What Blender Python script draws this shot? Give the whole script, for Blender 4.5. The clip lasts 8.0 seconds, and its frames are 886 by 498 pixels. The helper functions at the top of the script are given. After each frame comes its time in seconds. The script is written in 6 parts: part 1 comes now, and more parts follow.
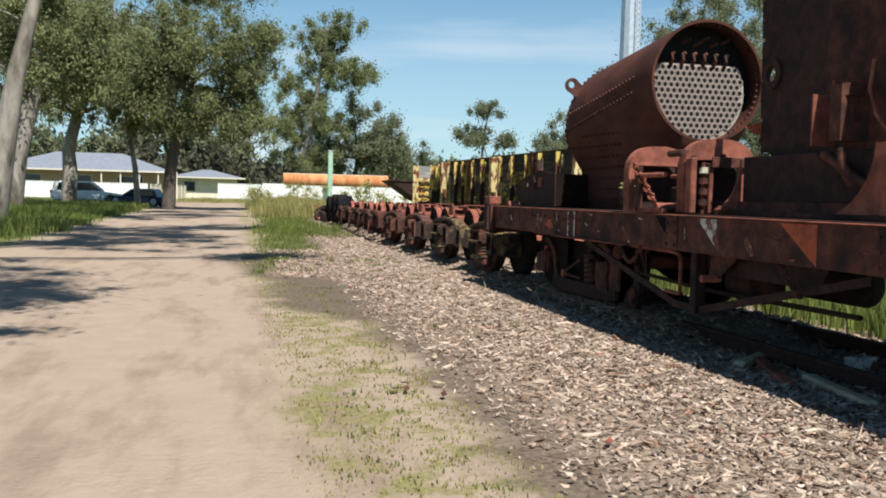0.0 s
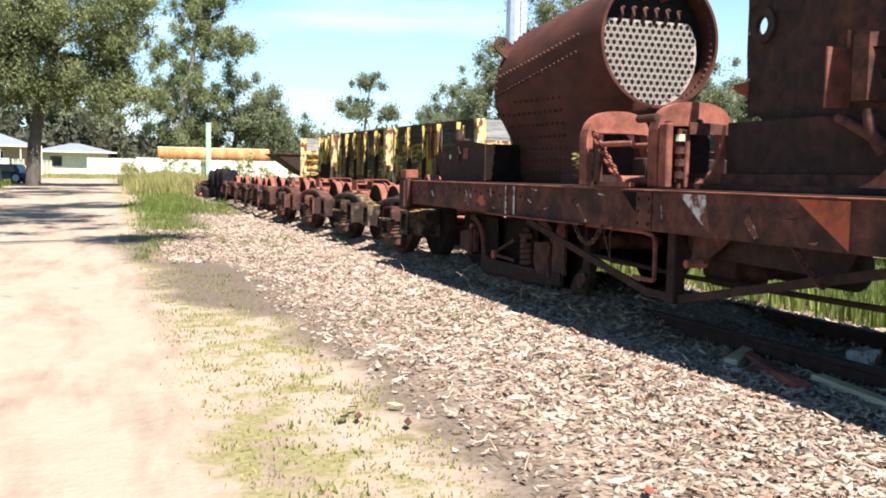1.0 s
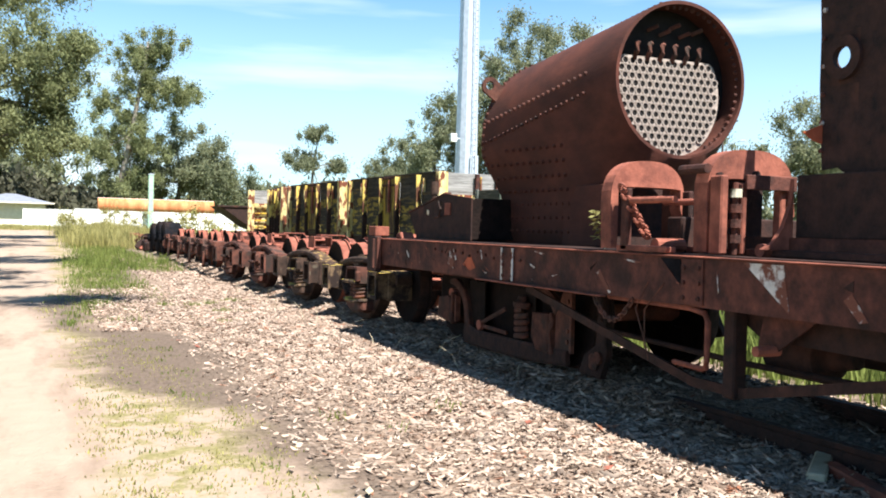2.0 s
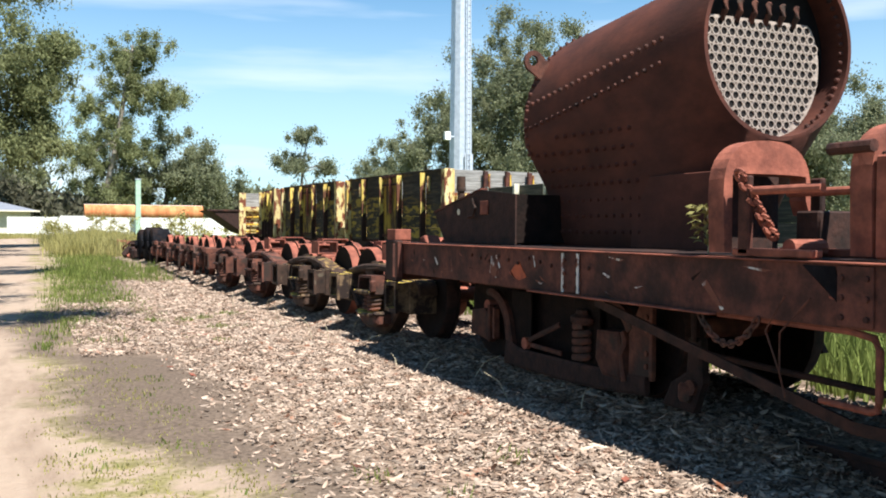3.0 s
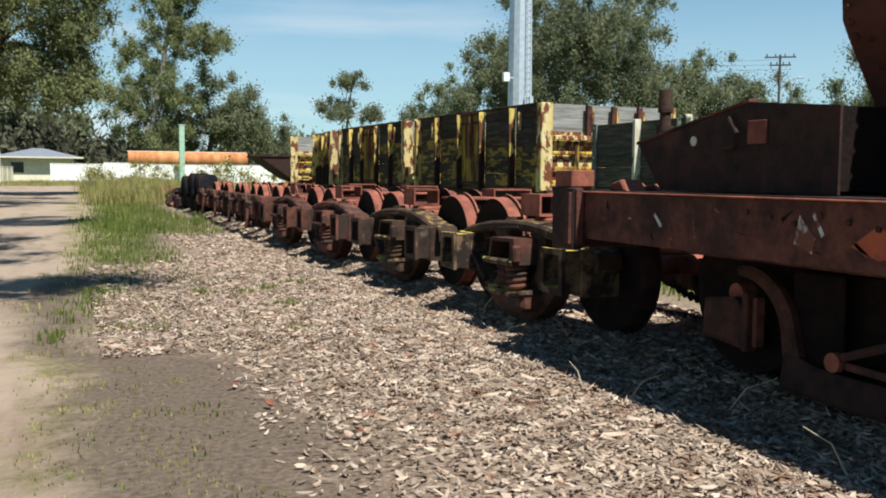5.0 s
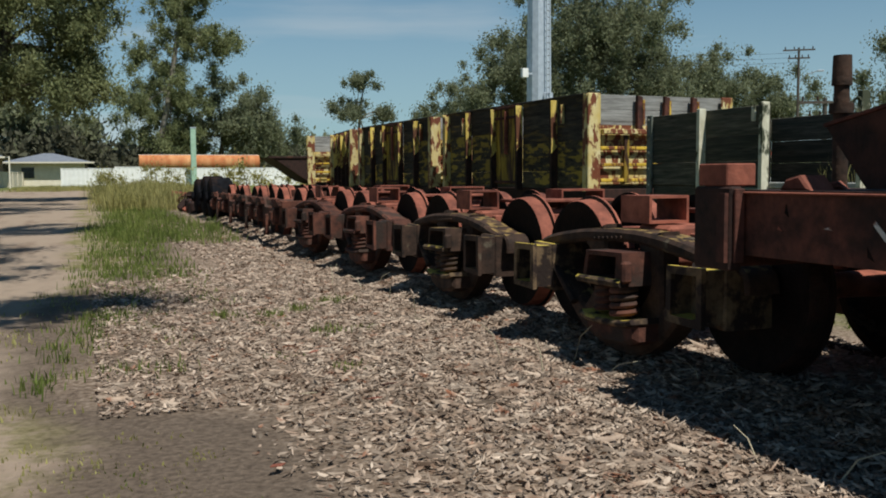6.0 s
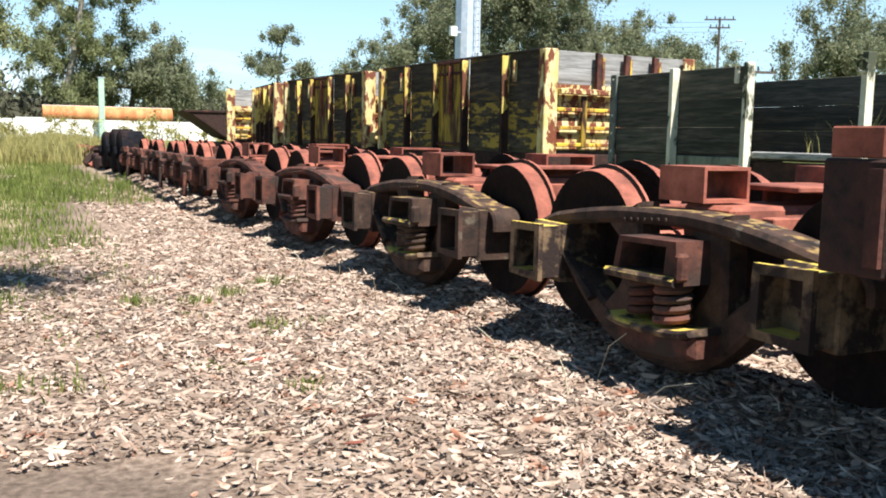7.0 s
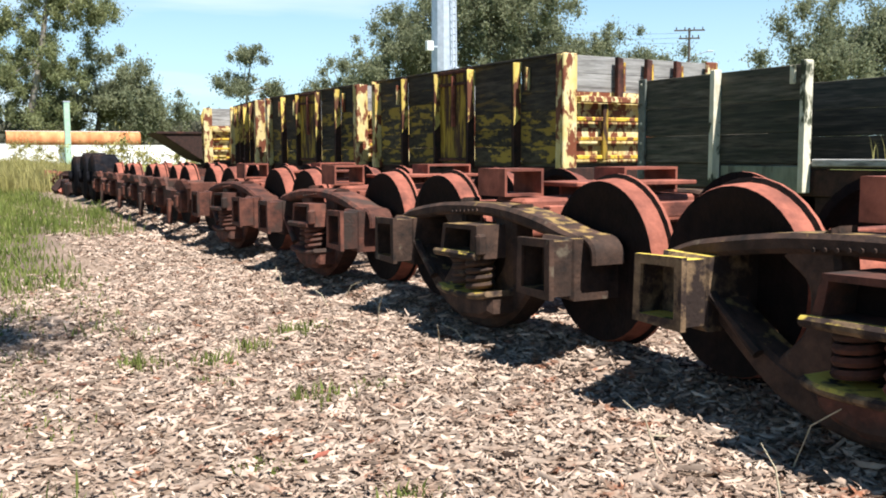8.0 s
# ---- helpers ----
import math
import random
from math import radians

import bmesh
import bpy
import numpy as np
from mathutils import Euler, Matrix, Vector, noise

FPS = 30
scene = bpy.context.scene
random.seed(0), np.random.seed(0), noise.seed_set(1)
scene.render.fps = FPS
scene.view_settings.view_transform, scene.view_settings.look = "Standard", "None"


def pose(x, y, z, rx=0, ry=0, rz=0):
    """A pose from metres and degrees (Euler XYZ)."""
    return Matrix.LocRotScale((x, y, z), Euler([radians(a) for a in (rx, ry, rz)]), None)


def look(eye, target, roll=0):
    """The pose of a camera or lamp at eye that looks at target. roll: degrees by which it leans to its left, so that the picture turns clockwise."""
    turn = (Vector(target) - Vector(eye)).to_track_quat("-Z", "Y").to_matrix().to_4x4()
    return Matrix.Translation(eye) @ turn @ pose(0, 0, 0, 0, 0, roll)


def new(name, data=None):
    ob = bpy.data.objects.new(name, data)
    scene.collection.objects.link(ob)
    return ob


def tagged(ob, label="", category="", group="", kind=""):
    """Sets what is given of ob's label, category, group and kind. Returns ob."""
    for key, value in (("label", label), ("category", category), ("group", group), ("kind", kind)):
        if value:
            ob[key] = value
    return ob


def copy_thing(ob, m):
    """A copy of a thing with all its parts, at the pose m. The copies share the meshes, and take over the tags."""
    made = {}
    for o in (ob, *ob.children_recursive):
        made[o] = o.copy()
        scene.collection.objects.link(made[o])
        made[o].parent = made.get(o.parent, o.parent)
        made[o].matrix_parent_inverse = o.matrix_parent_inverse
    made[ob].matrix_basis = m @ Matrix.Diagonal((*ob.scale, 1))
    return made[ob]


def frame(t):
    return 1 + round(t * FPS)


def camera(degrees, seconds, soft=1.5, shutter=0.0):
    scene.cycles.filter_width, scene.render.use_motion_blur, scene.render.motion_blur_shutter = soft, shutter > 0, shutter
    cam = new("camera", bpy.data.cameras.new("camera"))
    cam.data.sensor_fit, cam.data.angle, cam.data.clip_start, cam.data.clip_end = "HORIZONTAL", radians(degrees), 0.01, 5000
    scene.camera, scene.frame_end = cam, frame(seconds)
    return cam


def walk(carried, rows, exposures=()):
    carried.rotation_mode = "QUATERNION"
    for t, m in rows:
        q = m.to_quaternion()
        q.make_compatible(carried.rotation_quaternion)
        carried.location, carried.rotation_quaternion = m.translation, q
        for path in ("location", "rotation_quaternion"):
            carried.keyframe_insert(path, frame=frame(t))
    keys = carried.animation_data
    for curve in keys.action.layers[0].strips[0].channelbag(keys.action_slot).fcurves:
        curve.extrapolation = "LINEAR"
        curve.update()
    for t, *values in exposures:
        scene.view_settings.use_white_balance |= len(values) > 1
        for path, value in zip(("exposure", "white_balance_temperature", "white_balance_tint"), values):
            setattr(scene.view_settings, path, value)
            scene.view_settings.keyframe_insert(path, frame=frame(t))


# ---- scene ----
cam = camera(51.1, 8.0, 1.9)
PATH = [
    (0, (0.184, -0.262, 1.269), (0.63, 1.685, 1.159), 1.4),
    (0.5, (0.131, 0.418, 1.261), (0.683, 2.337, 1.146), -1.2),
    (1, (0.093, 1.094, 1.265), (0.783, 2.965, 1.103), 1.0),
    (1.5, (0.19, 1.823, 1.283), (0.957, 3.667, 1.175), 1.4),
    (1.7, (0.213, 2.097, 1.304), (1.006, 3.933, 1.252), 1.8),
    (2.8, (0.44, 3.686, 1.305), (1.257, 5.511, 1.258), 0.1),
    (3, (0.455, 3.962, 1.318), (1.274, 5.786, 1.274), 0.3),
    (3.5, (0.517, 4.697, 1.291), (1.298, 6.537, 1.25), 0.6),
    (4, (0.573, 5.453, 1.268), (1.318, 7.307, 1.201), 0.4),
    (4.2, (0.629, 5.754, 1.235), (1.354, 7.616, 1.142), 0.2),
    (5.3, (0.849, 7.797, 1.268), (1.588, 9.649, 1.107), 0.4),
    (5.5, (0.869, 8.094, 1.26), (1.577, 9.959, 1.119), 0.4),
    (6, (0.938, 8.872, 1.257), (1.651, 10.734, 1.101), -0.4),
    (6.5, (1.03, 9.603, 1.263), (1.851, 11.415, 1.059), 0.5),
    (7, (1.121, 10.385, 1.243), (1.996, 12.167, 1.005), 1.1),
    (7.5, (1.116, 11.075, 1.227), (1.953, 12.876, 0.991), 0.2),
    (8, (1.141, 11.823, 1.216), (2.073, 13.581, 1.014), -0.3),
]
EXPOSURE = [(t, stops + 0.78, 6200, tint) for t, stops, tint in (
    (0.0, -0.1, 8), (0.4, 0.50, 9), (0.8, 0.60, 10), (1.0, 0.74, 11), (1.2, 1.10, 11), (1.5, 1.25, 11), (1.7, 1.08, 11), (2.8, 0.25, 10), (3.2, 0.6, 10), (3.6, 0.45, 9),
    (3.9, -0.32, 7), (4.2, -0.4, 6), (5.3, -0.08, 5), (5.9, -0.85, 5), (6.3, -0.32, 8), (6.7, 0.22, 10), (7.2, 0.63, 12), (8.0, 0.42, 12))]
walk(cam, [(t, look(eye, target, roll)) for t, eye, target, roll in PATH], EXPOSURE)

# ---- world and sun ----
SUN_ELEVATION, SUN_AZIMUTH = 59.0, 13.0      # degrees; azimuth from -y towards +x
world = bpy.data.worlds.new("sky")
scene.world = world
world.use_nodes = True
wn = world.node_tree.nodes
wl = world.node_tree.links
background = wn["Background"]
sky = wn.new("ShaderNodeTexSky")
sky.sky_type = "NISHITA"
sky.sun_disc = False
sky.sun_elevation = radians(SUN_ELEVATION)
sky.sun_rotation = radians(180 - SUN_AZIMUTH)
sky.air_density, sky.dust_density, sky.ozone_density = 1.0, 0.15, 1.0
coords = wn.new("ShaderNodeTexCoord")
squeeze = wn.new("ShaderNodeMapping")
squeeze.inputs["Scale"].default_value = (1.2, 1.2, 11.0)
squeeze.inputs["Rotation"].default_value = (0.05, -0.06, 0.3)
cloud = wn.new("ShaderNodeTexNoise")
cloud.inputs["Scale"].default_value, cloud.inputs["Detail"].default_value = 1.6, 5.0
cloud_ramp = wn.new("ShaderNodeValToRGB")
cloud_ramp.color_ramp.elements[0].position, cloud_ramp.color_ramp.elements[1].position = 0.55, 0.95
cloud_mix = wn.new("ShaderNodeMixRGB")
cloud_mix.inputs[2].default_value = (12.0, 12.3, 12.6, 1)
wl.new(coords.outputs["Generated"], squeeze.inputs["Vector"])
wl.new(squeeze.outputs["Vector"], cloud.inputs["Vector"])
wl.new(cloud.outputs["Fac"], cloud_ramp.inputs["Fac"])
wl.new(cloud_ramp.outputs["Color"], cloud_mix.inputs[0])
# bright haze low over the horizon, all round
axis = wn.new("ShaderNodeSeparateXYZ")
wl.new(coords.outputs["Generated"], axis.inputs["Vector"])
low = wn.new("ShaderNodeMapRange")
low.interpolation_type = "SMOOTHSTEP"
low.inputs["From Min"].default_value, low.inputs["From Max"].default_value = 0.34, 0.03
low.inputs["To Max"].default_value = 0.58
wl.new(axis.outputs["Z"], low.inputs["Value"])
blue = wn.new("ShaderNodeMixRGB")
blue.blend_type = "MULTIPLY"
blue.inputs[0].default_value = 1.0
blue.inputs[2].default_value = (0.60, 1.15, 1.38, 1)
haze = wn.new("ShaderNodeMixRGB")
haze.inputs[2].default_value = (9.5, 11.2, 11.8, 1)
wl.new(sky.outputs["Color"], blue.inputs[1])
wl.new(blue.outputs["Color"], haze.inputs[1])
wl.new(low.outputs["Result"], haze.inputs[0])
wl.new(haze.outputs["Color"], cloud_mix.inputs[1])
wl.new(cloud_mix.outputs["Color"], background.inputs["Color"])
background.inputs["Strength"].default_value = 0.047
sun_data = bpy.data.lights.new("sun", "SUN")
sun_data.energy, sun_data.angle, sun_data.color = 5.0, radians(0.5), (1.0, 0.95, 0.86)
sun = new("sun", sun_data)
sun_from = Vector((math.sin(radians(SUN_AZIMUTH)) * math.cos(radians(SUN_ELEVATION)),
                   -math.cos(radians(SUN_AZIMUTH)) * math.cos(radians(SUN_ELEVATION)), math.sin(radians(SUN_ELEVATION))))
sun.matrix_world = look(sun_from * 60, (0, 0, 0))


# ---- materials ----
def material(name, dark, light, scale=6.0, rough=0.85, metal=0.0, spots=None, spot_scale=1.5, spot_at=0.55, spot_soft=0.12,
             bump=0.3, bump_scale=40.0, stretch=(1, 1, 1), per_object=0.0, per_island=0.0, translucent=0.0, specular=0.3, ledge=None, ledge_at=0.5):
    """Two colours mixed by fine noise, a third in larger patches, and fine relief."""
    m = bpy.data.materials.new(name)
    m.use_nodes = True
    n, l = m.node_tree.nodes, m.node_tree.links
    p = n["Principled BSDF"]
    tc = n.new("ShaderNodeTexCoord")
    mp = n.new("ShaderNodeMapping")
    mp.inputs["Scale"].default_value = stretch
    l.new(tc.outputs["Object"], mp.inputs["Vector"])
    fine = n.new("ShaderNodeTexNoise")
    fine.inputs["Scale"].default_value, fine.inputs["Detail"].default_value, fine.inputs["Roughness"].default_value = scale, 8.0, 0.65
    l.new(mp.outputs["Vector"], fine.inputs["Vector"])
    ramp = n.new("ShaderNodeValToRGB")
    ramp.color_ramp.elements[0].position, ramp.color_ramp.elements[1].position = 0.32, 0.68
    ramp.color_ramp.elements[0].color, ramp.color_ramp.elements[1].color = (*dark, 1), (*light, 1)
    l.new(fine.outputs["Fac"], ramp.inputs["Fac"])
    colour = ramp.outputs["Color"]
    if spots:
        large = n.new("ShaderNodeTexNoise")
        large.inputs["Scale"].default_value, large.inputs["Detail"].default_value, large.inputs["Roughness"].default_value = spot_scale, 6.0, 0.6
        l.new(mp.outputs["Vector"], large.inputs["Vector"])
        if per_object:
            info = n.new("ShaderNodeObjectInfo")
            shift = n.new("ShaderNodeVectorMath")
            shift.operation = "ADD"
            times = n.new("ShaderNodeMath")
            times.operation = "MULTIPLY"
            times.inputs[1].default_value = 37.0
            l.new(info.outputs["Random"], times.inputs[0])
            l.new(mp.outputs["Vector"], shift.inputs[0])
            l.new(times.outputs["Value"], shift.inputs[1])
            l.new(shift.outputs["Vector"], large.inputs["Vector"])
        mask = n.new("ShaderNodeValToRGB")
        mask.color_ramp.elements[0].position, mask.color_ramp.elements[1].position = spot_at - spot_soft / 2, spot_at + spot_soft / 2
        l.new(large.outputs["Fac"], mask.inputs["Fac"])
        mix = n.new("ShaderNodeMixRGB")
        mix.inputs[2].default_value = (*spots, 1)
        l.new(mask.outputs["Color"], mix.inputs[0])
        l.new(colour, mix.inputs[1])
        colour = mix.outputs["Color"]
    for amount, kind in ((per_object, "ShaderNodeObjectInfo"), (per_island, "ShaderNodeNewGeometry")):
        if amount:
            source = n.new(kind)
            span = n.new("ShaderNodeMapRange")
            span.inputs["To Min"].default_value, span.inputs["To Max"].default_value = 1 - amount, 1 + amount
            l.new(source.outputs["Random" if kind == "ShaderNodeObjectInfo" else "Random Per Island"], span.inputs["Value"])
            hsv = n.new("ShaderNodeHueSaturation")
            l.new(span.outputs["Result"], hsv.inputs["Value"])
            l.new(colour, hsv.inputs["Color"])
            colour = hsv.outputs["Color"]
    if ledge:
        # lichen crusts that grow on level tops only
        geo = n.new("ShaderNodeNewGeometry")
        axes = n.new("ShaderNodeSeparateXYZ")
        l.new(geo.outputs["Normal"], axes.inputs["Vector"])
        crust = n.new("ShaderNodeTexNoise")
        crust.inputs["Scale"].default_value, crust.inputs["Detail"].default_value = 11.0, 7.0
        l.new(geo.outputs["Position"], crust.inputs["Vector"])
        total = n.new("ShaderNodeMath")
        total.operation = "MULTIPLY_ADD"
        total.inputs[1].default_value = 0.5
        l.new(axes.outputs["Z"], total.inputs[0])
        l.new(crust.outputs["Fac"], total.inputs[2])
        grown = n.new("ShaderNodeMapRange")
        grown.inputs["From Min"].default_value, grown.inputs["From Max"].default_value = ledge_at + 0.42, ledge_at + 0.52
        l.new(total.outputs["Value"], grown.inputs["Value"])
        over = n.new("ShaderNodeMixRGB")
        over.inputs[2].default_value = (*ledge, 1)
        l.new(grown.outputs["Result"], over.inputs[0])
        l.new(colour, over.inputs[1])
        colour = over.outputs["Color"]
    l.new(colour, p.inputs["Base Color"])
    p.inputs["Roughness"].default_value, p.inputs["Metallic"].default_value = rough, metal
    p.inputs["Specular IOR Level"].default_value = specular
    if bump:
        grain = n.new("ShaderNodeTexNoise")
        grain.inputs["Scale"].default_value, grain.inputs["Detail"].default_value = bump_scale, 6.0
        l.new(mp.outputs["Vector"], grain.inputs["Vector"])
        b = n.new("ShaderNodeBump")
        b.inputs["Strength"].default_value, b.inputs["Distance"].default_value = bump, 0.02
        l.new(grain.outputs["Fac"], b.inputs["Height"])
        l.new(b.outputs["Normal"], p.inputs["Normal"])
    if translucent:
        leafy = n.new("ShaderNodeBsdfTranslucent")
        l.new(colour, leafy.inputs["Color"])
        both = n.new("ShaderNodeMixShader")
        both.inputs[0].default_value = translucent
        l.new(p.outputs["BSDF"], both.inputs[1])
        l.new(leafy.outputs["BSDF"], both.inputs[2])
        l.new(both.outputs["Shader"], n["Material Output"].inputs["Surface"])
    return m


RUST = material("rusty_steel", (0.038, 0.015, 0.011), (0.150, 0.050, 0.033), 9, spots=(0.020, 0.010, 0.008), spot_scale=2.2, spot_at=0.55, spot_soft=0.2, per_object=0.15)
RUST_RED = material("red_rusted_steel", (0.150, 0.046, 0.030), (0.350, 0.115, 0.072), 7, spots=(0.085, 0.030, 0.021), spot_scale=3.0, spot_at=0.60, spot_soft=0.2, per_object=0.15, bump=0.2)
RUST_DARK = material("dark_rusted_steel", (0.011, 0.007, 0.006), (0.050, 0.021, 0.015), 10, spots=(0.085, 0.032, 0.020), spot_scale=2.5, spot_at=0.68, spot_soft=0.2, per_object=0.15)
RUST_BOILER = material("boiler_plate_rust", (0.044, 0.0135, 0.0085), (0.112, 0.033, 0.020), 4, spots=(0.034, 0.012, 0.009), spot_scale=1.6, spot_at=0.60, spot_soft=0.3, bump=0.10, stretch=(1, 0.6, 1))
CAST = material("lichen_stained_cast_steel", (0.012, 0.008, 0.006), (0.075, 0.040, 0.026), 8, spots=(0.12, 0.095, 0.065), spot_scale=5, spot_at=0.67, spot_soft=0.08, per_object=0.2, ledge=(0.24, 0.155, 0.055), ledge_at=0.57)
CAST_BROWN = material("brown_rusted_cast_steel", (0.028, 0.012, 0.009), (0.150, 0.054, 0.034), 8, spots=(0.04, 0.025, 0.019), spot_scale=2.8, spot_at=0.56, spot_soft=0.12, per_object=0.3)
TUBE_PLATE = material("grey_tube_plate", (0.24, 0.19, 0.16), (0.42, 0.35, 0.30), 14, spots=(0.30, 0.14, 0.08), spot_scale=3, spot_at=0.66, bump=0.4)
# near-black, for greasy steel and for shade put into the colour
GREASE_SHADE = material("greasy_and_shaded_black_steel", (0.005, 0.004, 0.0035), (0.018, 0.010, 0.008), 9, spots=(0.030, 0.014, 0.010), spot_scale=3, spot_at=0.70, spot_soft=0.2, specular=0.12)
BORE_DARK = material("bore_darkness", (0.006, 0.005, 0.005), (0.015, 0.012, 0.011), 10, rough=0.95, bump=0)
YELLOW = material("flaking_yellow_paint", (0.46, 0.28, 0.020), (0.68, 0.45, 0.060), 5, rough=0.6, spots=(0.15, 0.050, 0.024), spot_scale=8.0, spot_at=0.52, spot_soft=0.08, stretch=(1, 1, 0.45), per_object=0.12, bump=0.35)
YELLOW_WORN = material("worn_yellow_boards", (0.016, 0.013, 0.010), (0.085, 0.066, 0.042), 7, spots=(0.30, 0.20, 0.035), spot_scale=3.4, spot_at=0.52, spot_soft=0.05, stretch=(1, 0.7, 2.2), per_object=0.3)
YELLOW_DOOR = material("streaked_yellow_door", (0.17, 0.10, 0.014), (0.50, 0.33, 0.04), 9, rough=0.7, spots=(0.055, 0.024, 0.014), spot_scale=5.0, spot_at=0.50, spot_soft=0.08, stretch=(1, 1.6, 0.25), per_object=0.25, bump=0.35)
YELLOW_END = material("blistered_pale_yellow_paint", (0.48, 0.31, 0.035), (0.68, 0.60, 0.36), 3.5, rough=0.6, spots=(0.16, 0.048, 0.022), spot_scale=7.0, spot_at=0.51, spot_soft=0.05, stretch=(1, 1, 0.5), per_object=0.12, bump=0.4)
YELLOW_SUNLIT = material("sunlit_yellow_stanchion_face", (0.46, 0.30, 0.035), (0.66, 0.52, 0.16), 6, rough=0.7, spots=(0.10, 0.038, 0.020), spot_scale=6.5, spot_at=0.49, spot_soft=0.05, stretch=(1, 1, 0.4), per_object=0.3, bump=0.35)
WOOD_BROWN = material("weathered_brown_black_boards", (0.014, 0.012, 0.010), (0.070, 0.056, 0.042), 6, spots=(0.18, 0.115, 0.03), spot_scale=3.0, spot_at=0.64, spot_soft=0.12, stretch=(1, 0.4, 3), per_object=0.35)
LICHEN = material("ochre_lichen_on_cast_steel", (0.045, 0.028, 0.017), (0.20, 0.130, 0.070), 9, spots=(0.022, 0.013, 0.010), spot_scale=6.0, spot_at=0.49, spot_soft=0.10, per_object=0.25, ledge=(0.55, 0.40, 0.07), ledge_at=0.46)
WOOD_DARK = material("weathered_dark_boards", (0.022, 0.019, 0.014), (0.140, 0.120, 0.088), 8, spots=(0.030, 0.034, 0.024), spot_scale=2.4, spot_at=0.54, spot_soft=0.25, stretch=(1, 0.3, 4), per_object=0.3)
WOOD_GREY = material("weathered_grey_boards", (0.19, 0.18, 0.165), (0.40, 0.385, 0.36), 6, spots=(0.12, 0.11, 0.10), spot_scale=2.5, spot_at=0.58, spot_soft=0.15, stretch=(0.35, 1, 4), per_object=0.2)
POST_PALE = material("pale_flaking_paint", (0.46, 0.42, 0.30), (0.70, 0.66, 0.52), 9, spots=(0.055, 0.060, 0.035), spot_scale=4, spot_at=0.54, spot_soft=0.05, stretch=(1, 1, 0.5))
STRIP_GREY = material("grey_green_steel_strip", (0.10, 0.11, 0.095), (0.20, 0.21, 0.18), 8, spots=(0.05, 0.04, 0.03), spot_scale=4, spot_at=0.6)
PANEL_PALE = material("pale_grey_green_paint", (0.14, 0.155, 0.11), (0.25, 0.265, 0.19), 6, spots=(0.045, 0.040, 0.028), spot_scale=3, spot_at=0.58, spot_soft=0.12, stretch=(1, 1.5, 0.4))
WHITE_PAINT_GLINT = material("worn_white_paint_and_glint", (0.42, 0.40, 0.37), (0.70, 0.68, 0.64), 9, spots=(0.15, 0.055, 0.035), spot_scale=7, spot_at=0.50, spot_soft=0.08)
PAINT_ORANGE = material("orange_red_paint", (0.34, 0.075, 0.035), (0.46, 0.115, 0.05), 8, spots=(0.22, 0.06, 0.035), spot_scale=5, spot_at=0.6)
STEEL_GREY = material("galvanised_steel", (0.42, 0.46, 0.52), (0.60, 0.64, 0.70), 3, rough=0.45, metal=0.3, bump=0.05)
WHITE_METAL = material("white_sheet_fence", (0.72, 0.70, 0.66), (0.86, 0.84, 0.80), 2, rough=0.6, bump=0.05, per_object=0.04)
CREAM = material("cream_painted_metal", (0.62, 0.55, 0.42), (0.75, 0.68, 0.55), 2, rough=0.6, bump=0.05)
BRICK = material("tan_house_brick", (0.34, 0.22, 0.13), (0.52, 0.36, 0.22), 20, bump=0.2)
ROOF = material("grey_roof_sheet", (0.15, 0.16, 0.185), (0.23, 0.24, 0.27), 3, rough=0.6, bump=0.05)
ROOF_RED = material("red_roof_tiles", (0.42, 0.09, 0.05), (0.58, 0.14, 0.08), 6, bump=0.2)
TANK_ORANGE = material("rust_streaked_tank", (0.50, 0.20, 0.07), (0.68, 0.36, 0.16), 1.2, spots=(0.42, 0.13, 0.045), spot_scale=0.7, spot_at=0.5, spot_soft=0.3, stretch=(1.5, 1.5, 0.3))
CAR_WHITE = material("white_car_paint", (0.78, 0.78, 0.78), (0.84, 0.84, 0.84), 2, rough=0.3, bump=0, specular=0.5)
CAR_BLUE = material("dark_blue_car_paint", (0.012, 0.03, 0.075), (0.02, 0.045, 0.10), 2, rough=0.25, bump=0, specular=0.5)
GLASS_DARK = material("dark_car_glass", (0.010, 0.012, 0.014), (0.018, 0.020, 0.022), 2, rough=0.1, bump=0, specular=0.6)
RUBBER = material("black_rubber", (0.012, 0.012, 0.012), (0.025, 0.025, 0.025), 6, rough=0.9)
BARK_PALE = material("pale_smooth_bark", (0.20, 0.17, 0.14), (0.38, 0.34, 0.29), 4, spots=(0.10, 0.08, 0.06), spot_scale=1.2, spot_at=0.55, spot_soft=0.15, stretch=(1, 1, 0.35), bump=0.5, bump_scale=12)
BARK_DARK = material("dark_rough_bark", (0.050, 0.040, 0.032), (0.13, 0.105, 0.085), 6, stretch=(1, 1, 0.3), bump=0.7, bump_scale=12)
LEAF = material("eucalypt_leaves", (0.150, 0.170, 0.076), (0.300, 0.312, 0.150), 0.35, rough=0.6, bump=0, per_island=0.2, translucent=0.45, specular=0.12)
LEAF_FAR = material("dull_green_leaves", (0.148, 0.166, 0.096), (0.262, 0.270, 0.158), 0.25, rough=0.7, bump=0, per_island=0.2, translucent=0.45, specular=0.1)
LEAF_BROWN = material("grey_brown_leaves", (0.085, 0.085, 0.056), (0.135, 0.128, 0.085), 0.25, rough=0.7, bump=0, per_island=0.2, translucent=0.4, specular=0.1)
GRASS = material("green_grass", (0.090, 0.130, 0.026), (0.215, 0.240, 0.068), 1.2, rough=0.7, bump=0, per_island=0.35, translucent=0.35, specular=0.1)
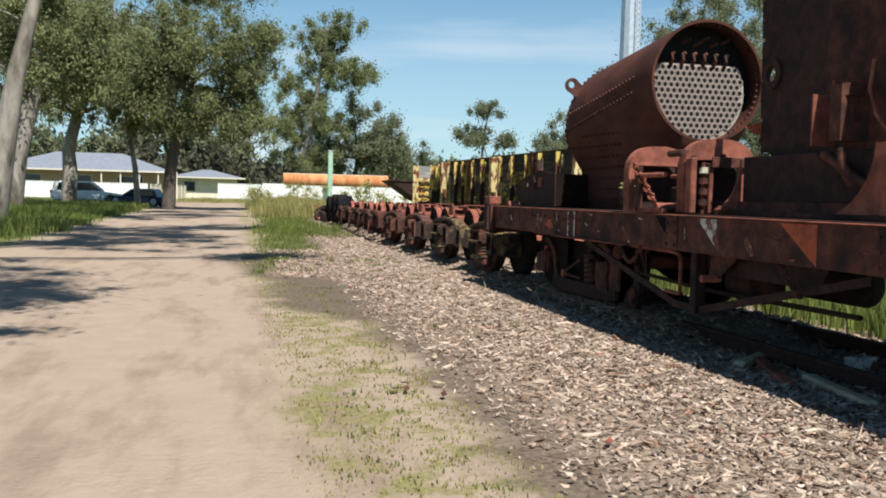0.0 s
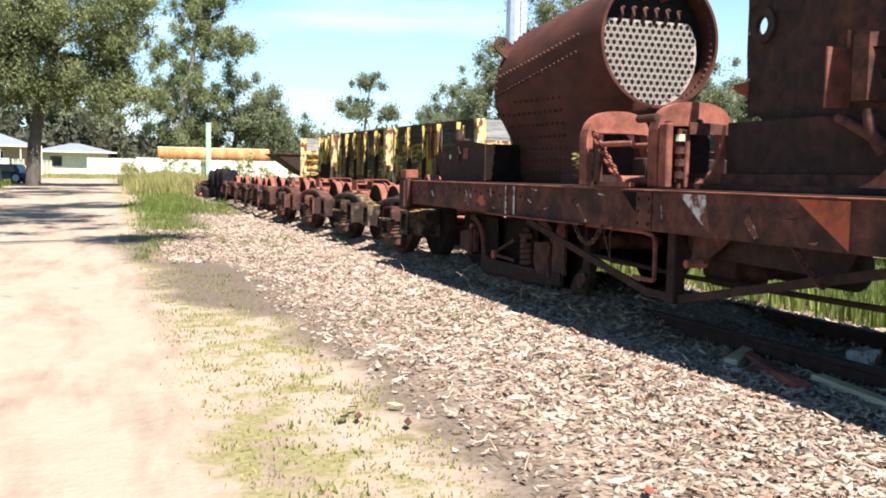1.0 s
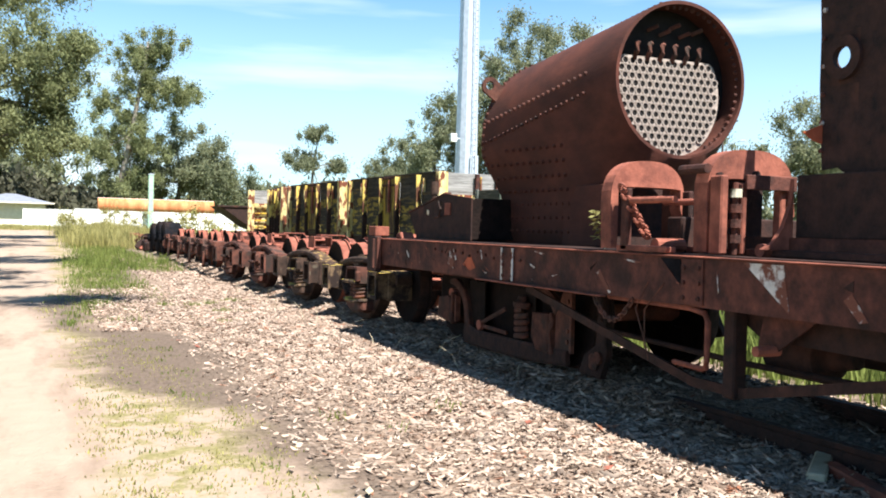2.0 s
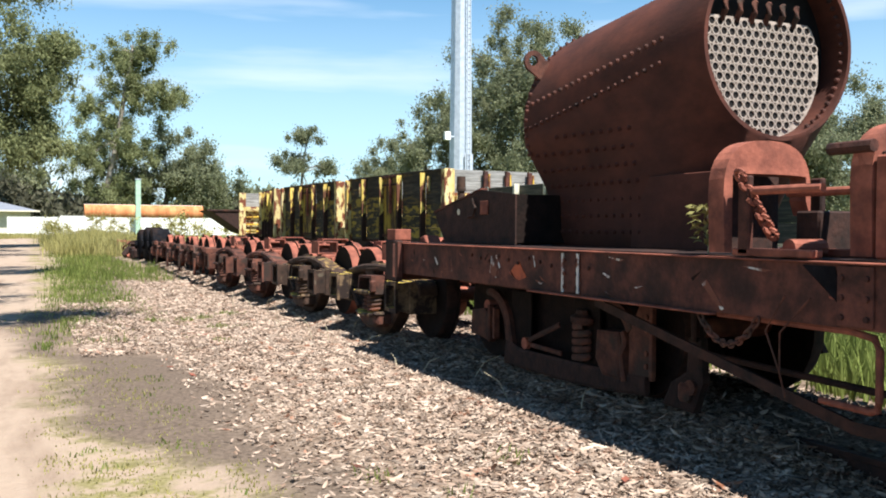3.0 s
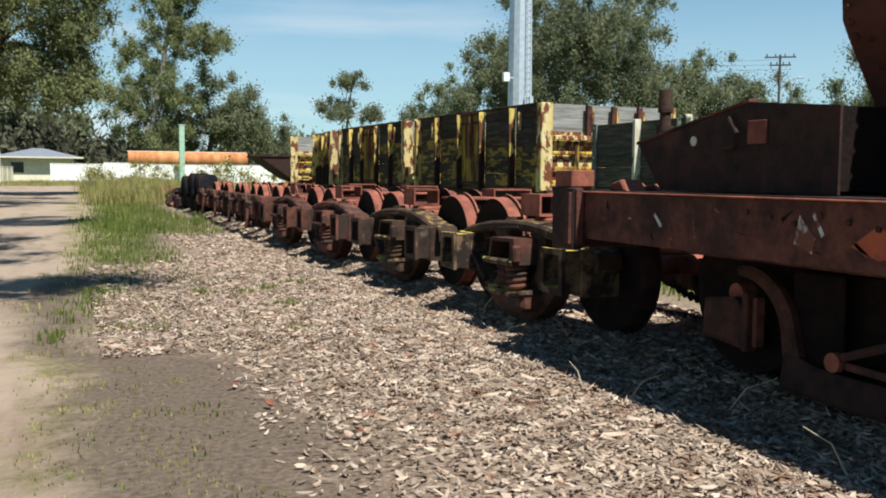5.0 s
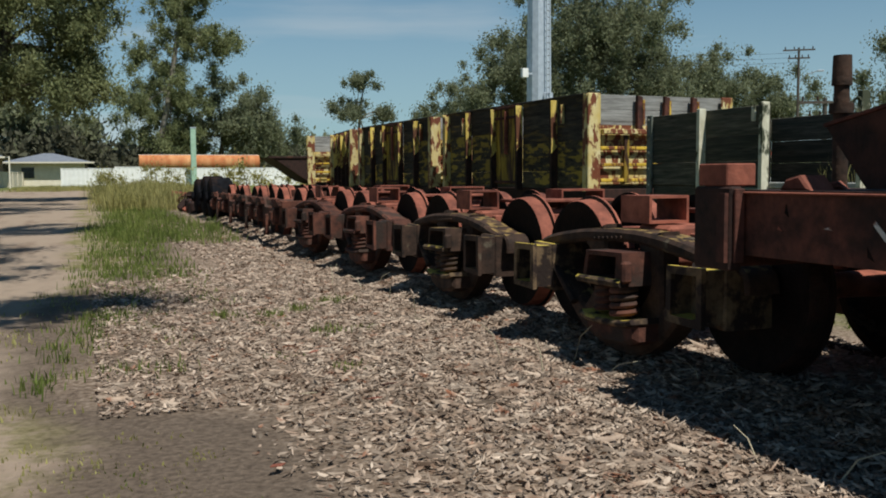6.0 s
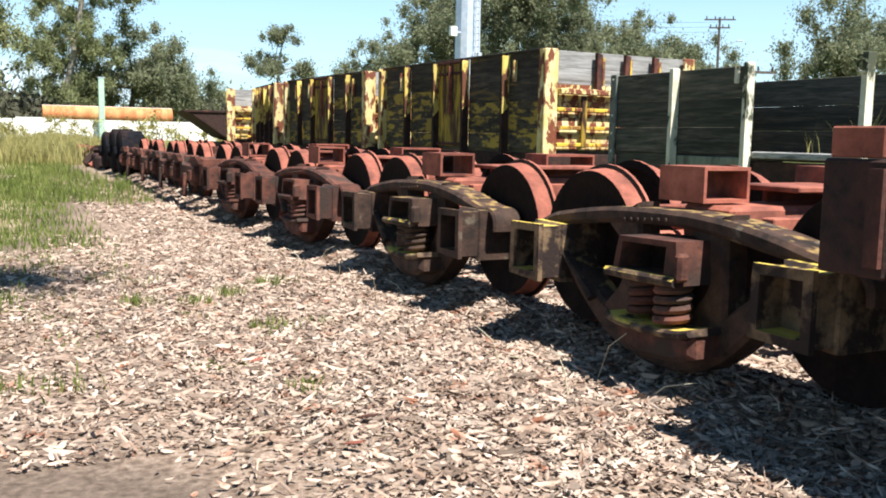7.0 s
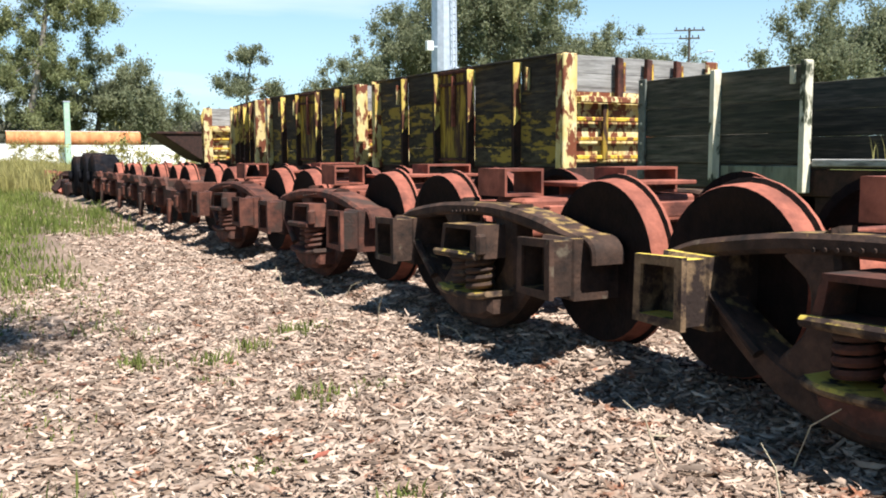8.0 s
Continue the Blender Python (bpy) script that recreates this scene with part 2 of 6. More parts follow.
GRASS_DRY = material("yellowing_grass", (0.235, 0.215, 0.065), (0.40, 0.36, 0.15), 1.2, rough=0.8, bump=0, per_island=0.35, translucent=0.35, specular=0.1)
STALK = material("dry_stalks", (0.34, 0.28, 0.18), (0.52, 0.45, 0.32), 4, bump=0, per_island=0.3)
CHIP = material("wood_chips", (0.160, 0.102, 0.070), (0.430, 0.340, 0.270), 5, rough=0.9, bump=0.2, per_island=0.6, spots=(0.175, 0.074, 0.042), spot_scale=7, spot_at=0.63, spot_soft=0.1, specular=0.15)


def ground_material():
    """Sandy track, patchy grass verge and leaf-litter mulch in lengthwise strips with ragged edges, in metres."""
    m = bpy.data.materials.new("sandy_track_verge_and_mulch")
    m.use_nodes = True
    n, l = m.node_tree.nodes, m.node_tree.links
    p = n["Principled BSDF"]
    p.inputs["Roughness"].default_value, p.inputs["Specular IOR Level"].default_value = 0.95, 0.1
    geo = n.new("ShaderNodeNewGeometry")
    xyz = n.new("ShaderNodeSeparateXYZ")
    l.new(geo.outputs["Position"], xyz.inputs["Vector"])

    def noise_of(scale, detail=6.0, stretch=(1, 1, 1)):
        mp = n.new("ShaderNodeMapping")
        mp.inputs["Scale"].default_value = stretch
        l.new(geo.outputs["Position"], mp.inputs["Vector"])
        t = n.new("ShaderNodeTexNoise")
        t.inputs["Scale"].default_value, t.inputs["Detail"].default_value, t.inputs["Roughness"].default_value = scale, detail, 0.65
        l.new(mp.outputs["Vector"], t.inputs["Vector"])
        return t.outputs["Fac"]

    def ramp_of(value, stops):
        r = n.new("ShaderNodeValToRGB")
        e = r.color_ramp.elements
        while len(e) < len(stops):
            e.new(0.5)
        for i, (at, c) in enumerate(stops):
            e[i].position, e[i].color = at, (*c, 1)
        l.new(value, r.inputs["Fac"])
        return r.outputs["Color"]

    def calc(op, a, b, c=None):
        k = n.new("ShaderNodeMath")
        k.operation = op
        for i, v in enumerate((a, b, c)):
            if v is None:
                continue
            if isinstance(v, (int, float)):
                k.inputs[i].default_value = v
            else:
                l.new(v, k.inputs[i])
        return k.outputs["Value"]

    def step_of(value, lo, hi):
        r = n.new("ShaderNodeMapRange")
        r.interpolation_type = "SMOOTHSTEP"
        r.inputs["From Min"].default_value, r.inputs["From Max"].default_value = lo, hi
        l.new(value, r.inputs["Value"])
        return r.outputs["Result"]

    def mixed(fac, a, b):
        k = n.new("ShaderNodeMixRGB")
        l.new(fac, k.inputs[0])
        l.new(a, k.inputs[1])
        l.new(b, k.inputs[2])
        return k.outputs["Color"]

    wide, fine, grit = noise_of(0.55), noise_of(3.5), noise_of(26.0)
    long_patch = noise_of(0.9, 5.0, (1.6, 0.35, 1))
    sand = ramp_of(fine, ((0.25, (0.28, 0.205, 0.153)), (0.75, (0.375, 0.29, 0.22))))
    dust = ramp_of(long_patch, ((0.36, (0.15, 0.10, 0.07)), (0.50, (0.33, 0.25, 0.188))))
    tint = n.new("ShaderNodeMixRGB")
    tint.inputs[0].default_value = 0.5
    l.new(sand, tint.inputs[1])
    l.new(dust, tint.inputs[2])
    sand = tint.outputs["Color"]
    turf = ramp_of(grit, ((0.30, (0.14, 0.122, 0.045)), (0.70, (0.27, 0.23, 0.115))))
    litter = ramp_of(grit, ((0.30, (0.055, 0.036, 0.026)), (0.50, (0.23, 0.165, 0.12)), (0.72, (0.42, 0.335, 0.265))))
    soil = ramp_of(grit, ((0.30, (0.07, 0.051, 0.038)), (0.70, (0.185, 0.138, 0.105))))
    meadow = ramp_of(fine, ((0.30, (0.08, 0.10, 0.027)), (0.70, (0.19, 0.19, 0.068))))
    # ragged sideways shift
    shift = calc("MULTIPLY_ADD", calc("SUBTRACT", wide, 0.5), 1.6, calc("MULTIPLY", calc("SUBTRACT", fine, 0.5), 0.5))
    x = calc("ADD", xyz.outputs["X"], shift)
    # the verge widens and the mulch recedes along the track
    y_far = step_of(xyz.outputs["Y"], 21.0, 38.0)
    spread = calc("MULTIPLY", step_of(xyz.outputs["Y"], 13.2, 15.0), calc("SUBTRACT", 1.0, step_of(xyz.outputs["Y"], 18.0, 23.0)))
    x_mulch = calc("ADD", calc("SUBTRACT", x, calc("MULTIPLY", y_far, 1.5)), calc("MULTIPLY", spread, 1.1))
    verge = calc("MULTIPLY", step_of(x, 0.45, 0.85), step_of(calc("MULTIPLY_ADD", fine, 0.6, calc("MULTIPLY", wide, 0.4)), 0.46, 0.56))
    colour = mixed(verge, sand, turf)
    bare = calc("MULTIPLY", step_of(xyz.outputs["Y"], 8.6, 11.0), calc("SUBTRACT", 1.0, step_of(xyz.outputs["Y"], 13.0, 14.5)))
    x_soil = calc("ADD", x_mulch, calc("MULTIPLY", bare, 0.75))
    colour = mixed(step_of(x_soil, 1.2, 1.75), colour, soil)
    colour = mixed(step_of(x_mulch, 1.6, 2.3), colour, litter)
    colour = mixed(step_of(x, 6.4, 7.4), colour, meadow)
    left_grass = step_of(calc("MULTIPLY", x, -1.0), 4.4, 5.4)
    colour = mixed(left_grass, colour, meadow)
    far_grass = step_of(xyz.outputs["Y"], 84.0, 92.0)
    colour = mixed(far_grass, colour, meadow)
    l.new(colour, p.inputs["Base Color"])
    b = n.new("ShaderNodeBump")
    b.inputs["Strength"].default_value, b.inputs["Distance"].default_value = 0.6, 0.03
    l.new(calc("ADD", grit, calc("MULTIPLY", fine, 1.5)), b.inputs["Height"])
    l.new(b.outputs["Normal"], p.inputs["Normal"])
    return m


GROUND = ground_material()


# ---- mesh helpers ----
def part(name, bm, mat, parent=None, label="", smooth=False):
    """Links a bmesh as one mesh object, under a thing or a part where one is given."""
    me = bpy.data.meshes.new(name)
    bm.normal_update()
    bm.to_mesh(me)
    bm.free()
    me.materials.append(mat)
    if smooth:
        me.polygons.foreach_set("use_smooth", [True] * len(me.polygons))
        me.set_sharp_from_angle(angle=radians(38))
    ob = new(name, me)
    if parent:
        ob.parent = parent
    if label:
        tagged(ob, label)
    return ob


def thing(name, at, label, category, group="", turn=0.0):
    ob = new(name)
    ob.matrix_basis = pose(*at, 0, 0, turn)
    return tagged(ob, label, category, group)


def shared(name, ob, parent, m):
    """Another object on the same mesh."""
    o = new(name, ob.data)
    o.parent = parent
    o.matrix_basis = m
    return o


def box(x0, x1, y0, y1, z0, z1, bevel=0.0, bm=None):
    bm = bm or bmesh.new()
    made = bmesh.ops.create_cube(bm, size=1.0, matrix=Matrix.LocRotScale(((x0 + x1) / 2, (y0 + y1) / 2, (z0 + z1) / 2), None, (abs(x1 - x0), abs(y1 - y0), abs(z1 - z0))))
    if bevel:
        edges = list({e for v in made["verts"] for e in v.link_edges})
        bmesh.ops.bevel(bm, geom=edges, offset=bevel, segments=1, affect="EDGES")
    return bm


def rod(a, b, r, seg=10, bm=None, r2=None):
    bm = bm or bmesh.new()
    a, b = Vector(a), Vector(b)
    turn = (b - a).to_track_quat("Z", "Y").to_matrix().to_4x4()
    bmesh.ops.create_cone(bm, cap_ends=True, segments=seg, radius1=r, radius2=r if r2 is None else r2, depth=(b - a).length, matrix=Matrix.Translation((a + b) / 2) @ turn)
    return bm


def prism(points, axis, lo, hi, bm=None, bevel=0.0):
    """A flat outline extruded along an axis; the outline's two numbers are the other two axes in x, y, z order."""
    bm = bm or bmesh.new()
    k = "xyz".index(axis)

    def at(p, h):
        c = list(p)
        c.insert(k, h)
        return c

    low, high = [bm.verts.new(at(p, lo)) for p in points], [bm.verts.new(at(p, hi)) for p in points]
    count = len(points)
    faces = [bm.faces.new(low), bm.faces.new(high)] + [bm.faces.new((low[i], low[(i + 1) % count], high[(i + 1) % count], high[i])) for i in range(count)]
    bmesh.ops.recalc_face_normals(bm, faces=faces)
    if bevel:
        bmesh.ops.bevel(bm, geom=list({e for f in faces[:2] for e in f.edges}), offset=bevel, segments=1, affect="EDGES")
    return bm


def ring_plate(outer, inner, axis, lo, hi, bm=None):
    """A plate with an opening: outer and inner outlines with the same number of points."""
    bm = bm or bmesh.new()
    k = "xyz".index(axis)

    def loop(points, h):
        verts = []
        for p in points:
            c = list(p)
            c.insert(k, h)
            verts.append(bm.verts.new(c))
        return verts

    a, b, c, d = loop(outer, lo), loop(outer, hi), loop(inner, lo), loop(inner, hi)
    count, faces = len(outer), []
    for i in range(count):
        j = (i + 1) % count
        for q in ((a[i], a[j], b[j], b[i]), (c[i], d[i], d[j], c[j]), (a[i], c[i], c[j], a[j]), (b[i], b[j], d[j], d[i])):
            faces.append(bm.faces.new(q))
    bmesh.ops.recalc_face_normals(bm, faces=faces)
    return bm


def pipe(points, r, seg=8, bm=None, taper=None):
    """A tube along a line of points; taper: the radius at its end."""
    bm = bm or bmesh.new()
    points = [Vector(p) for p in points]
    rings = []
    for i, p in enumerate(points):
        d = (points[min(i + 1, len(points) - 1)] - points[max(i - 1, 0)]).normalized()
        side = d.cross(Vector((0, 0, 1)) if abs(d.z) < 0.9 else Vector((1, 0, 0))).normalized()
        up = side.cross(d)
        rr = r if taper is None else r + (taper - r) * i / (len(points) - 1)
        rings.append([bm.verts.new(p + rr * (math.cos(2 * math.pi * s / seg) * side + math.sin(2 * math.pi * s / seg) * up)) for s in range(seg)])
    for a, b in zip(rings, rings[1:]):
        for s in range(seg):
            bm.faces.new((a[s], a[(s + 1) % seg], b[(s + 1) % seg], b[s]))
    bm.faces.new(rings[0][::-1])
    bm.faces.new(rings[-1])
    return bm


def lathe(profile, axis_from, axis_to, seg=28, bm=None):
    """Turns a profile of (along, radius) round the line between two points."""
    bm = bm or bmesh.new()
    a, b = Vector(axis_from), Vector(axis_to)
    d = (b - a).normalized()
    side = d.cross(Vector((0, 0, 1)) if abs(d.z) < 0.9 else Vector((1, 0, 0))).normalized()
    up = side.cross(d)
    rings = []
    for along, r in profile:
        rings.append([bm.verts.new(a + along * d + r * (math.cos(2 * math.pi * s / seg) * side + math.sin(2 * math.pi * s / seg) * up)) for s in range(seg)])
    for p, q in zip(rings, rings[1:]):
        for s in range(seg):
            bm.faces.new((p[s], p[(s + 1) % seg], q[(s + 1) % seg], q[s]))
    bm.faces.new(rings[0][::-1])
    bm.faces.new(rings[-1])
    bmesh.ops.recalc_face_normals(bm, faces=bm.faces[:])
    return bm


def coil(centre, r, wire, z0, z1, turns, bm=None):
    steps = int(turns * 14)
    pts = [(centre[0] + r * math.cos(2 * math.pi * turns * i / steps), centre[1] + r * math.sin(2 * math.pi * turns * i / steps), z0 + (z1 - z0) * i / steps) for i in range(steps + 1)]
    return pipe(pts, wire, 6, bm)


def chain(points, size=0.045, wire=0.011):
    """Links along a line of points, each turned against the last."""
    bm = bmesh.new()
    pts = [Vector(p) for p in points]
    for i, (a, b) in enumerate(zip(pts, pts[1:])):
        d = (b - a).normalized()
        side = d.cross(Vector((1, 0, 0) if abs(d.x) < 0.9 else (0, 1, 0))).normalized()
        if i % 2:
            side = d.cross(side)
        mid = (a + b) / 2
        half = (b - a).length * 0.68
        loop = [mid + d * half * math.cos(k * math.pi / 5) + side * size * 0.55 * math.sin(k * math.pi / 5) for k in range(11)]
        pipe(loop, wire, 5, bm)
    return bm


def sag(a, b, drop, count):
    a, b = Vector(a), Vector(b)
    return [a.lerp(b, i / count) - Vector((0, 0, drop * 4 * (i / count) * (1 - i / count))) for i in range(count + 1)]


def mesh_of(name, verts, faces, mat, label, category, kind="stuff", parent=None):
    """A mesh of many loose pieces from arrays; every face has the same number of corners."""
    me = bpy.data.meshes.new(name)
    verts, faces = np.asarray(verts, np.float32), np.asarray(faces, np.int32)
    me.vertices.add(len(verts))
    me.vertices.foreach_set("co", verts.ravel())
    k = faces.shape[1]
    me.loops.add(faces.size)
    me.loops.foreach_set("vertex_index", faces.ravel())
    me.polygons.add(len(faces))
    me.polygons.foreach_set("loop_start", np.arange(0, faces.size, k, dtype=np.int32))
    me.update(calc_edges=True)
    me.materials.append(mat)
    ob = new(name, me)
    ob.parent = parent
    return tagged(ob, label, category, "", kind)


def rise(x, y):
    """Height of the ground: level by the track, a little higher far off, with small unevenness."""
    far = np.clip((np.asarray(y) - 22.0) / 80.0, 0, 1)
    ease = lambda v: np.clip(v, 0, 1) ** 2 * (3 - 2 * np.clip(v, 0, 1))
    mound = 0.115 * ease((np.asarray(x) - 3.95) / 0.45) * ease((6.1 - np.asarray(x)) / 0.5) * ease((np.asarray(y) - 7.2) / 0.8)
    return mound + 0.55 * far + 0.012 * np.sin(1.7 * np.asarray(x) + 0.6 * np.asarray(y)) * np.cos(0.9 * np.asarray(y)) - 0.035 * np.clip((1.2 - np.asarray(x)) / 2.0, 0, 1)


# ---- ground ----
def build_ground():
    xs = np.unique(np.concatenate([np.linspace(-4, 8, 97), np.linspace(8, 40, 17), np.linspace(40, 1600, 14), np.linspace(-40, -4, 19), np.linspace(-1600, -40, 14)]))
    ys = np.unique(np.concatenate([np.linspace(0, 40, 121), np.linspace(40, 130, 31), np.linspace(130, 2500, 14), np.linspace(-60, 0, 16), np.linspace(-800, -60, 8)]))
    gx, gy = np.meshgrid(xs, ys, indexing="ij")
    gz = rise(gx, gy)
    verts = np.stack([gx, gy, gz], -1).reshape(-1, 3)
    a = np.arange(len(xs) - 1)[:, None] * len(ys) + np.arange(len(ys) - 1)[None]
    faces = np.stack([a, a + len(ys), a + len(ys) + 1, a + 1], -1).reshape(-1, 4)
    ob = mesh_of("ground", verts, faces, GROUND, "sandy track with a grassy verge and bark mulch beside the rails", "ground", "structure")
    ob.data.polygons.foreach_set("use_smooth", [True] * len(faces))


build_ground()


def rail(name, x, y0, y1, turn_x=0.0):
    """A flat-bottomed rail, half sunk in litter."""
    bm = prism([(-0.065, 0.0), (0.065, 0.0), (0.02, 0.03), (0.015, 0.10), (0.035, 0.11), (0.035, 0.14), (-0.035, 0.14), (-0.035, 0.11), (-0.015, 0.10), (-0.02, 0.03)], "y", 0, y1 - y0)
    ob = part(name, bm, RUST_DARK)
    ob.matrix_basis = pose(x, y0, 0, 0, 0, turn_x)
    return tagged(ob, "rusted steel running rail half buried in bark litter", "rail", "rails", "structure")


rail("rail", 4.465, -4, 46)
rail("rail", 5.535, -4, 46)
rail("rail", 9.95, 8, 60, 3.3)
rail("rail", 11.02, 8, 60, 3.3)


# ---- wheelsets and bogies ----
def wheel_mesh():
    """A railway wheel, axle along x, flange on the inner side (+x)."""
    return lathe([(0.0, 0.13), (0.0, 0.38), (-0.015, 0.40), (-0.015, 0.455), (0.0, 0.462), (0.095, 0.47), (0.105, 0.495), (0.125, 0.495), (0.13, 0.44), (0.06, 0.40), (0.05, 0.15), (0.10, 0.12)], (0, 0, 0), (1, 0, 0), 36)


WHEEL = part("wheel", wheel_mesh(), RUST_RED, smooth=True)
WHEEL_DATA = WHEEL.data
WHEEL_DATA.materials.append(GREASE_SHADE)
# side faces blackened as in shade, treads left red as in sun
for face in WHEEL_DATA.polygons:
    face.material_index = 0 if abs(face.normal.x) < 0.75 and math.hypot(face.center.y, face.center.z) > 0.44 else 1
bpy.data.objects.remove(WHEEL)
# shaded copy: dark treads paint the shade of the flat wagon
WHEEL_SHADED = WHEEL_DATA.copy()
WHEEL_SHADED.materials[0] = RUST_DARK


def wheelset(parent, y, z=0.61, half=0.60, data=WHEEL_DATA):
    """Two wheels and an axle, centred on the parent's x."""
    bm = lathe([(0, 0.06), (0.25, 0.065), (0.25, 0.085), (0.7, 0.075), (1.15, 0.085), (1.15, 0.065), (1.4, 0.06)], (-0.7, y, z), (0.7, y, z), 14)
    part("axle", bm, RUST_RED, parent, smooth=True)
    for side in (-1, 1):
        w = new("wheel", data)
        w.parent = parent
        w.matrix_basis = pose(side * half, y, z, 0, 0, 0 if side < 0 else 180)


def axlebox(parent, x, y, z, mat):
    """A hollow cast journal box, open towards -x, with a rim and side walls."""
    w, h = 0.145, 0.15
    outer = [(y - w, z - h), (y + w, z - h * 0.92), (y + w * 0.92, z + h * 0.96), (y - w, z + h)]
    inner = [(y - w + 0.03, z - h + 0.035), (y + w - 0.03, z - h + 0.035), (y + w - 0.035, z + h - 0.035), (y - w + 0.03, z + h - 0.03)]
    bm = ring_plate(outer, inner, "x", x, x + 0.20)
    prism([(y - w - 0.012, z - h - 0.03), (y + w + 0.01, z - h - 0.02), (y + w, z + h + 0.015), (y - w - 0.01, z + h + 0.01)], "x", x + 0.12, x + 0.48, bm, 0.03)
    b = part("axlebox", bm, mat, parent, "hollow cast axlebox")
    rim = ring_plate([(p + (0.018 if p > y else -0.018), q + (0.015 if q > z else -0.015)) for p, q in outer], inner, "x", x - 0.018, x + 0.012)
    part("rim", rim, mat, b)
    return b


def cast_bar(points, widths, x0, x1, steps=5, edge=0.022):
    """A rounded cast bar along a smooth curve in the y-z plane, from x0 to x1 across; widths: one at each point."""
    pts = [(*p, w) for p, w in zip(points, widths)]
    fine = []
    for i in range(len(pts) - 1):
        a, b, c, d = (np.array(pts[min(max(i + k, 0), len(pts) - 1)]) for k in (-1, 0, 1, 2))
        for k in range(steps):
            t = k / steps
            fine.append(0.5 * (2 * b + (c - a) * t + (2 * a - 5 * b + 4 * c - d) * t * t + (3 * b - a - 3 * c + d) * t ** 3))
    fine.append(np.array(pts[-1]))
    bm = bmesh.new()
    rings = []
    for i, (y, z, w) in enumerate(fine):
        d = fine[min(i + 1, len(fine) - 1)] - fine[max(i - 1, 0)]
        d = d[:2] / np.linalg.norm(d[:2])
        h, e = w / 2, min(edge, w / 3)
        ring = [(x0 + e, h), (x0, h - e), (x0, e - h), (x0 + e, -h), (x1 - e, -h), (x1, e - h), (x1, h - e), (x1 - e, h)]
        rings.append([bm.verts.new((x, y - d[1] * o, z + d[0] * o)) for x, o in ring])
    for a, b in zip(rings, rings[1:]):
        for k in range(8):
            bm.faces.new((a[k], a[(k + 1) % 8], b[(k + 1) % 8], b[k]))
    bm.faces.new(rings[0])
    bm.faces.new(rings[-1][::-1])
    bmesh.ops.recalc_face_normals(bm, faces=bm.faces[:])
    return bm


def side_frame(parent, mat, boxed=None):
    """A cast side frame in the y-z plane: arched top member ending in a hood, curved belly, rounded windows, spring nest."""
    boxed = boxed or mat

    def bar(name, points, widths, x0, x1, label="", m=None):
        return part(name, cast_bar(points, widths, x0, x1), m or mat, parent, label, smooth=True)

    top = [(1.17, 0.725), (1.05, 0.765), (0.88, 0.795), (0.44, 0.850), (-0.08, 0.868), (-0.42, 0.848), (-0.70, 0.808), (-0.95, 0.765), (-1.10, 0.748)]
    bar("top_member", top, (0.05, 0.07, 0.085, 0.085, 0.08, 0.085, 0.085, 0.06, 0.045), -0.86, -0.63, "arched cast top member with a worn upper edge")
    bar("end_hood", [(-1.06, 0.755), (-1.15, 0.745), (-1.205, 0.70), (-1.215, 0.62)], (0.045, 0.045, 0.045, 0.04), -0.84, -0.62)
    bar("hood_post", [(-0.90, 0.77), (-0.885, 0.70), (-0.87, 0.62)], (0.05, 0.04, 0.06), -0.84, -0.70)
    belly = [(1.02, 0.62), (0.86, 0.53), (0.66, 0.385), (0.44, 0.255), (0.15, 0.185), (-0.15, 0.185), (-0.38, 0.29), (-0.56, 0.44), (-0.74, 0.565), (-0.95, 0.63)]
    bar("bottom_member", belly, (0.10, 0.10, 0.12, 0.15, 0.16, 0.16, 0.16, 0.15, 0.13, 0.12), -0.84, -0.66)
    bar("column", [(0.36, 0.86), (0.285, 0.70), (0.29, 0.48), (0.36, 0.28)], (0.30, 0.16, 0.17, 0.34), -0.83, -0.68)
    bar("column", [(-0.30, 0.86), (-0.36, 0.70), (-0.36, 0.52), (-0.28, 0.30)], (0.28, 0.13, 0.15, 0.34), -0.83, -0.68)
    bar("diagonal_rib", [(0.92, 0.66), (0.74, 0.51), (0.56, 0.37)], (0.035, 0.035, 0.05), -0.90, -0.845)
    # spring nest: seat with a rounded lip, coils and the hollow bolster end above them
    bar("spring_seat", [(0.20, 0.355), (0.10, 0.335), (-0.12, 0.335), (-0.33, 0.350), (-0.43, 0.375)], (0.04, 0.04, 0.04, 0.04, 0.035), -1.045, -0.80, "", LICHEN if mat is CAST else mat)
    pocket = [(0.17, 0.33), (-0.42, 0.36), (-0.43, 0.25), (-0.31, 0.205), (-0.05, 0.185), (0.08, 0.215), (0.16, 0.26)]
    part("spring_pocket", prism(pocket, "x", -1.01, -0.80, None, 0.03), boxed, parent)
    for y, x in ((-0.21, -0.945), (0.05, -0.90)):
        part("coil_spring", coil((x, y), 0.078, 0.021, 0.375, 0.575, 4.2), boxed, parent, smooth=True)
    # added black sheet that paints the dark of the spring recess
    part("nest_shade_sheet", box(-0.815, -0.79, -0.32, 0.24, 0.33, 0.60), GREASE_SHADE, parent)
    outer = [(0.165, 0.572), (-0.335, 0.578), (-0.315, 0.785), (0.115, 0.775)]
    inner = [(0.112, 0.612), (-0.235, 0.617), (-0.250, 0.755), (0.085, 0.748)]
    part("bolster_end", ring_plate(outer, inner, "x", -1.035, -0.72), boxed, parent, "hollow rectangular bolster end")
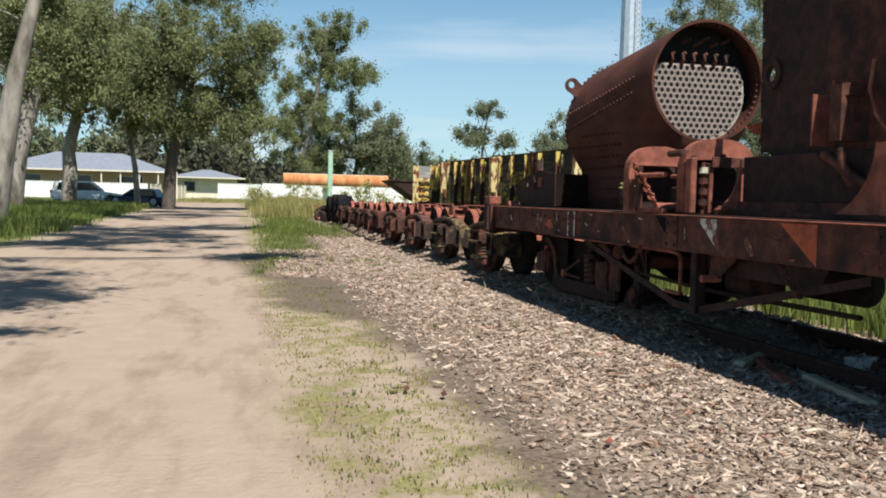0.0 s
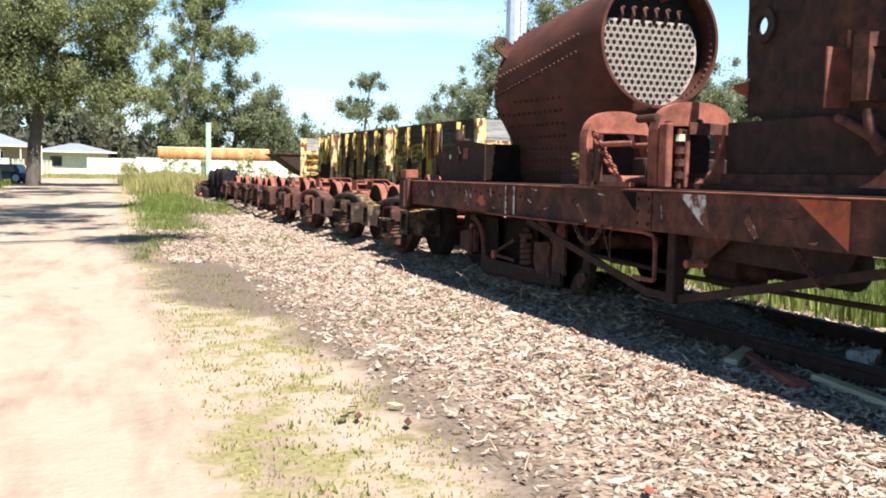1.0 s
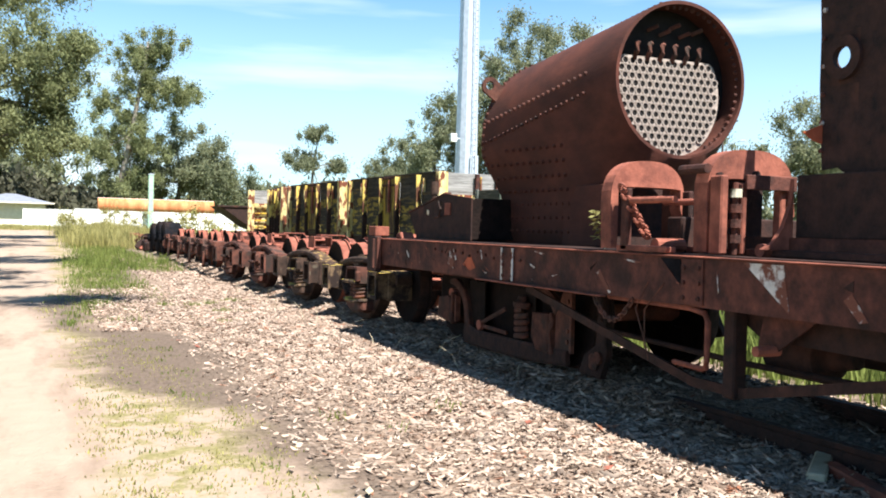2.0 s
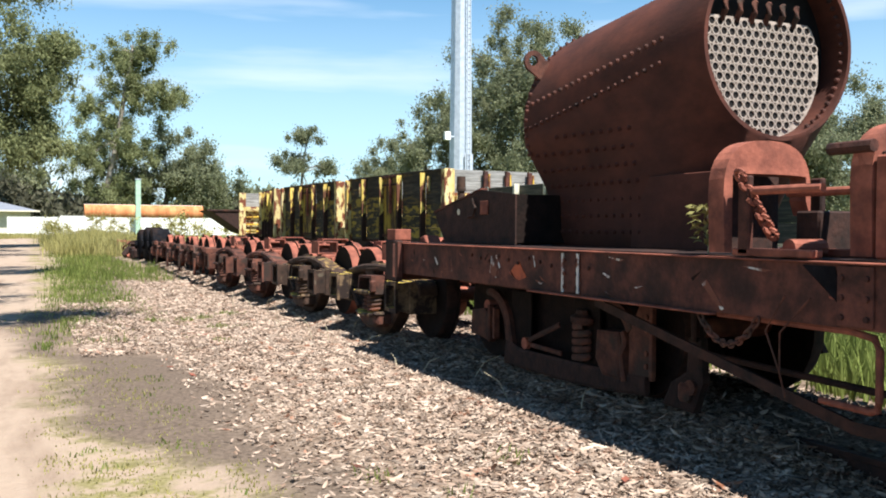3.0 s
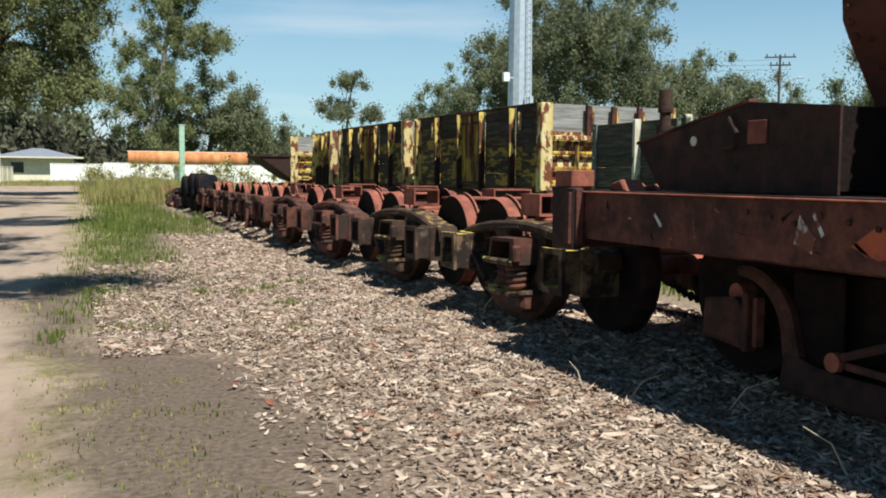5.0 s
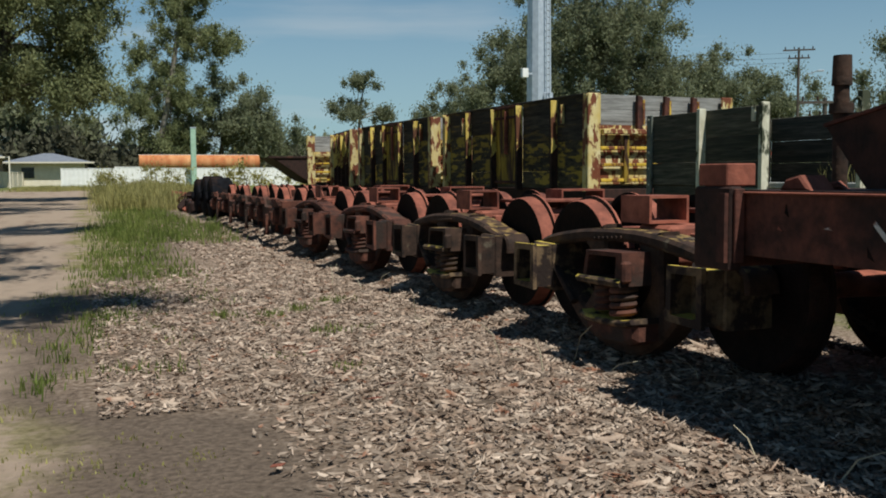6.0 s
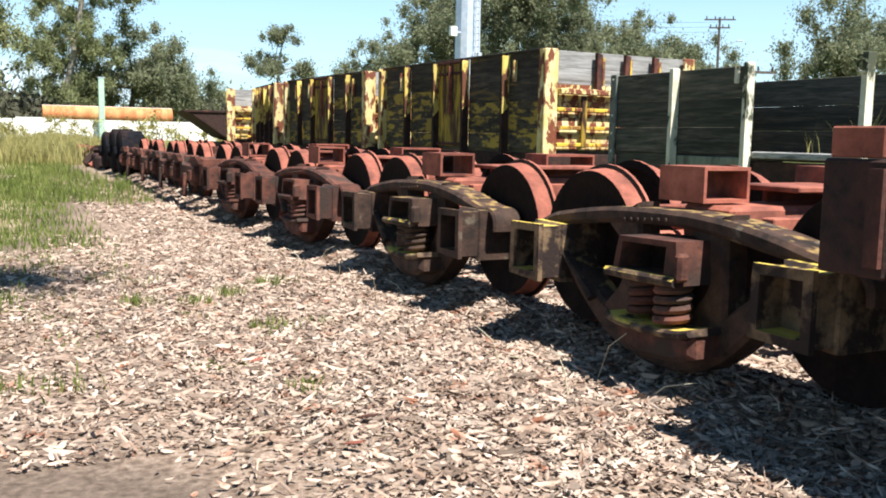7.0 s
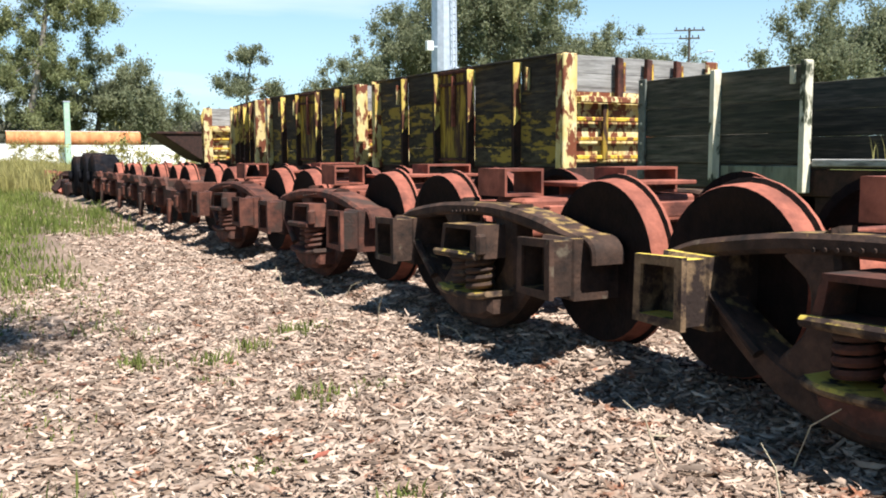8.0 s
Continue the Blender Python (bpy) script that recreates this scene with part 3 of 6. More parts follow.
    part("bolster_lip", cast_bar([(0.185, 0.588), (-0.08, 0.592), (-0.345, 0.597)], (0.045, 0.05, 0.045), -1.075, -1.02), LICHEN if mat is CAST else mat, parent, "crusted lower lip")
    part("bolster_lug", box(-1.06, -0.99, -0.375, -0.325, 0.60, 0.735, 0.015), boxed, parent)
    # added black sheet for the shaded inside of the bolster end
    part("bolster_shade_sheet", box(-0.86, -0.84, -0.26, 0.10, 0.60, 0.77), GREASE_SHADE, parent)
    for k in range(7):
        part("rivet", rod((-0.872, 0.30 - 0.055 * k, 0.835 + 0.004 * k), (-0.852, 0.30 - 0.055 * k, 0.835 + 0.004 * k), 0.010, 6), mat, parent)


def cast_bogie(name, y, mat, label, x=5.0, turn=0.0, boxed=None):
    """A three-piece freight bogie; its origin lies on the track's centre line."""
    t = thing(name, (x, y, 0), label, "bogie", "row of bogies", turn)
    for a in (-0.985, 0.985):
        wheelset(t, a, data=WHEEL_SHADED if boxed and a < 0 else WHEEL_DATA)
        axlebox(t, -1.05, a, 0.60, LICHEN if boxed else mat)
        far = prism([(a - 0.15, 0.46), (a + 0.15, 0.46), (a + 0.15, 0.75), (a - 0.15, 0.75)], "x", 0.62, 1.02, None, 0.015)
        part("axlebox", far, mat, t)
    side_frame(t, mat, boxed)
    far_frame = prism([(-1.1, 0.76), (-0.6, 0.91), (-0.2, 0.96), (0.2, 0.96), (0.6, 0.91), (1.1, 0.76), (0.62, 0.42), (0.3, 0.28), (-0.3, 0.28), (-0.62, 0.42)], "x", 0.80, 0.98, None, 0.02)
    part("side_frame", far_frame, mat, t)
    part("bolster", box(-0.66, 0.78, -0.27, 0.09, 0.74, 0.935, 0.02), RUST_RED, t, "red rusted transverse bolster")
    part("bolster_plate", box(-0.30, 0.72, -0.34, 0.10, 1.005, 1.035, 0.006), RUST_RED, t)
    part("web", box(-0.2, 0.62, -0.03, 0.0, 0.94, 1.01), RUST_RED, t)
    for cx, w in ((-0.56, 0.15), (0.50, 0.24)):
        tube = ring_plate([(cx - w, 0.945), (cx + w, 0.945), (cx + w, 1.125), (cx - w, 1.125)], [(cx - w + 0.018, 0.963), (cx + w - 0.018, 0.963), (cx + w - 0.018, 1.107), (cx - w + 0.018, 1.107)], "y", -0.12, 0.22)
        part("side_bearer", tube, RUST_RED, t, "open box-section bearer")
    part("brake_beam", box(-0.62, 0.62, 0.36, 0.44, 0.86, 0.90, 0.006), RUST_RED, t)
    part("brake_beam", box(-0.62, 0.62, -0.50, -0.42, 0.80, 0.90, 0.006), RUST_RED, t)
    part("brake_rod", rod((0.05, -1.0, 0.72), (0.05, 1.0, 0.72), 0.022), RUST_RED, t)
    return t


BOGIE_Y = (14.05, 17.03, 20.02, 23.0)
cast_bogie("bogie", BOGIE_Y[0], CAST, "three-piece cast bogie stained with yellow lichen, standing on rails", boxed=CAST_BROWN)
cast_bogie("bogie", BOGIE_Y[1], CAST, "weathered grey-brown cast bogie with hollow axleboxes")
cast_bogie("bogie", BOGIE_Y[2], CAST_BROWN, "rust-brown cast bogie with coil springs")
cast_bogie("bogie", BOGIE_Y[3], CAST_BROWN, "rust-brown cast bogie beside bark mulch")


def plate_bogie(name, y, label):
    """An older bogie with flat plate frames, leaf springs and outside brackets."""
    t = thing(name, (5.0, y, 0), label, "bogie", "row of bogies")
    for a in (-0.80, 0.80):
        wheelset(t, a)
    for x in (-0.98, 0.86):
        side = [(-1.1, 0.62), (-1.0, 0.86), (-0.62, 0.90), (-0.45, 0.72), (0.45, 0.72), (0.62, 0.90), (1.0, 0.86), (1.1, 0.62), (1.0, 0.45), (0.6, 0.45), (0.45, 0.56), (-0.45, 0.56), (-0.6, 0.45), (-1.0, 0.45)]
        part("side_plate", prism(side, "x", x, x + 0.05, None, 0.006), CAST_BROWN, t)
    for a in (-0.8, 0.8):
        part("axlebox", box(-1.08, -0.80, a - 0.13, a + 0.13, 0.44, 0.74, 0.03), CAST_BROWN, t)
        part("axlebox_cover", box(-1.12, -1.07, a - 0.09, a + 0.09, 0.50, 0.68, 0.02), CAST_BROWN, t)
        leaf = bmesh.new()
        for k in range(5):
            box(-1.05, -0.97, a - 0.42 + 0.06 * k, a + 0.42 - 0.06 * k, 0.78 + 0.022 * k, 0.797 + 0.022 * k, 0, leaf)
        part("leaf_spring", leaf, CAST_BROWN, t)
    part("bolster", box(-0.9, 0.9, -0.17, 0.17, 0.66, 0.86, 0.02), CAST_BROWN, t)
    part("end_beam", box(-0.98, 0.9, -1.16, -1.08, 0.62, 0.86, 0.01), CAST_BROWN, t)
    part("end_beam", box(-0.98, 0.9, 1.08, 1.16, 0.62, 0.86, 0.01), CAST_BROWN, t)
    part("centre_pin", rod((0, 0, 0.86), (0, 0, 1.0), 0.09, 14), CAST_BROWN, t)
    part("brake_hanger", box(-1.06, -1.0, -0.06, 0.06, 0.22, 0.60, 0.01), CAST_BROWN, t)
    return t


first_old = plate_bogie("bogie", 25.75, "rusted plate-framed bogie with leaf springs in a row")
for k in range(1, 4):
    copy_thing(first_old, pose(5.0 + 0.02 * k, 25.75 + 2.42 * k, 0, 0, 0, (-1.5, 1.0, -0.6)[k - 1]))


def drum(y, mat, label, r=0.55):
    """A dark upright disc-ended casting lying with its axle across the track."""
    t = thing("buffer_drum", (4.55, y, 0), label, "casting", "dark castings")
    part("shell", lathe([(0, 0.1), (0, r * 0.86), (0.05, r), (0.55, r), (0.62, r * 0.8), (0.62, 0.1)], (-0.5, 0, r + 0.16), (0.5, 0, r + 0.16), 22), mat, t, smooth=True)
    part("hub", lathe([(0, 0.14), (0.08, 0.16), (0.9, 0.16), (0.96, 0.1)], (-0.6, 0, r + 0.16), (0.5, 0, r + 0.16), 16), mat, t, smooth=True)
    part("chock", box(-0.3, 0.2, -0.22, 0.22, 0.0, 0.17, 0.02), RUST_DARK, t)


BLACK = material("bluish_black_steel", (0.004, 0.004, 0.005), (0.014, 0.014, 0.017), 6, rough=0.9, spots=(0.04, 0.024, 0.018), spot_scale=2.5, spot_at=0.6, spot_soft=0.2, specular=0.05)
drum(34.9, BLACK, "black disc-ended steel casting resting on timber", 0.56)
drum(36.4, BLACK, "dark steel drum with a rounded face", 0.58)
drum(38.4, BLACK, "bluish black steel drum beside long grass", 0.54)


def scrap_heap():
    """Odd plates, bars and rings thrown together beyond the drums."""
    rng = random.Random(5)
    for k in range(46):
        y = 39.4 + 0.20 * k + rng.uniform(-0.3, 0.3)
        x = rng.uniform(3.95, 5.7)
        z = rng.uniform(0.15, 0.85) * (1 - 0.35 * k / 46)
        kind = k % 4
        if kind == 0:
            bm = box(-0.45, 0.45, -0.06, 0.06, -0.09, 0.09, 0.015)
        elif kind == 1:
            bm = lathe([(0, 0.14), (0, 0.30), (0.10, 0.30), (0.10, 0.14)], (0, 0, 0), (1, 0, 0), 16)
        elif kind == 2:
            bm = prism([(-0.4, -0.2), (0.35, -0.25), (0.42, 0.15), (0.0, 0.28), (-0.38, 0.2)], "z", -0.03, 0.03)
        else:
            bm = ring_plate([(-0.3, -0.2), (0.3, -0.2), (0.3, 0.2), (-0.3, 0.2)], [(-0.22, -0.12), (0.22, -0.12), (0.22, 0.12), (-0.22, 0.12)], "x", -0.1, 0.1)
        ob = part("scrap_iron", bm, (RUST, RUST_RED, RUST_DARK)[k % 3])
        ob.matrix_basis = pose(x, y, z, rng.uniform(-40, 40), rng.uniform(-40, 40), rng.uniform(0, 180))
        tagged(ob, "rusted piece of scrap iron in a heap", "scrap", "scrap heap")
    base = bmesh.new()
    for k in range(9):
        box(4.0, 5.7, 39.3 + k * 1.02, 40.2 + k * 1.02, 0.0, 0.50 - 0.03 * k + 0.1 * (k % 2), 0.05, base)
    heap = part("scrap_bed", base, RUST_DARK)
    tagged(heap, "tangled rusted iron under the scrap heap", "scrap", "scrap heap")


scrap_heap()


# ---- the flat wagon ----
FLAT = thing("flat_wagon", (0, 0, 0), "long rusted steel flat wagon on bogies carrying boiler parts", "wagon")
SX, SZ0, SZ1, SY0, SY1 = 3.84, 0.875, 1.165, -3.2, 12.62


def channel(x, face, y0, y1):
    """A rolled channel along y with its flat web on the outer side."""
    f = 0.09 * face
    return prism([(x, SZ0), (x + f, SZ0), (x + f, SZ0 + 0.018), (x + 0.2 * f, SZ0 + 0.026), (x + 0.2 * f, SZ1 - 0.026), (x + f, SZ1 - 0.018), (x + f, SZ1), (x, SZ1)], "y", y0, y1)


part("side_sill", channel(SX, 1, SY0, SY1), RUST, FLAT, "deep rust-brown side channel with scraped paint")
part("side_sill", channel(6.2, -1, SY0, SY1), RUST, FLAT)
for x in (4.75, 5.3):
    part("centre_sill", box(x - 0.05, x + 0.05, SY0, SY1, 0.82, 1.15, 0.01), RUST_DARK, FLAT)
for k in range(14):
    y = SY0 + 0.4 + k * (SY1 - SY0 - 0.8) / 13
    part("cross_member", box(3.95, 6.1, y - 0.05, y + 0.05, 0.90, 1.14, 0.008), RUST_DARK, FLAT)
part("headstock", box(3.84, 6.2, SY1 + 0.002, SY1 + 0.10, 0.80, 1.17, 0.012), RUST, FLAT)
part("headstock", box(3.84, 6.2, SY0 - 0.10, SY0 - 0.002, 0.80, 1.17, 0.012), RUST, FLAT)
part("coupler", box(4.86, 5.16, SY1 + 0.10, SY1 + 0.48, 0.78, 1.0, 0.04), RUST_DARK, FLAT)
for k in range(16):
    y0 = SY0 + k * (SY1 - SY0) / 16
    part("deck_plate", box(3.90, 6.14, y0 + 0.004, y0 + (SY1 - SY0) / 16 - 0.004, 1.170, 1.182), RUST_DARK, FLAT)


def sill_rib(y, w=0.20, mat=RUST):
    """A bolted rib plate on the outside of the sill."""
    p = part("rib_plate", box(SX - 0.014, SX - 0.003, y - w / 2, y + w / 2, SZ0 + 0.01, SZ1 - 0.005, 0.003), mat, FLAT)
    for dy in (-w / 2 + 0.03, w / 2 - 0.03):
        for dz in (0.05, 0.14, 0.23):
            part("rivet", rod((SX - 0.028, y + dy, SZ0 + dz), (SX - 0.012, y + dy, SZ0 + dz), 0.014, 7), RUST, p)


for y in (9.35, 6.98, 4.3, 1.2):
    sill_rib(y)
# edge angles, the gleam of their lit edges painted on in white
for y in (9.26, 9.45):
    part("edge_glint", box(SX - 0.020, SX - 0.012, y - 0.012, y + 0.012, SZ0 + 0.01, SZ1 - 0.01), WHITE_PAINT_GLINT, FLAT)


def paint_patch(points, mat, label=""):
    part("paint_patch", prism(points, "x", SX - 0.004, SX - 0.001), mat, FLAT, label)


paint_patch([(5.40, 1.155), (4.98, 1.155), (4.98, 0.885)], PAINT_ORANGE, "orange painted triangle")
paint_patch([(6.55, 1.155), (6.25, 1.155), (6.20, 0.90)], WHITE_PAINT_GLINT)
paint_patch([(7.30, 1.155), (7.10, 1.155), (7.05, 0.96)], BLACK)
paint_patch([(10.25, 0.98), (10.10, 1.08), (9.98, 0.96), (10.1, 0.93)], PAINT_ORANGE)
paint_patch([(10.55, 1.10), (10.45, 1.0), (10.47, 0.93), (10.58, 0.97)], WHITE_PAINT_GLINT)
paint_patch([(5.85, 1.00), (5.75, 0.90), (5.70, 0.91), (5.80, 1.04)], WHITE_PAINT_GLINT)
paint_patch([(8.02, 1.02), (7.86, 0.89), (7.84, 0.90), (7.98, 1.05)], WHITE_PAINT_GLINT)
for k in range(12):
    y = 10.9 - 0.16 * k
    part("rivet", rod((SX - 0.016, y, 1.10 - 0.02 * (k % 3)), (SX, y, 1.10 - 0.02 * (k % 3)), 0.014, 7), RUST, FLAT)
# step post at the wagon's end; its shaded body and sunlit cap are put into the colours
post = part("end_post", box(3.76, 3.835, 12.46, 12.74, 0.80, 1.20, 0.01), RUST_DARK, FLAT, "upright post at the wagon's end, coloured shaded below and sunlit red on top")
part("cap", box(3.77, 3.94, 12.50, 12.72, 1.202, 1.31, 0.006), RUST_RED, post)
part("gusset", prism([(12.47, 0.84), (12.47, 1.17), (12.53, 1.17), (12.53, 0.84)], "x", 3.735, 3.757), RUST, post)
part("side_flange", box(3.775, 3.83, 12.44, 12.458, 0.84, 1.19, 0.004), RUST, post)


def wagon_bogie(yc):
    """The bogie below the flat wagon: cast boxes, curved guards, a dished tie bar, one coil spring and its links."""
    t = thing("wagon_bogie", (5.0, yc, 0), "rusted plate bogie under a flat wagon with coil springs", "bogie", "flat wagon's bogies")
    # far axlebox with a flanged cheek
    far = part("axlebox", prism([(1.22, 0.44), (0.90, 0.41), (0.88, 0.60), (0.97, 0.665), (1.20, 0.635)], "x", -1.12, -0.72, None, 0.02), CAST_BROWN, t)
    part("flange", box(-1.135, -0.98, 0.855, 0.895, 0.40, 0.70, 0.012), CAST_BROWN, far)
    part("flange", box(-1.105, -0.98, 0.80, 0.83, 0.43, 0.68, 0.010), CAST_BROWN, far)
    part("axle_guard", cast_bar([(0.96, 0.80), (0.84, 0.79), (0.72, 0.73), (0.63, 0.62), (0.59, 0.48), (0.56, 0.34)], (0.05, 0.07, 0.08, 0.09, 0.10, 0.12), -1.08, -0.95), CAST_BROWN, t, "curved axle guard", smooth=True)
    # near axlebox, its cheek plate and bolted guard
    near = part("axlebox", prism([(-0.66, 0.47), (-0.68, 0.655), (-0.93, 0.665), (-0.955, 0.52), (-0.94, 0.36), (-0.74, 0.37)], "x", -1.12, -0.74, None, 0.02), CAST_BROWN, t)
    part("cheek", cast_bar([(-0.965, 0.67), (-0.985, 0.60), (-0.955, 0.52), (-0.985, 0.36)], (0.035, 0.05, 0.035, 0.05), -1.13, -0.99), CAST_BROWN, near, smooth=True)
    plate = part("guard_plate", prism([(-1.01, 0.665), (-1.01, 0.39), (-1.23, 0.42), (-1.25, 0.85), (-1.12, 0.85)], "x", -1.07, -1.045, None, 0.005), CAST_BROWN, t)
    part("edge_angle", box(-1.115, -1.04, -1.275, -1.245, 0.40, 0.86, 0.006), CAST_BROWN, plate)
    for z in (0.48, 0.56, 0.70, 0.78):
        part("bolt", rod((-1.095, -1.20, z), (-1.07, -1.20, z), 0.018, 7), CAST_BROWN, plate)
    part("axle_guard", cast_bar([(-0.72, 0.84), (-0.84, 0.82), (-0.95, 0.77), (-1.02, 0.68)], (0.05, 0.07, 0.08, 0.09), -1.08, -0.95), CAST_BROWN, t, "curved axle guard", smooth=True)
    tie = [(0.62, 0.36), (0.45, 0.335), (0.25, 0.325), (-0.30, 0.325), (-0.75, 0.335), (-1.19, 0.36)]
    part("tie_bar", cast_bar(tie, (0.20, 0.16, 0.15, 0.15, 0.14, 0.12), -1.09, -1.0), RUST_DARK, t, "dished tie bar", smooth=True)
    part("coil_spring", coil((-1.03, -0.45), 0.088, 0.024, 0.415, 0.66, 4.6), CAST_BROWN, t, smooth=True)
    part("spring_cap", lathe([(0, 0.10), (0.02, 0.125), (0.05, 0.125), (0.07, 0.07), (0.10, 0.06)], (-1.03, -0.45, 0.665), (-1.03, -0.45, 0.8), 16), RUST, t, smooth=True)
    part("top_bar", box(-1.07, -0.98, -1.4, 1.4, 0.855, 0.885, 0.006), RUST, t)
    # inner plates and bolster blackened to paint the shade beneath the wagon
    part("frame_plate", box(-0.97, -0.94, -0.62, -0.30, 0.34, 0.83, 0.006), GREASE_SHADE, t)
    part("frame_plate", box(-0.97, -0.94, 0.30, 0.62, 0.34, 0.83, 0.006), GREASE_SHADE, t)
    part("inner_plate", box(-0.80, -0.77, -0.60, 0.60, 0.30, 0.83, 0.006), GREASE_SHADE, t)
    part("bolster", box(-0.60, 0.95, -0.17, 0.17, 0.60, 0.80, 0.015), GREASE_SHADE, t)
    part("link_rod", rod((-1.05, 0.32, 0.46), (-1.03, -0.16, 0.635), 0.020, 8), CAST_BROWN, t, smooth=True)
    part("link_rod", rod((-1.05, 0.24, 0.445), (-1.05, -0.20, 0.435), 0.018, 8), CAST_BROWN, t, smooth=True)
    part("link_pin", lathe([(0, 0.02), (0.01, 0.045), (0.09, 0.045), (0.10, 0.02)], (-1.10, 0.31, 0.45), (-1.0, 0.31, 0.45), 12), RUST_RED, t, smooth=True)
    # brake gear hanging outside the near wheel
    shoe = part("brake_shoe", prism([(-1.34, 0.28), (-1.62, 0.27), (-1.70, 0.45), (-1.68, 0.70), (-1.58, 0.70), (-1.56, 0.50), (-1.42, 0.42)], "x", -1.06, -0.92, None, 0.015), RUST_DARK, t)
    part("shoe_pin", rod((-1.11, -1.62, 0.42), (-1.05, -1.62, 0.42), 0.045, 12), CAST_BROWN, shoe)
    part("hanger", rod((-1.08, -1.64, 0.68), (-1.06, -1.62, 0.84), 0.022, 8), RUST_DARK, shoe)
    part("brake_block", box(-1.13, -1.05, -1.62, -1.52, 0.33, 0.44, 0.02), CAST_BROWN, t)
    # the outer gear stands close against the wheels, well inside the sill
    inward = Matrix(((0.5, 0, 0, -0.20), (0, 1.107, 0, 0), (0, 0, 1.107, -0.138), (0, 0, 0, 1)))
    for ob in t.children_recursive:
        ob.data.transform(inward)
    for a in (-1.12, 1.12):
        wheelset(t, a, data=WHEEL_SHADED)
    part("far_side", prism([(-1.3, 0.4), (-1.0, 0.85), (1.0, 0.85), (1.3, 0.4), (0.5, 0.22), (-0.5, 0.22)], "x", 0.9, 0.95), RUST_DARK, t)
    return t


main_bogie = wagon_bogie(10.41)
copy_thing(main_bogie, pose(5.0, 3.0, 0))

# truss bar, hangers and chains under the sill
part("truss_rod", prism([(9.25, 0.86), (9.25, 0.80), (7.10, 0.37), (6.68, 0.37), (4.60, 0.80), (4.60, 0.86), (6.68, 0.43), (7.10, 0.43)], "x", 3.955, 3.975), RUST_DARK, FLAT, "flat black truss bar")
part("queen_post", box(3.92, 4.02, 6.70, 6.80, 0.36, 0.875, 0.01), RUST_DARK, FLAT)
part("step_hanger", pipe([(3.90, 7.95, 0.862), (3.88, 7.05, 0.86), (3.88, 6.915, 0.84), (3.88, 6.885, 0.79), (3.88, 6.885, 0.56), (3.89, 6.90, 0.52), (3.90, 6.95, 0.505), (3.95, 7.28, 0.50)], 0.018), RUST_RED, FLAT, "bent bar step hanger")
for dy in (0.0, 0.16):
    part("bent_wire", pipe([(3.81, 7.22 + dy, 1.00), (3.80, 7.40 + dy * 0.6, 0.82), (3.82, 7.42, 0.62), (3.84, 7.40, 0.50)], 0.005, 5), CAST_BROWN, FLAT, "thin bent wire")
part("deck_lip", box(3.815, 3.895, SY0, SY1, 1.167, 1.176, 0.003), RUST_RED, FLAT)
part("lower_angle", box(3.79, 3.838, 7.9, 9.9, 0.862, 0.874, 0.003), RUST_RED, FLAT)
rnd_paint = random.Random(5)
for k in range(26):
    y, z = rnd_paint.uniform(4.2, 12.3), rnd_paint.uniform(0.90, 1.09)
    dy, dz = rnd_paint.uniform(0.01, 0.07), rnd_paint.uniform(0.01, 0.06)
    lean = rnd_paint.uniform(-0.08, 0.08)
    flake = prism([(y, z), (y + dy, z + 0.3 * dz), (y + lean + 0.4 * dy, z + min(dz, 1.15 - z))], "x", SX - 0.0025 - 0.0001 * k, SX - 0.001)
    part("paint_flake", flake, (RUST_RED, GREASE_SHADE, RUST_RED, WHITE_PAINT_GLINT, RUST_DARK)[k % 5], FLAT)
part("safety_chain", chain(sag((3.83, 8.03, 0.86), (3.83, 7.58, 0.87), 0.15, 15), 0.032, 0.008), CAST_BROWN, FLAT, "hanging safety chain")
part("safety_chain", chain(sag((3.86, 5.44, 0.90), (3.90, 5.22, 0.66), 0.02, 10), 0.035, 0.009), RUST, FLAT, "hanging safety chain")
part("brake_chain", chain(sag((4.6, 12.56, 0.55), (4.6, 12.16, 0.48), 0.03, 12), 0.045, 0.011), GREASE_SHADE, FLAT, "black chain below the wagon end")
part("brake_cylinder", lathe([(0, 0.03), (0.02, 0.16), (0.40, 0.16), (0.44, 0.08), (0.6, 0.05)], (4.45, 6.9, 0.62), (4.45, 6.3, 0.62), 18), RUST_DARK, FLAT, smooth=True)
part("air_tank", lathe([(0, 0.04), (0.04, 0.17), (0.9, 0.17), (0.94, 0.04)], (5.4, 7.4, 0.60), (5.4, 6.4, 0.60), 18), RUST_DARK, FLAT, smooth=True)
part("brake_rigging", pipe([(4.3, 8.6, 0.55), (4.25, 7.0, 0.52), (4.2, 5.0, 0.55)], 0.02), RUST_DARK, FLAT)
part("gusset_plate", prism([(6.5, 0.88), (6.1, 0.88), (6.45, 0.64), (6.55, 0.66)], "x", 3.95, 3.965), RUST, FLAT)
part("apron_plate", prism([(6.9, 0.88), (5.1, 0.88), (5.2, 0.70), (6.6, 0.72)], "x", 4.03, 4.045), RUST_DARK, FLAT)
part("pin", rod((3.82, 6.42, 0.68), (3.98, 6.42, 0.68), 0.03), RUST_RED, FLAT)

# ---- boiler ----
BOILER = thing("locomotive_boiler", (0, 0, 0), "rust-red locomotive boiler with an open tube-plate end on a wagon", "boiler")
RING_Y, BACK_Y, BCX = 8.73, 10.77, 5.07


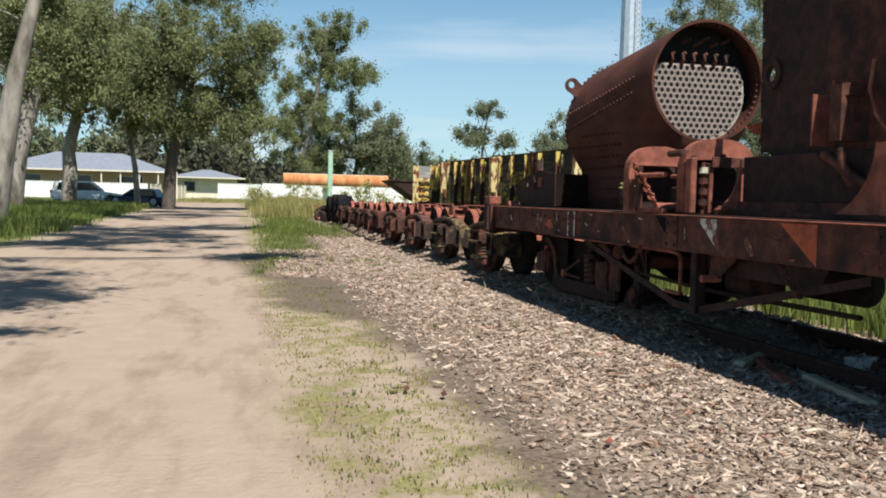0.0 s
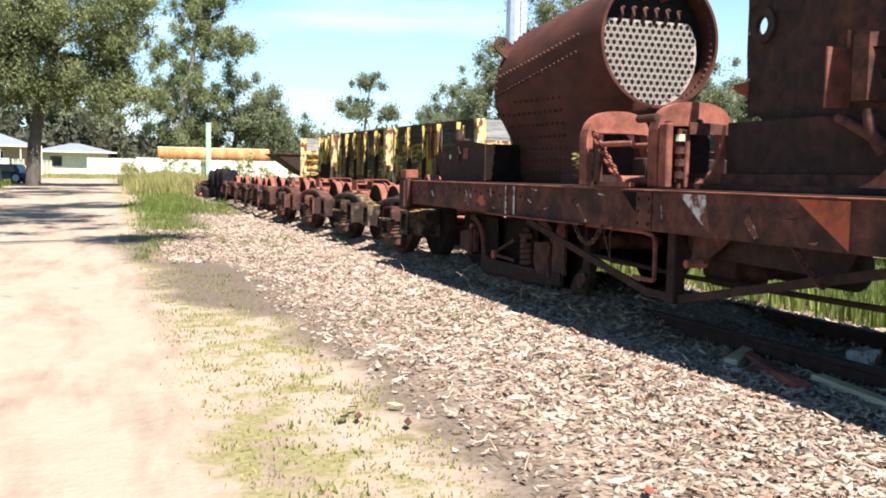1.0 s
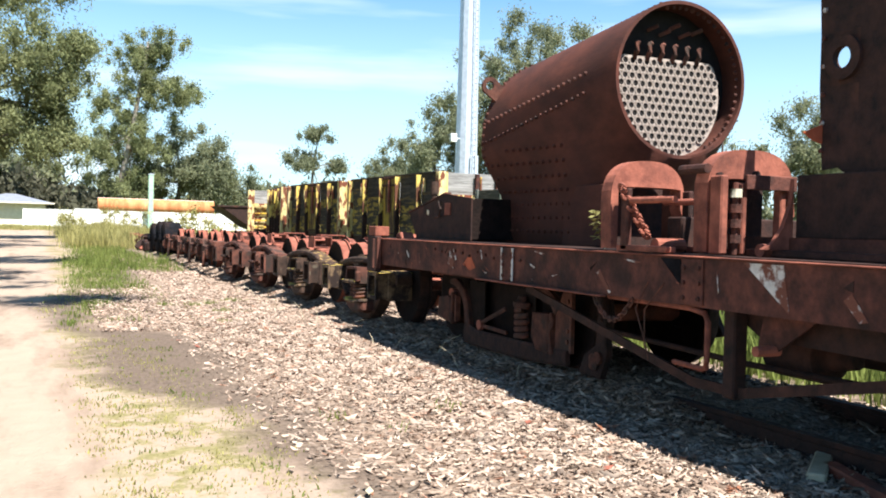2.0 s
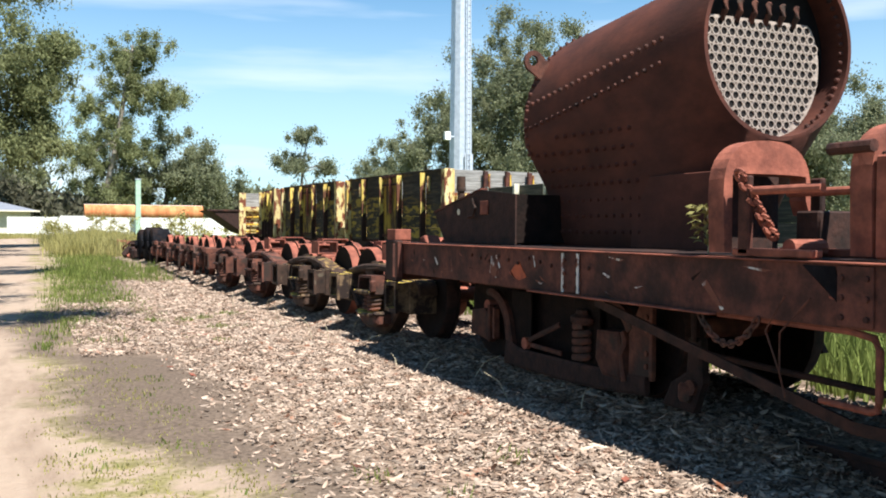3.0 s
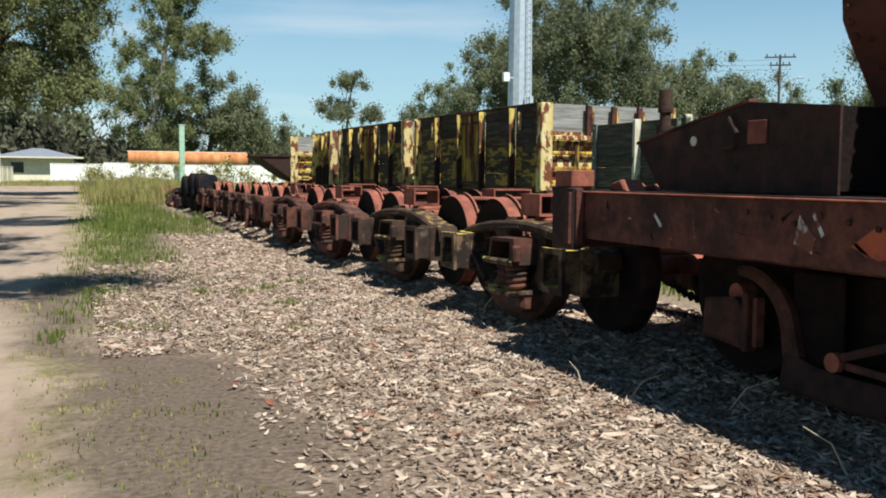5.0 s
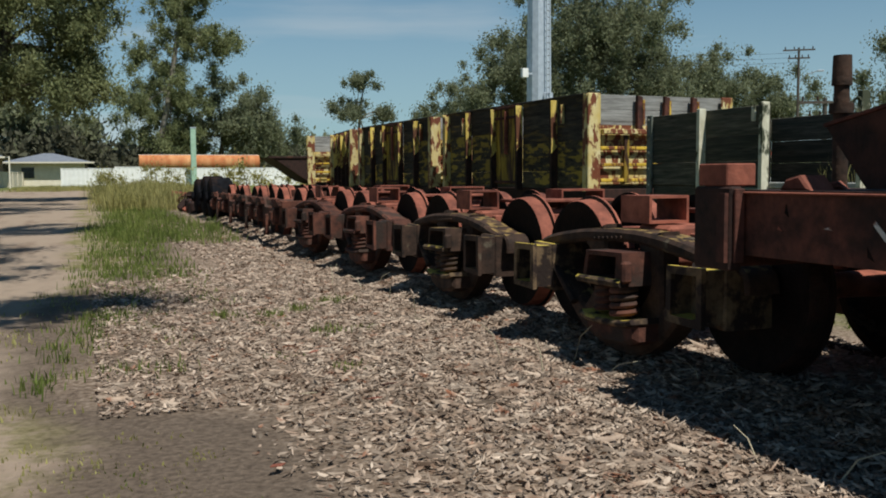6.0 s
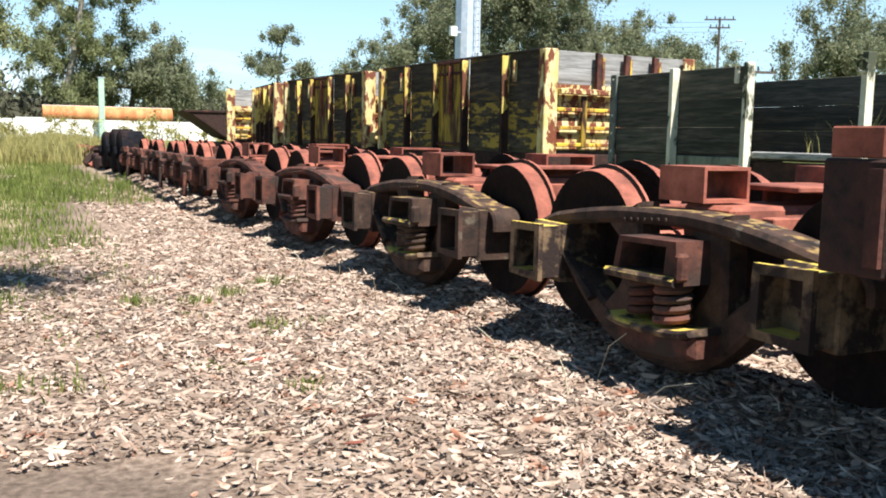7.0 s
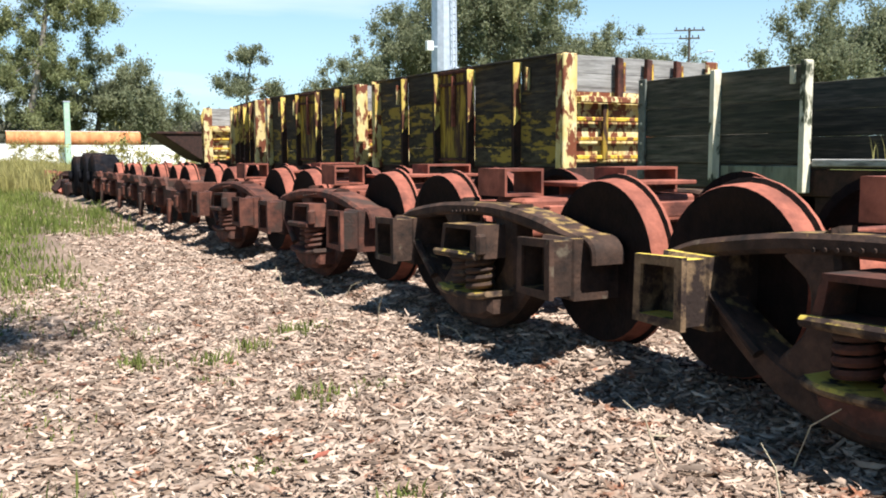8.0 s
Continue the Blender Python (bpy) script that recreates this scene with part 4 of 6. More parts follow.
def boiler_shell():
    seg = 64
    sections = []
    for k, (y, f) in enumerate([(RING_Y, 0.0), (8.88, 0.074), (9.03, 0.147), (9.18, 0.22), (9.33, 0.294), (9.48, 0.368), (9.75, 0.5), (10.3, 0.76), (10.72, 0.98), (BACK_Y, 0.97)]):
        r = 0.645 + (0.83 - 0.645) * f
        cz = 2.565 + (2.17 - 2.565) * f
        ring = []
        for s in range(seg):
            a = 2 * math.pi * s / seg
            px, pz = r * math.cos(a), cz + r * math.sin(a)
            if k >= 1 and a > math.pi:
                u = (a - math.pi) / math.pi            # 0..1 from the -x side round to +x
                foot, waist, wz, bottom = 0.56, 0.58, 1.62, 1.183
                path = [(-r, cz), (-r * 0.985, cz - 0.17), (-waist, wz), (-foot, bottom), (foot, bottom), (waist, wz), (r * 0.985, cz - 0.17), (r, cz)]
                stops = [0, 0.10, 0.26, 0.40, 0.60, 0.74, 0.90, 1.0]
                for i in range(7):
                    if stops[i] <= u <= stops[i + 1]:
                        w = (u - stops[i]) / (stops[i + 1] - stops[i])
                        grow = min(1.0, (y - RING_Y) / 0.75)
                        bx = path[i][0] + (path[i + 1][0] - path[i][0]) * w
                        bz = path[i][1] + (path[i + 1][1] - path[i][1]) * w
                        px, pz = px + (bx - px) * grow, pz + (bz - pz) * grow
                        break
            ring.append((BCX + px, y, pz))
        sections.append(ring)
    bm = bmesh.new()
    loops = [[bm.verts.new(p) for p in ring] for ring in sections]
    for a, b in zip(loops, loops[1:]):
        for s in range(seg):
            bm.faces.new((a[s], b[s], b[(s + 1) % seg], a[(s + 1) % seg]))
    bm.faces.new(loops[-1])
    # inner wall of the open smokebox end and its rim
    inner = [[bm.verts.new((BCX + (x - BCX) * 0.955, y, cz0 + (z - cz0) * 0.955)) for x, _, z in sections[0]] for y, cz0 in ((RING_Y, 2.565), (RING_Y + 0.26, 2.54))]
    for s in range(seg):
        t = (s + 1) % seg
        bm.faces.new((loops[0][s], loops[0][t], inner[0][t], inner[0][s]))
        bm.faces.new((inner[0][s], inner[0][t], inner[1][t], inner[1][s]))
    bmesh.ops.recalc_face_normals(bm, faces=bm.faces[:])
    return bm


part("shell", boiler_shell(), RUST_BOILER, BOILER, "riveted rust-red barrel and firebox", smooth=True)
part("throat_side", box(4.495, 4.525, 8.60, 9.60, 1.183, 1.70, 0.006), RUST_BOILER, BOILER, "dark riveted throat plate")
for k in range(7):
    part("rivet", rod((4.478, 8.63, 1.24 + 0.07 * k), (4.496, 8.63, 1.24 + 0.07 * k), 0.015, 7), RUST, BOILER)
# lighter rust than the plate, painting the light that rivet heads catch
RIVET = part("rivet", rod((0, 0, -0.004), (0, 0, 0.022), 0.020, 8, None, 0.011), RUST, BOILER)
RIVET_DATA = RIVET.data
bpy.data.objects.remove(RIVET)
STAY_DATA = RIVET_DATA.copy()
STAY_DATA.materials[0] = RUST_BOILER


def boiler_rivet(y, angle):
    f = min(1.0, (y - RING_Y) / (BACK_Y - RING_Y))
    r, cz = 0.645 + 0.185 * f, 2.565 - 0.395 * f
    out = Vector((math.cos(angle), 0, math.sin(angle)))
    o = new("rivet", RIVET_DATA)
    o.parent = BOILER
    o.matrix_basis = Matrix.Translation((BCX + r * out.x, y, cz + r * out.z)) @ out.to_track_quat("Z", "Y").to_matrix().to_4x4()


for k in range(26):
    if k > 3:
        boiler_rivet(RING_Y + 0.10 + 0.076 * k, radians(169))
        boiler_rivet(RING_Y + 0.10 + 0.076 * k, radians(183))
    boiler_rivet(RING_Y + 0.10 + 0.076 * k, radians(104))
for k in range(22):
    boiler_rivet(BACK_Y - 0.05, radians(92 + 5.0 * k))
for row in range(7):
    for k in range(12):
        y, z = 9.50 + 0.105 * k, 1.30 + 0.125 * row
        f = (y - RING_Y) / (BACK_Y - RING_Y)
        r, cz = 0.645 + 0.185 * f, 2.565 - 0.395 * f
        w = 0.565 if z < 1.62 else 0.58 + (z - 1.62) / (cz - 0.17 - 1.62) * (0.985 * r - 0.58)
        if z > cz - 0.20:
            continue
        o = new("stay_bolt", STAY_DATA)
        o.parent = BOILER
        o.matrix_basis = Matrix.Translation((BCX - w - 0.002, y, z)) @ Vector((-1, 0, -0.05 if z < 1.62 else -0.5)).to_track_quat("Z", "Y").to_matrix().to_4x4()
# lifting lug on the shoulder of the firebox
lug = pose(4.40, 10.66, 2.60) @ pose(0, 0, 0, 0, -52, 0)
lug_bm = ring_plate([(0.09 * math.cos(a) + (0.0 if math.sin(a) > -0.2 else 0.0), 0.16 + 0.09 * math.sin(a) if math.sin(a) > -0.5 else -0.10) for a in [2 * math.pi * k / 20 for k in range(20)]],
                    [(0.042 * math.cos(a), 0.17 + 0.042 * math.sin(a)) for a in [2 * math.pi * k / 20 for k in range(20)]], "x", -0.015, 0.015)
lug_ob = part("lifting_lug", lug_bm, CAST_BROWN, BOILER, "pierced lifting lug")
lug_ob.matrix_basis = lug @ pose(0, 0, 0, 0, 0, 90)


def tube_plate():
    """A disc with a flat top inside the barrel; flat black discs with rims paint the dark of its flue holes."""
    y, cz, r = RING_Y + 0.17, 2.46, 0.545
    pts = []
    for k in range(48):
        a = 2 * math.pi * k / 48
        pts.append((BCX - 0.03 + r * math.cos(a), min(cz + r * math.sin(a), cz + 0.30)))
    plate = part("tube_plate", prism(pts, "y", y, y + 0.05), TUBE_PLATE, BOILER, "pale drilled tube plate")
    lip = lathe([(0.002, 0.036), (-0.012, 0.034), (-0.012, 0.0255), (0.0, 0.0255)], (0, 0, 0), (0, 1, 0), 12)
    for f in [f for f in lip.faces if len(f.verts) == 12]:
        lip.faces.remove(f)
    ring_ob = part("flue_rim", lip, TUBE_PLATE, plate)
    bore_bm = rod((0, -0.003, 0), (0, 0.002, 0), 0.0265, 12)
    bore_ob = part("flue_bore", bore_bm, BORE_DARK, ring_ob)
    first = True
    for row in range(13):
        z = cz + 0.255 - row * 0.0605
        half = math.sqrt(max(0, (r - 0.035) ** 2 - (z - cz) ** 2))
        count = int(2 * half / 0.070)
        off = 0.035 if row % 2 else 0.0
        for k in range(-8, 9):
            x = k * 0.070 + off
            if abs(x) > half:
                continue
            m = Matrix.Translation((BCX - 0.03 + x, y - 0.002, z))
            if first:
                ring_ob.matrix_basis, first = m, False
                continue
            o = shared("flue_rim", ring_ob, plate, m)
            b = new("flue_bore", bore_ob.data)
            b.parent = o
    # added black disc that paints the dark inside of the barrel
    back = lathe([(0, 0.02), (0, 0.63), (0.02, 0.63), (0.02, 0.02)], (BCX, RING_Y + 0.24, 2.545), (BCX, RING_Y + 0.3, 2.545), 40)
    part("dark_backing", back, BORE_DARK, BOILER)
    for k in range(6):
        x = BCX - 0.36 + 0.125 * k
        part("steam_elbow", pipe([(x, y, cz + 0.27), (x, y - 0.04, cz + 0.33), (x + 0.01, y - 0.03, cz + 0.40), (x + 0.04, y, cz + 0.41)], 0.022, 8), CAST_BROWN, BOILER, "broken steam pipe elbow", smooth=True)
    for k, (dx, dz) in enumerate(((-0.2, 0.53), (0.02, 0.56), (0.12, 0.50), (0.25, 0.54), (-0.08, 0.50))):
        part("stay_end", pipe([(BCX + dx, y + 0.05, cz + dz), (BCX + dx + 0.05, y - 0.03, cz + dz + 0.03)], 0.018, 7), CAST_BROWN, BOILER)


tube_plate()
for k in range(28):
    a = radians(-60 + 6.0 * k)
    o = new("rivet", RIVET_DATA)
    o.parent = BOILER
    out = Vector((-math.cos(a), 0, -math.sin(a)))
    o.matrix_basis = Matrix.Translation((BCX + 0.61 * math.cos(a), RING_Y + 0.06, 2.56 + 0.61 * math.sin(a))) @ out.to_track_quat("Z", "Y").to_matrix().to_4x4()
for k in range(9):
    o = new("stay_bolt", RIVET_DATA)
    o.parent = BOILER
    o.matrix_basis = Matrix.Translation((BCX - 0.16, 9.5 + 0.11 * k, 2.99 - 0.012 * k)) @ pose(0, 0, 0) @ Matrix.Diagonal((1.6, 1.6, 2.6, 1))


part("down_pipe", pipe([(4.36, 8.42, 1.19), (4.36, 8.42, 1.62), (4.40, 8.44, 1.74), (4.5, 8.5, 1.80)], 0.055, 12), RUST, BOILER, smooth=True)
WEED = thing("weed", (3.98, 8.14, 1.182), "small yellow-green weed growing on the wagon deck", "weed")
weed_rng = np.random.default_rng(4)
part("stem", pipe([(0, 0, 0), (0.01, 0, 0.12), (0.0, 0.02, 0.26)], 0.006, 5, None, 0.002), STALK, WEED)
for k in range(110):
    a, z = weed_rng.uniform(0, 6.28), weed_rng.uniform(0.06, 0.28)
    r = weed_rng.uniform(0.01, 0.11)
    o = part("leaf", prism([(-0.025, 0), (0, 0.013), (0.03, 0), (0, -0.013)], "z", 0, 0.002), GRASS_DRY, WEED)
    o.matrix_basis = pose(r * math.cos(a), r * math.sin(a), z, weed_rng.uniform(-50, 50), weed_rng.uniform(-50, 50), math.degrees(a))
for y, z, dy, dz in ((10.4, 1.02, 0.10, 0.10), (10.15, 0.95, 0.12, 0.05), (9.85, 1.05, 0.05, 0.09), (9.75, 0.93, 0.14, 0.02), (8.9, 1.02, 0.12, 0.02), (8.75, 1.13, 0.25, 0.015), (7.5, 1.12, 0.3, 0.012), (6.75, 0.98, 0.03, 0.12), (11.6, 1.0, 0.12, 0.07), (11.3, 0.96, 0.04, 0.09)):
    paint_patch([(y, z), (y + dy * 0.6, z + dz), (y + dy * 0.7, z + dz * 0.8), (y + dy * 0.15, z - 0.012)], WHITE_PAINT_GLINT)
# ---- saddle with two hoods beside the boiler ----
def saddle():
    t = thing("boiler_saddle", (0, 0, 0), "rusted double-arched iron saddle with a hanging chain", "saddle")

    def hood(x0, x1, y0, y1, z1, name):
        out, inn = [(x0 + 0.01, 1.20)], [(x0 + 0.06, 1.20)]
        xc, half = (x0 + x1) / 2, (x1 - x0) / 2
        for k in range(17):
            c, r = math.cos(math.pi * (1 - k / 16)), math.sin(math.pi * k / 16)
            x = xc + half * math.copysign(abs(c) ** 0.75, c)
            z = z1 - 0.30 + 0.30 * abs(r) ** 0.75
            out.append((x, z))
            inn.append((min(max(x, x0 + 0.06), x1 - 0.035), min(z - 0.02, z1 - 0.20 + 0.02 * r)))
        out.append((x1 + 0.01, z1 - 0.40))
        inn.append((x1 - 0.005, z1 - 0.40))
        bm = bmesh.new()
        for i in range(len(out) - 1):
            prism([out[i], out[i + 1], inn[i + 1], inn[i]], "y", y0, y1, bm)
        bmesh.ops.remove_doubles(bm, verts=bm.verts[:], dist=0.0005)
        return part(name, bm, RUST_RED, t)

    hood(3.79, 4.40, 7.80, 7.92, 1.80, "hood")
    hood(3.92, 4.60, 6.98, 7.10, 1.83, "hood")
    part("web_plate", box(3.98, 4.36, 8.0, 8.02, 1.20, 1.62), RUST_DARK, t)
    part("web_plate", box(4.12, 4.54, 7.19, 7.21, 1.20, 1.66), RUST_DARK, t)
    side = part("front_post", box(3.93, 3.985, 6.86, 6.97, 1.19, 1.66, 0.01), RUST_RED, t)
    part("front_post", box(4.12, 4.16, 6.90, 6.97, 1.19, 1.62, 0.008), RUST_RED, t)
    part("front_post", box(4.42, 4.465, 6.90, 6.97, 1.19, 1.62, 0.008), RUST_RED, t)
    for k in range(4):
        part("collar", rod((4.05, 6.88, 1.26 + 0.09 * k), (4.05, 6.88, 1.31 + 0.09 * k), 0.04, 10), POST_PALE if k == 3 else RUST, t)
    part("spindle", rod((4.05, 6.88, 1.19), (4.05, 6.88, 1.62), 0.018), RUST, t)
    part("tie_plate", box(4.13, 4.52, 6.87, 6.895, 1.58, 1.67, 0.005), RUST, t)
    part("chain", chain(sag((3.80, 7.70, 1.62), (3.97, 7.62, 1.28), 0.01, 9), 0.05, 0.014), RUST_RED, t, "heavy rusted chain")
    part("pin_roller", rod((3.90, 7.45, 1.23), (4.12, 7.45, 1.23), 0.045, 12), RUST_RED, t)
    part("pin_roller", rod((4.10, 6.72, 1.22), (4.34, 6.72, 1.22), 0.04, 12), RUST_RED, t)
    for x, y0, y1 in ((3.86, 7.30, 7.74), (4.22, 7.25, 7.78)):
        part("tie_rod", rod((x, y0 - 0.1, 1.52), (x, y1, 1.52), 0.022, 10), RUST_RED, t)
        part("foot_bar", box(x - 0.03, x + 0.05, y0 - 0.06, y1 + 0.04, 1.186, 1.225, 0.006), RUST_RED, t)
    for x in (3.83, 4.33):
        part("rear_post", box(x, x + 0.04, 7.66, 7.74, 1.19, 1.60, 0.008), RUST, t)
    for x, z in ((4.00, 1.66), (4.28, 1.68), (4.34, 1.62), (4.46, 1.60)):
        part("bolt", rod((x, 6.95, z), (x, 6.985, z), 0.022, 8), RUST_DARK, t)
    part("bolt", rod((3.90, 6.95, 1.70), (3.90, 7.20, 1.70), 0.03, 8), RUST, t)
    part("cross_beam", box(4.15, 5.9, 7.5, 7.66, 1.185, 1.42, 0.01), RUST_DARK, t)
    flare = [(4.04, 1.228), (4.26, 1.228), (4.26, 1.64), (4.238, 1.48), (4.19, 1.36), (4.12, 1.27)]
    part("flare_plate", prism(flare, "y", 6.63, 6.66), RUST_RED, t, "curved flare plate")
    return t


saddle()

# ---- smokebox and side sheet ahead of the saddle ----
CABIN = thing("engine_side_sheet", (0, 0, 0), "tall dark rusted engine side sheet with a porthole", "engine part")
PX = 4.363
hole = [(6.385 + 0.062 * math.cos(radians(15 * k)), 2.31 + 0.062 * math.sin(radians(15 * k))) for k in range(24)]
around = [(6.385 + max(-0.10, min(0.18, 0.30 * math.cos(radians(15 * k)))), 2.31 + max(-0.15, min(0.15, 0.25 * math.sin(radians(15 * k))))) for k in range(24)]
part("side_sheet", ring_plate(around, hole, "x", PX, PX + 0.012), RUST_DARK, CABIN)
part("side_sheet", prism([(6.565, 2.46), (6.59, 2.93), (6.285, 2.92), (6.285, 2.46)], "x", PX, PX + 0.012), RUST_DARK, CABIN)
part("side_sheet", prism([(6.565, 2.16), (6.53, 1.69), (6.42, 1.70), (6.3, 1.63), (6.285, 1.63), (6.285, 2.16)], "x", PX, PX + 0.012), RUST_DARK, CABIN)
part("side_sheet", prism([(6.285, 2.92), (6.02, 2.915), (5.98, 2.86), (5.78, 2.86), (5.70, 2.86), (5.70, 1.64), (5.9, 1.64), (6.02, 1.60), (6.2, 1.66), (6.285, 1.63)], "x", PX, PX + 0.012), RUST_DARK, CABIN, "dark rusted steel sheet with a stepped top edge")
part("brown_sheet", prism([(5.699, 2.90), (5.62, 2.95), (5.60, 3.25), (2.2, 3.25), (2.2, 1.64), (5.699, 1.64)], "x", PX - 0.006, PX + 0.012), RUST, CABIN)
oct_out = [(6.385 + 0.125 * math.cos(radians(22.5 + 45 * (k // 3) + 15 * (k % 3))) , 2.31 + 0.125 * math.sin(radians(22.5 + 45 * (k // 3) + 15 * (k % 3)))) for k in range(24)]
oct_in = [(6.385 + 0.062 * math.cos(radians(22.5 + 15 * k)), 2.31 + 0.062 * math.sin(radians(22.5 + 15 * k))) for k in range(24)]
part("porthole_flange", ring_plate(oct_out, oct_in, "x", PX - 0.03, PX - 0.004), RUST_DARK, CABIN, "flanged round porthole")
for k in range(7):
    part("rivet", rod((PX - 0.014, 6.535, 1.80 + 0.16 * k), (PX, 6.535, 1.80 + 0.16 * k), 0.014, 7), WHITE_PAINT_GLINT if k % 2 else RUST, CABIN)
part("drum", lathe([(0, 0.02), (0, 0.62), (4.6, 0.62), (4.6, 0.02)], (5.02, 6.1, 1.84), (5.02, 1.6, 1.84), 40), RUST_DARK, CABIN, "dark cylindrical shell", smooth=True)
part("front_plate", box(PX + 0.014, 5.75, 6.50, 6.515, 1.20, 1.66), RUST_DARK, CABIN)
part("bearer_plate", box(4.27, 4.30, 2.2, 6.62, 1.30, 1.66, 0.004), RUST_DARK, CABIN)
part("bearer_end", box(4.30, 5.8, 6.60, 6.62, 1.19, 1.655, 0.004), RUST_DARK, CABIN)
part("bed_beam", box(4.16, 4.34, 2.2, 7.15, 1.186, 1.225, 0.004), RUST, CABIN)
part("bed_beam", box(4.235, 4.265, 2.2, 7.15, 1.226, 1.30), RUST, CABIN)
part("torn_plate", prism([(4.362, 1.95), (4.362, 1.84), (4.30, 1.855), (4.22, 1.90)], "y", 6.532, 6.542), PAINT_ORANGE, CABIN, "torn rusty-red plate")
step_plate = part("bracket_plate", box(4.16, 4.35, 5.56, 5.58, 1.70, 2.06, 0.004), RUST_RED, CABIN, "lit rusty bracket plate")
part("bracket_rod", rod((4.33, 5.57, 2.06), (4.33, 5.57, 2.17), 0.014), RUST_RED, step_plate)
window = ring_plate([(4.14, 1.72), (4.36, 1.72), (4.36, 2.12), (4.14, 2.10)], [(4.245, 1.845), (4.325, 1.85), (4.325, 2.03), (4.165, 2.02)], "y", 5.22, 5.34)
part("step_bracket", window, CAST_BROWN, CABIN, "cast bracket with a square opening")
part("handrail", pipe([(4.30, 5.12, 2.25), (4.26, 5.10, 2.05), (4.24, 5.0, 1.88), (4.22, 4.85, 1.76)], 0.014), RUST_RED, CABIN)
part("swept_pipe", pipe([(4.26, 5.55, 1.64), (4.22, 5.35, 1.57), (4.2, 5.12, 1.46), (4.24, 5.04, 1.42)], 0.032, 12), RUST, CABIN, smooth=True)
part("valve_arm", pipe([(4.16, 5.22, 1.66), (4.14, 5.18, 1.55), (4.2, 5.14, 1.42)], 0.035, 10), CAST_BROWN, CABIN, smooth=True)
part("curved_flange", prism([(5.5, 1.19)] + [(5.50 - 0.6 * math.sin(radians(a)), 1.19 + 0.5 * (1 - math.cos(radians(a)))) for a in range(0, 91, 10)][1:] + [(4.2, 1.69), (4.2, 1.19)], "x", 4.17, 4.20), RUST_RED, CABIN)


# ---- trough beyond the boiler, stub pipe ----
TROUGH = thing("ash_pan", (0, 0, 0), "dark rusted steel ash pan with a hook on its side", "ash pan")
side = [(12.17, 1.465), (11.93, 1.19), (10.55, 1.19), (10.55, 1.60), (11.16, 1.655)]
part("side", prism(side, "x", 4.05, 4.065), RUST_DARK, TROUGH)
part("side", prism(side, "x", 5.6, 5.615), RUST_DARK, TROUGH)
part("rim", prism([(12.18, 1.467), (11.16, 1.657), (11.16, 1.672), (12.18, 1.482)], "x", 4.04, 4.11), RUST, TROUGH)
part("end_plate", prism([(12.17, 1.465), (12.185, 1.465), (11.945, 1.19), (11.93, 1.19)], "x", 4.066, 5.599), RUST_DARK, TROUGH)
part("floor_plate", box(4.066, 5.599, 10.85, 11.92, 1.19, 1.205), RUST_DARK, TROUGH)
# sooty black also paints shade here, since the sun reaches this plate
part("back_plate", box(4.066, 5.599, 10.58, 10.60, 1.206, 1.60), GREASE_SHADE, TROUGH)
part("patch", box(4.035, 4.048, 11.02, 11.16, 1.44, 1.56, 0.003), RUST_RED, TROUGH)
part("hook", pipe([(4.03, 11.30, 1.58), (4.02, 11.22, 1.50), (4.02, 11.26, 1.43), (4.02, 11.36, 1.42)], 0.012), CAST_BROWN, TROUGH)
part("hole_rim", rod((4.045, 11.62, 1.47), (4.052, 11.62, 1.47), 0.028, 12), POST_PALE, TROUGH)
STUB = thing("stub_pipe", (4.52, 12.57, 1.182), "short upright grey pipe with a collar on the wagon deck", "pipe")
part("tube", rod((0, 0, 0), (0, 0, 0.66), 0.038, 14), CAST, STUB, smooth=True)
part("collar", rod((0, 0, 0.38), (0, 0, 0.43), 0.06, 14), CAST, STUB, smooth=True)
part("cap", rod((0, 0, 0.52), (0, 0, 0.67), 0.05, 14, None, 0.045), CAST, STUB, smooth=True)
for k, (y, w) in enumerate(((12.28, 0.10), (12.4, 0.07), (12.36, 0.06))):
    ob = part("iron_lump", prism([(-w, 0), (w, 0), (w * 0.6, w * 0.5), (-w * 0.3, w * 0.7)], "x", -0.08, 0.08, None, 0.01), RUST_RED)
    ob.matrix_basis = pose(4.05 + 0.12 * k, y, 1.182, 0, 0, 20 * k)
    tagged(ob, "small rusty iron lump on the wagon deck", "scrap", "deck scrap")


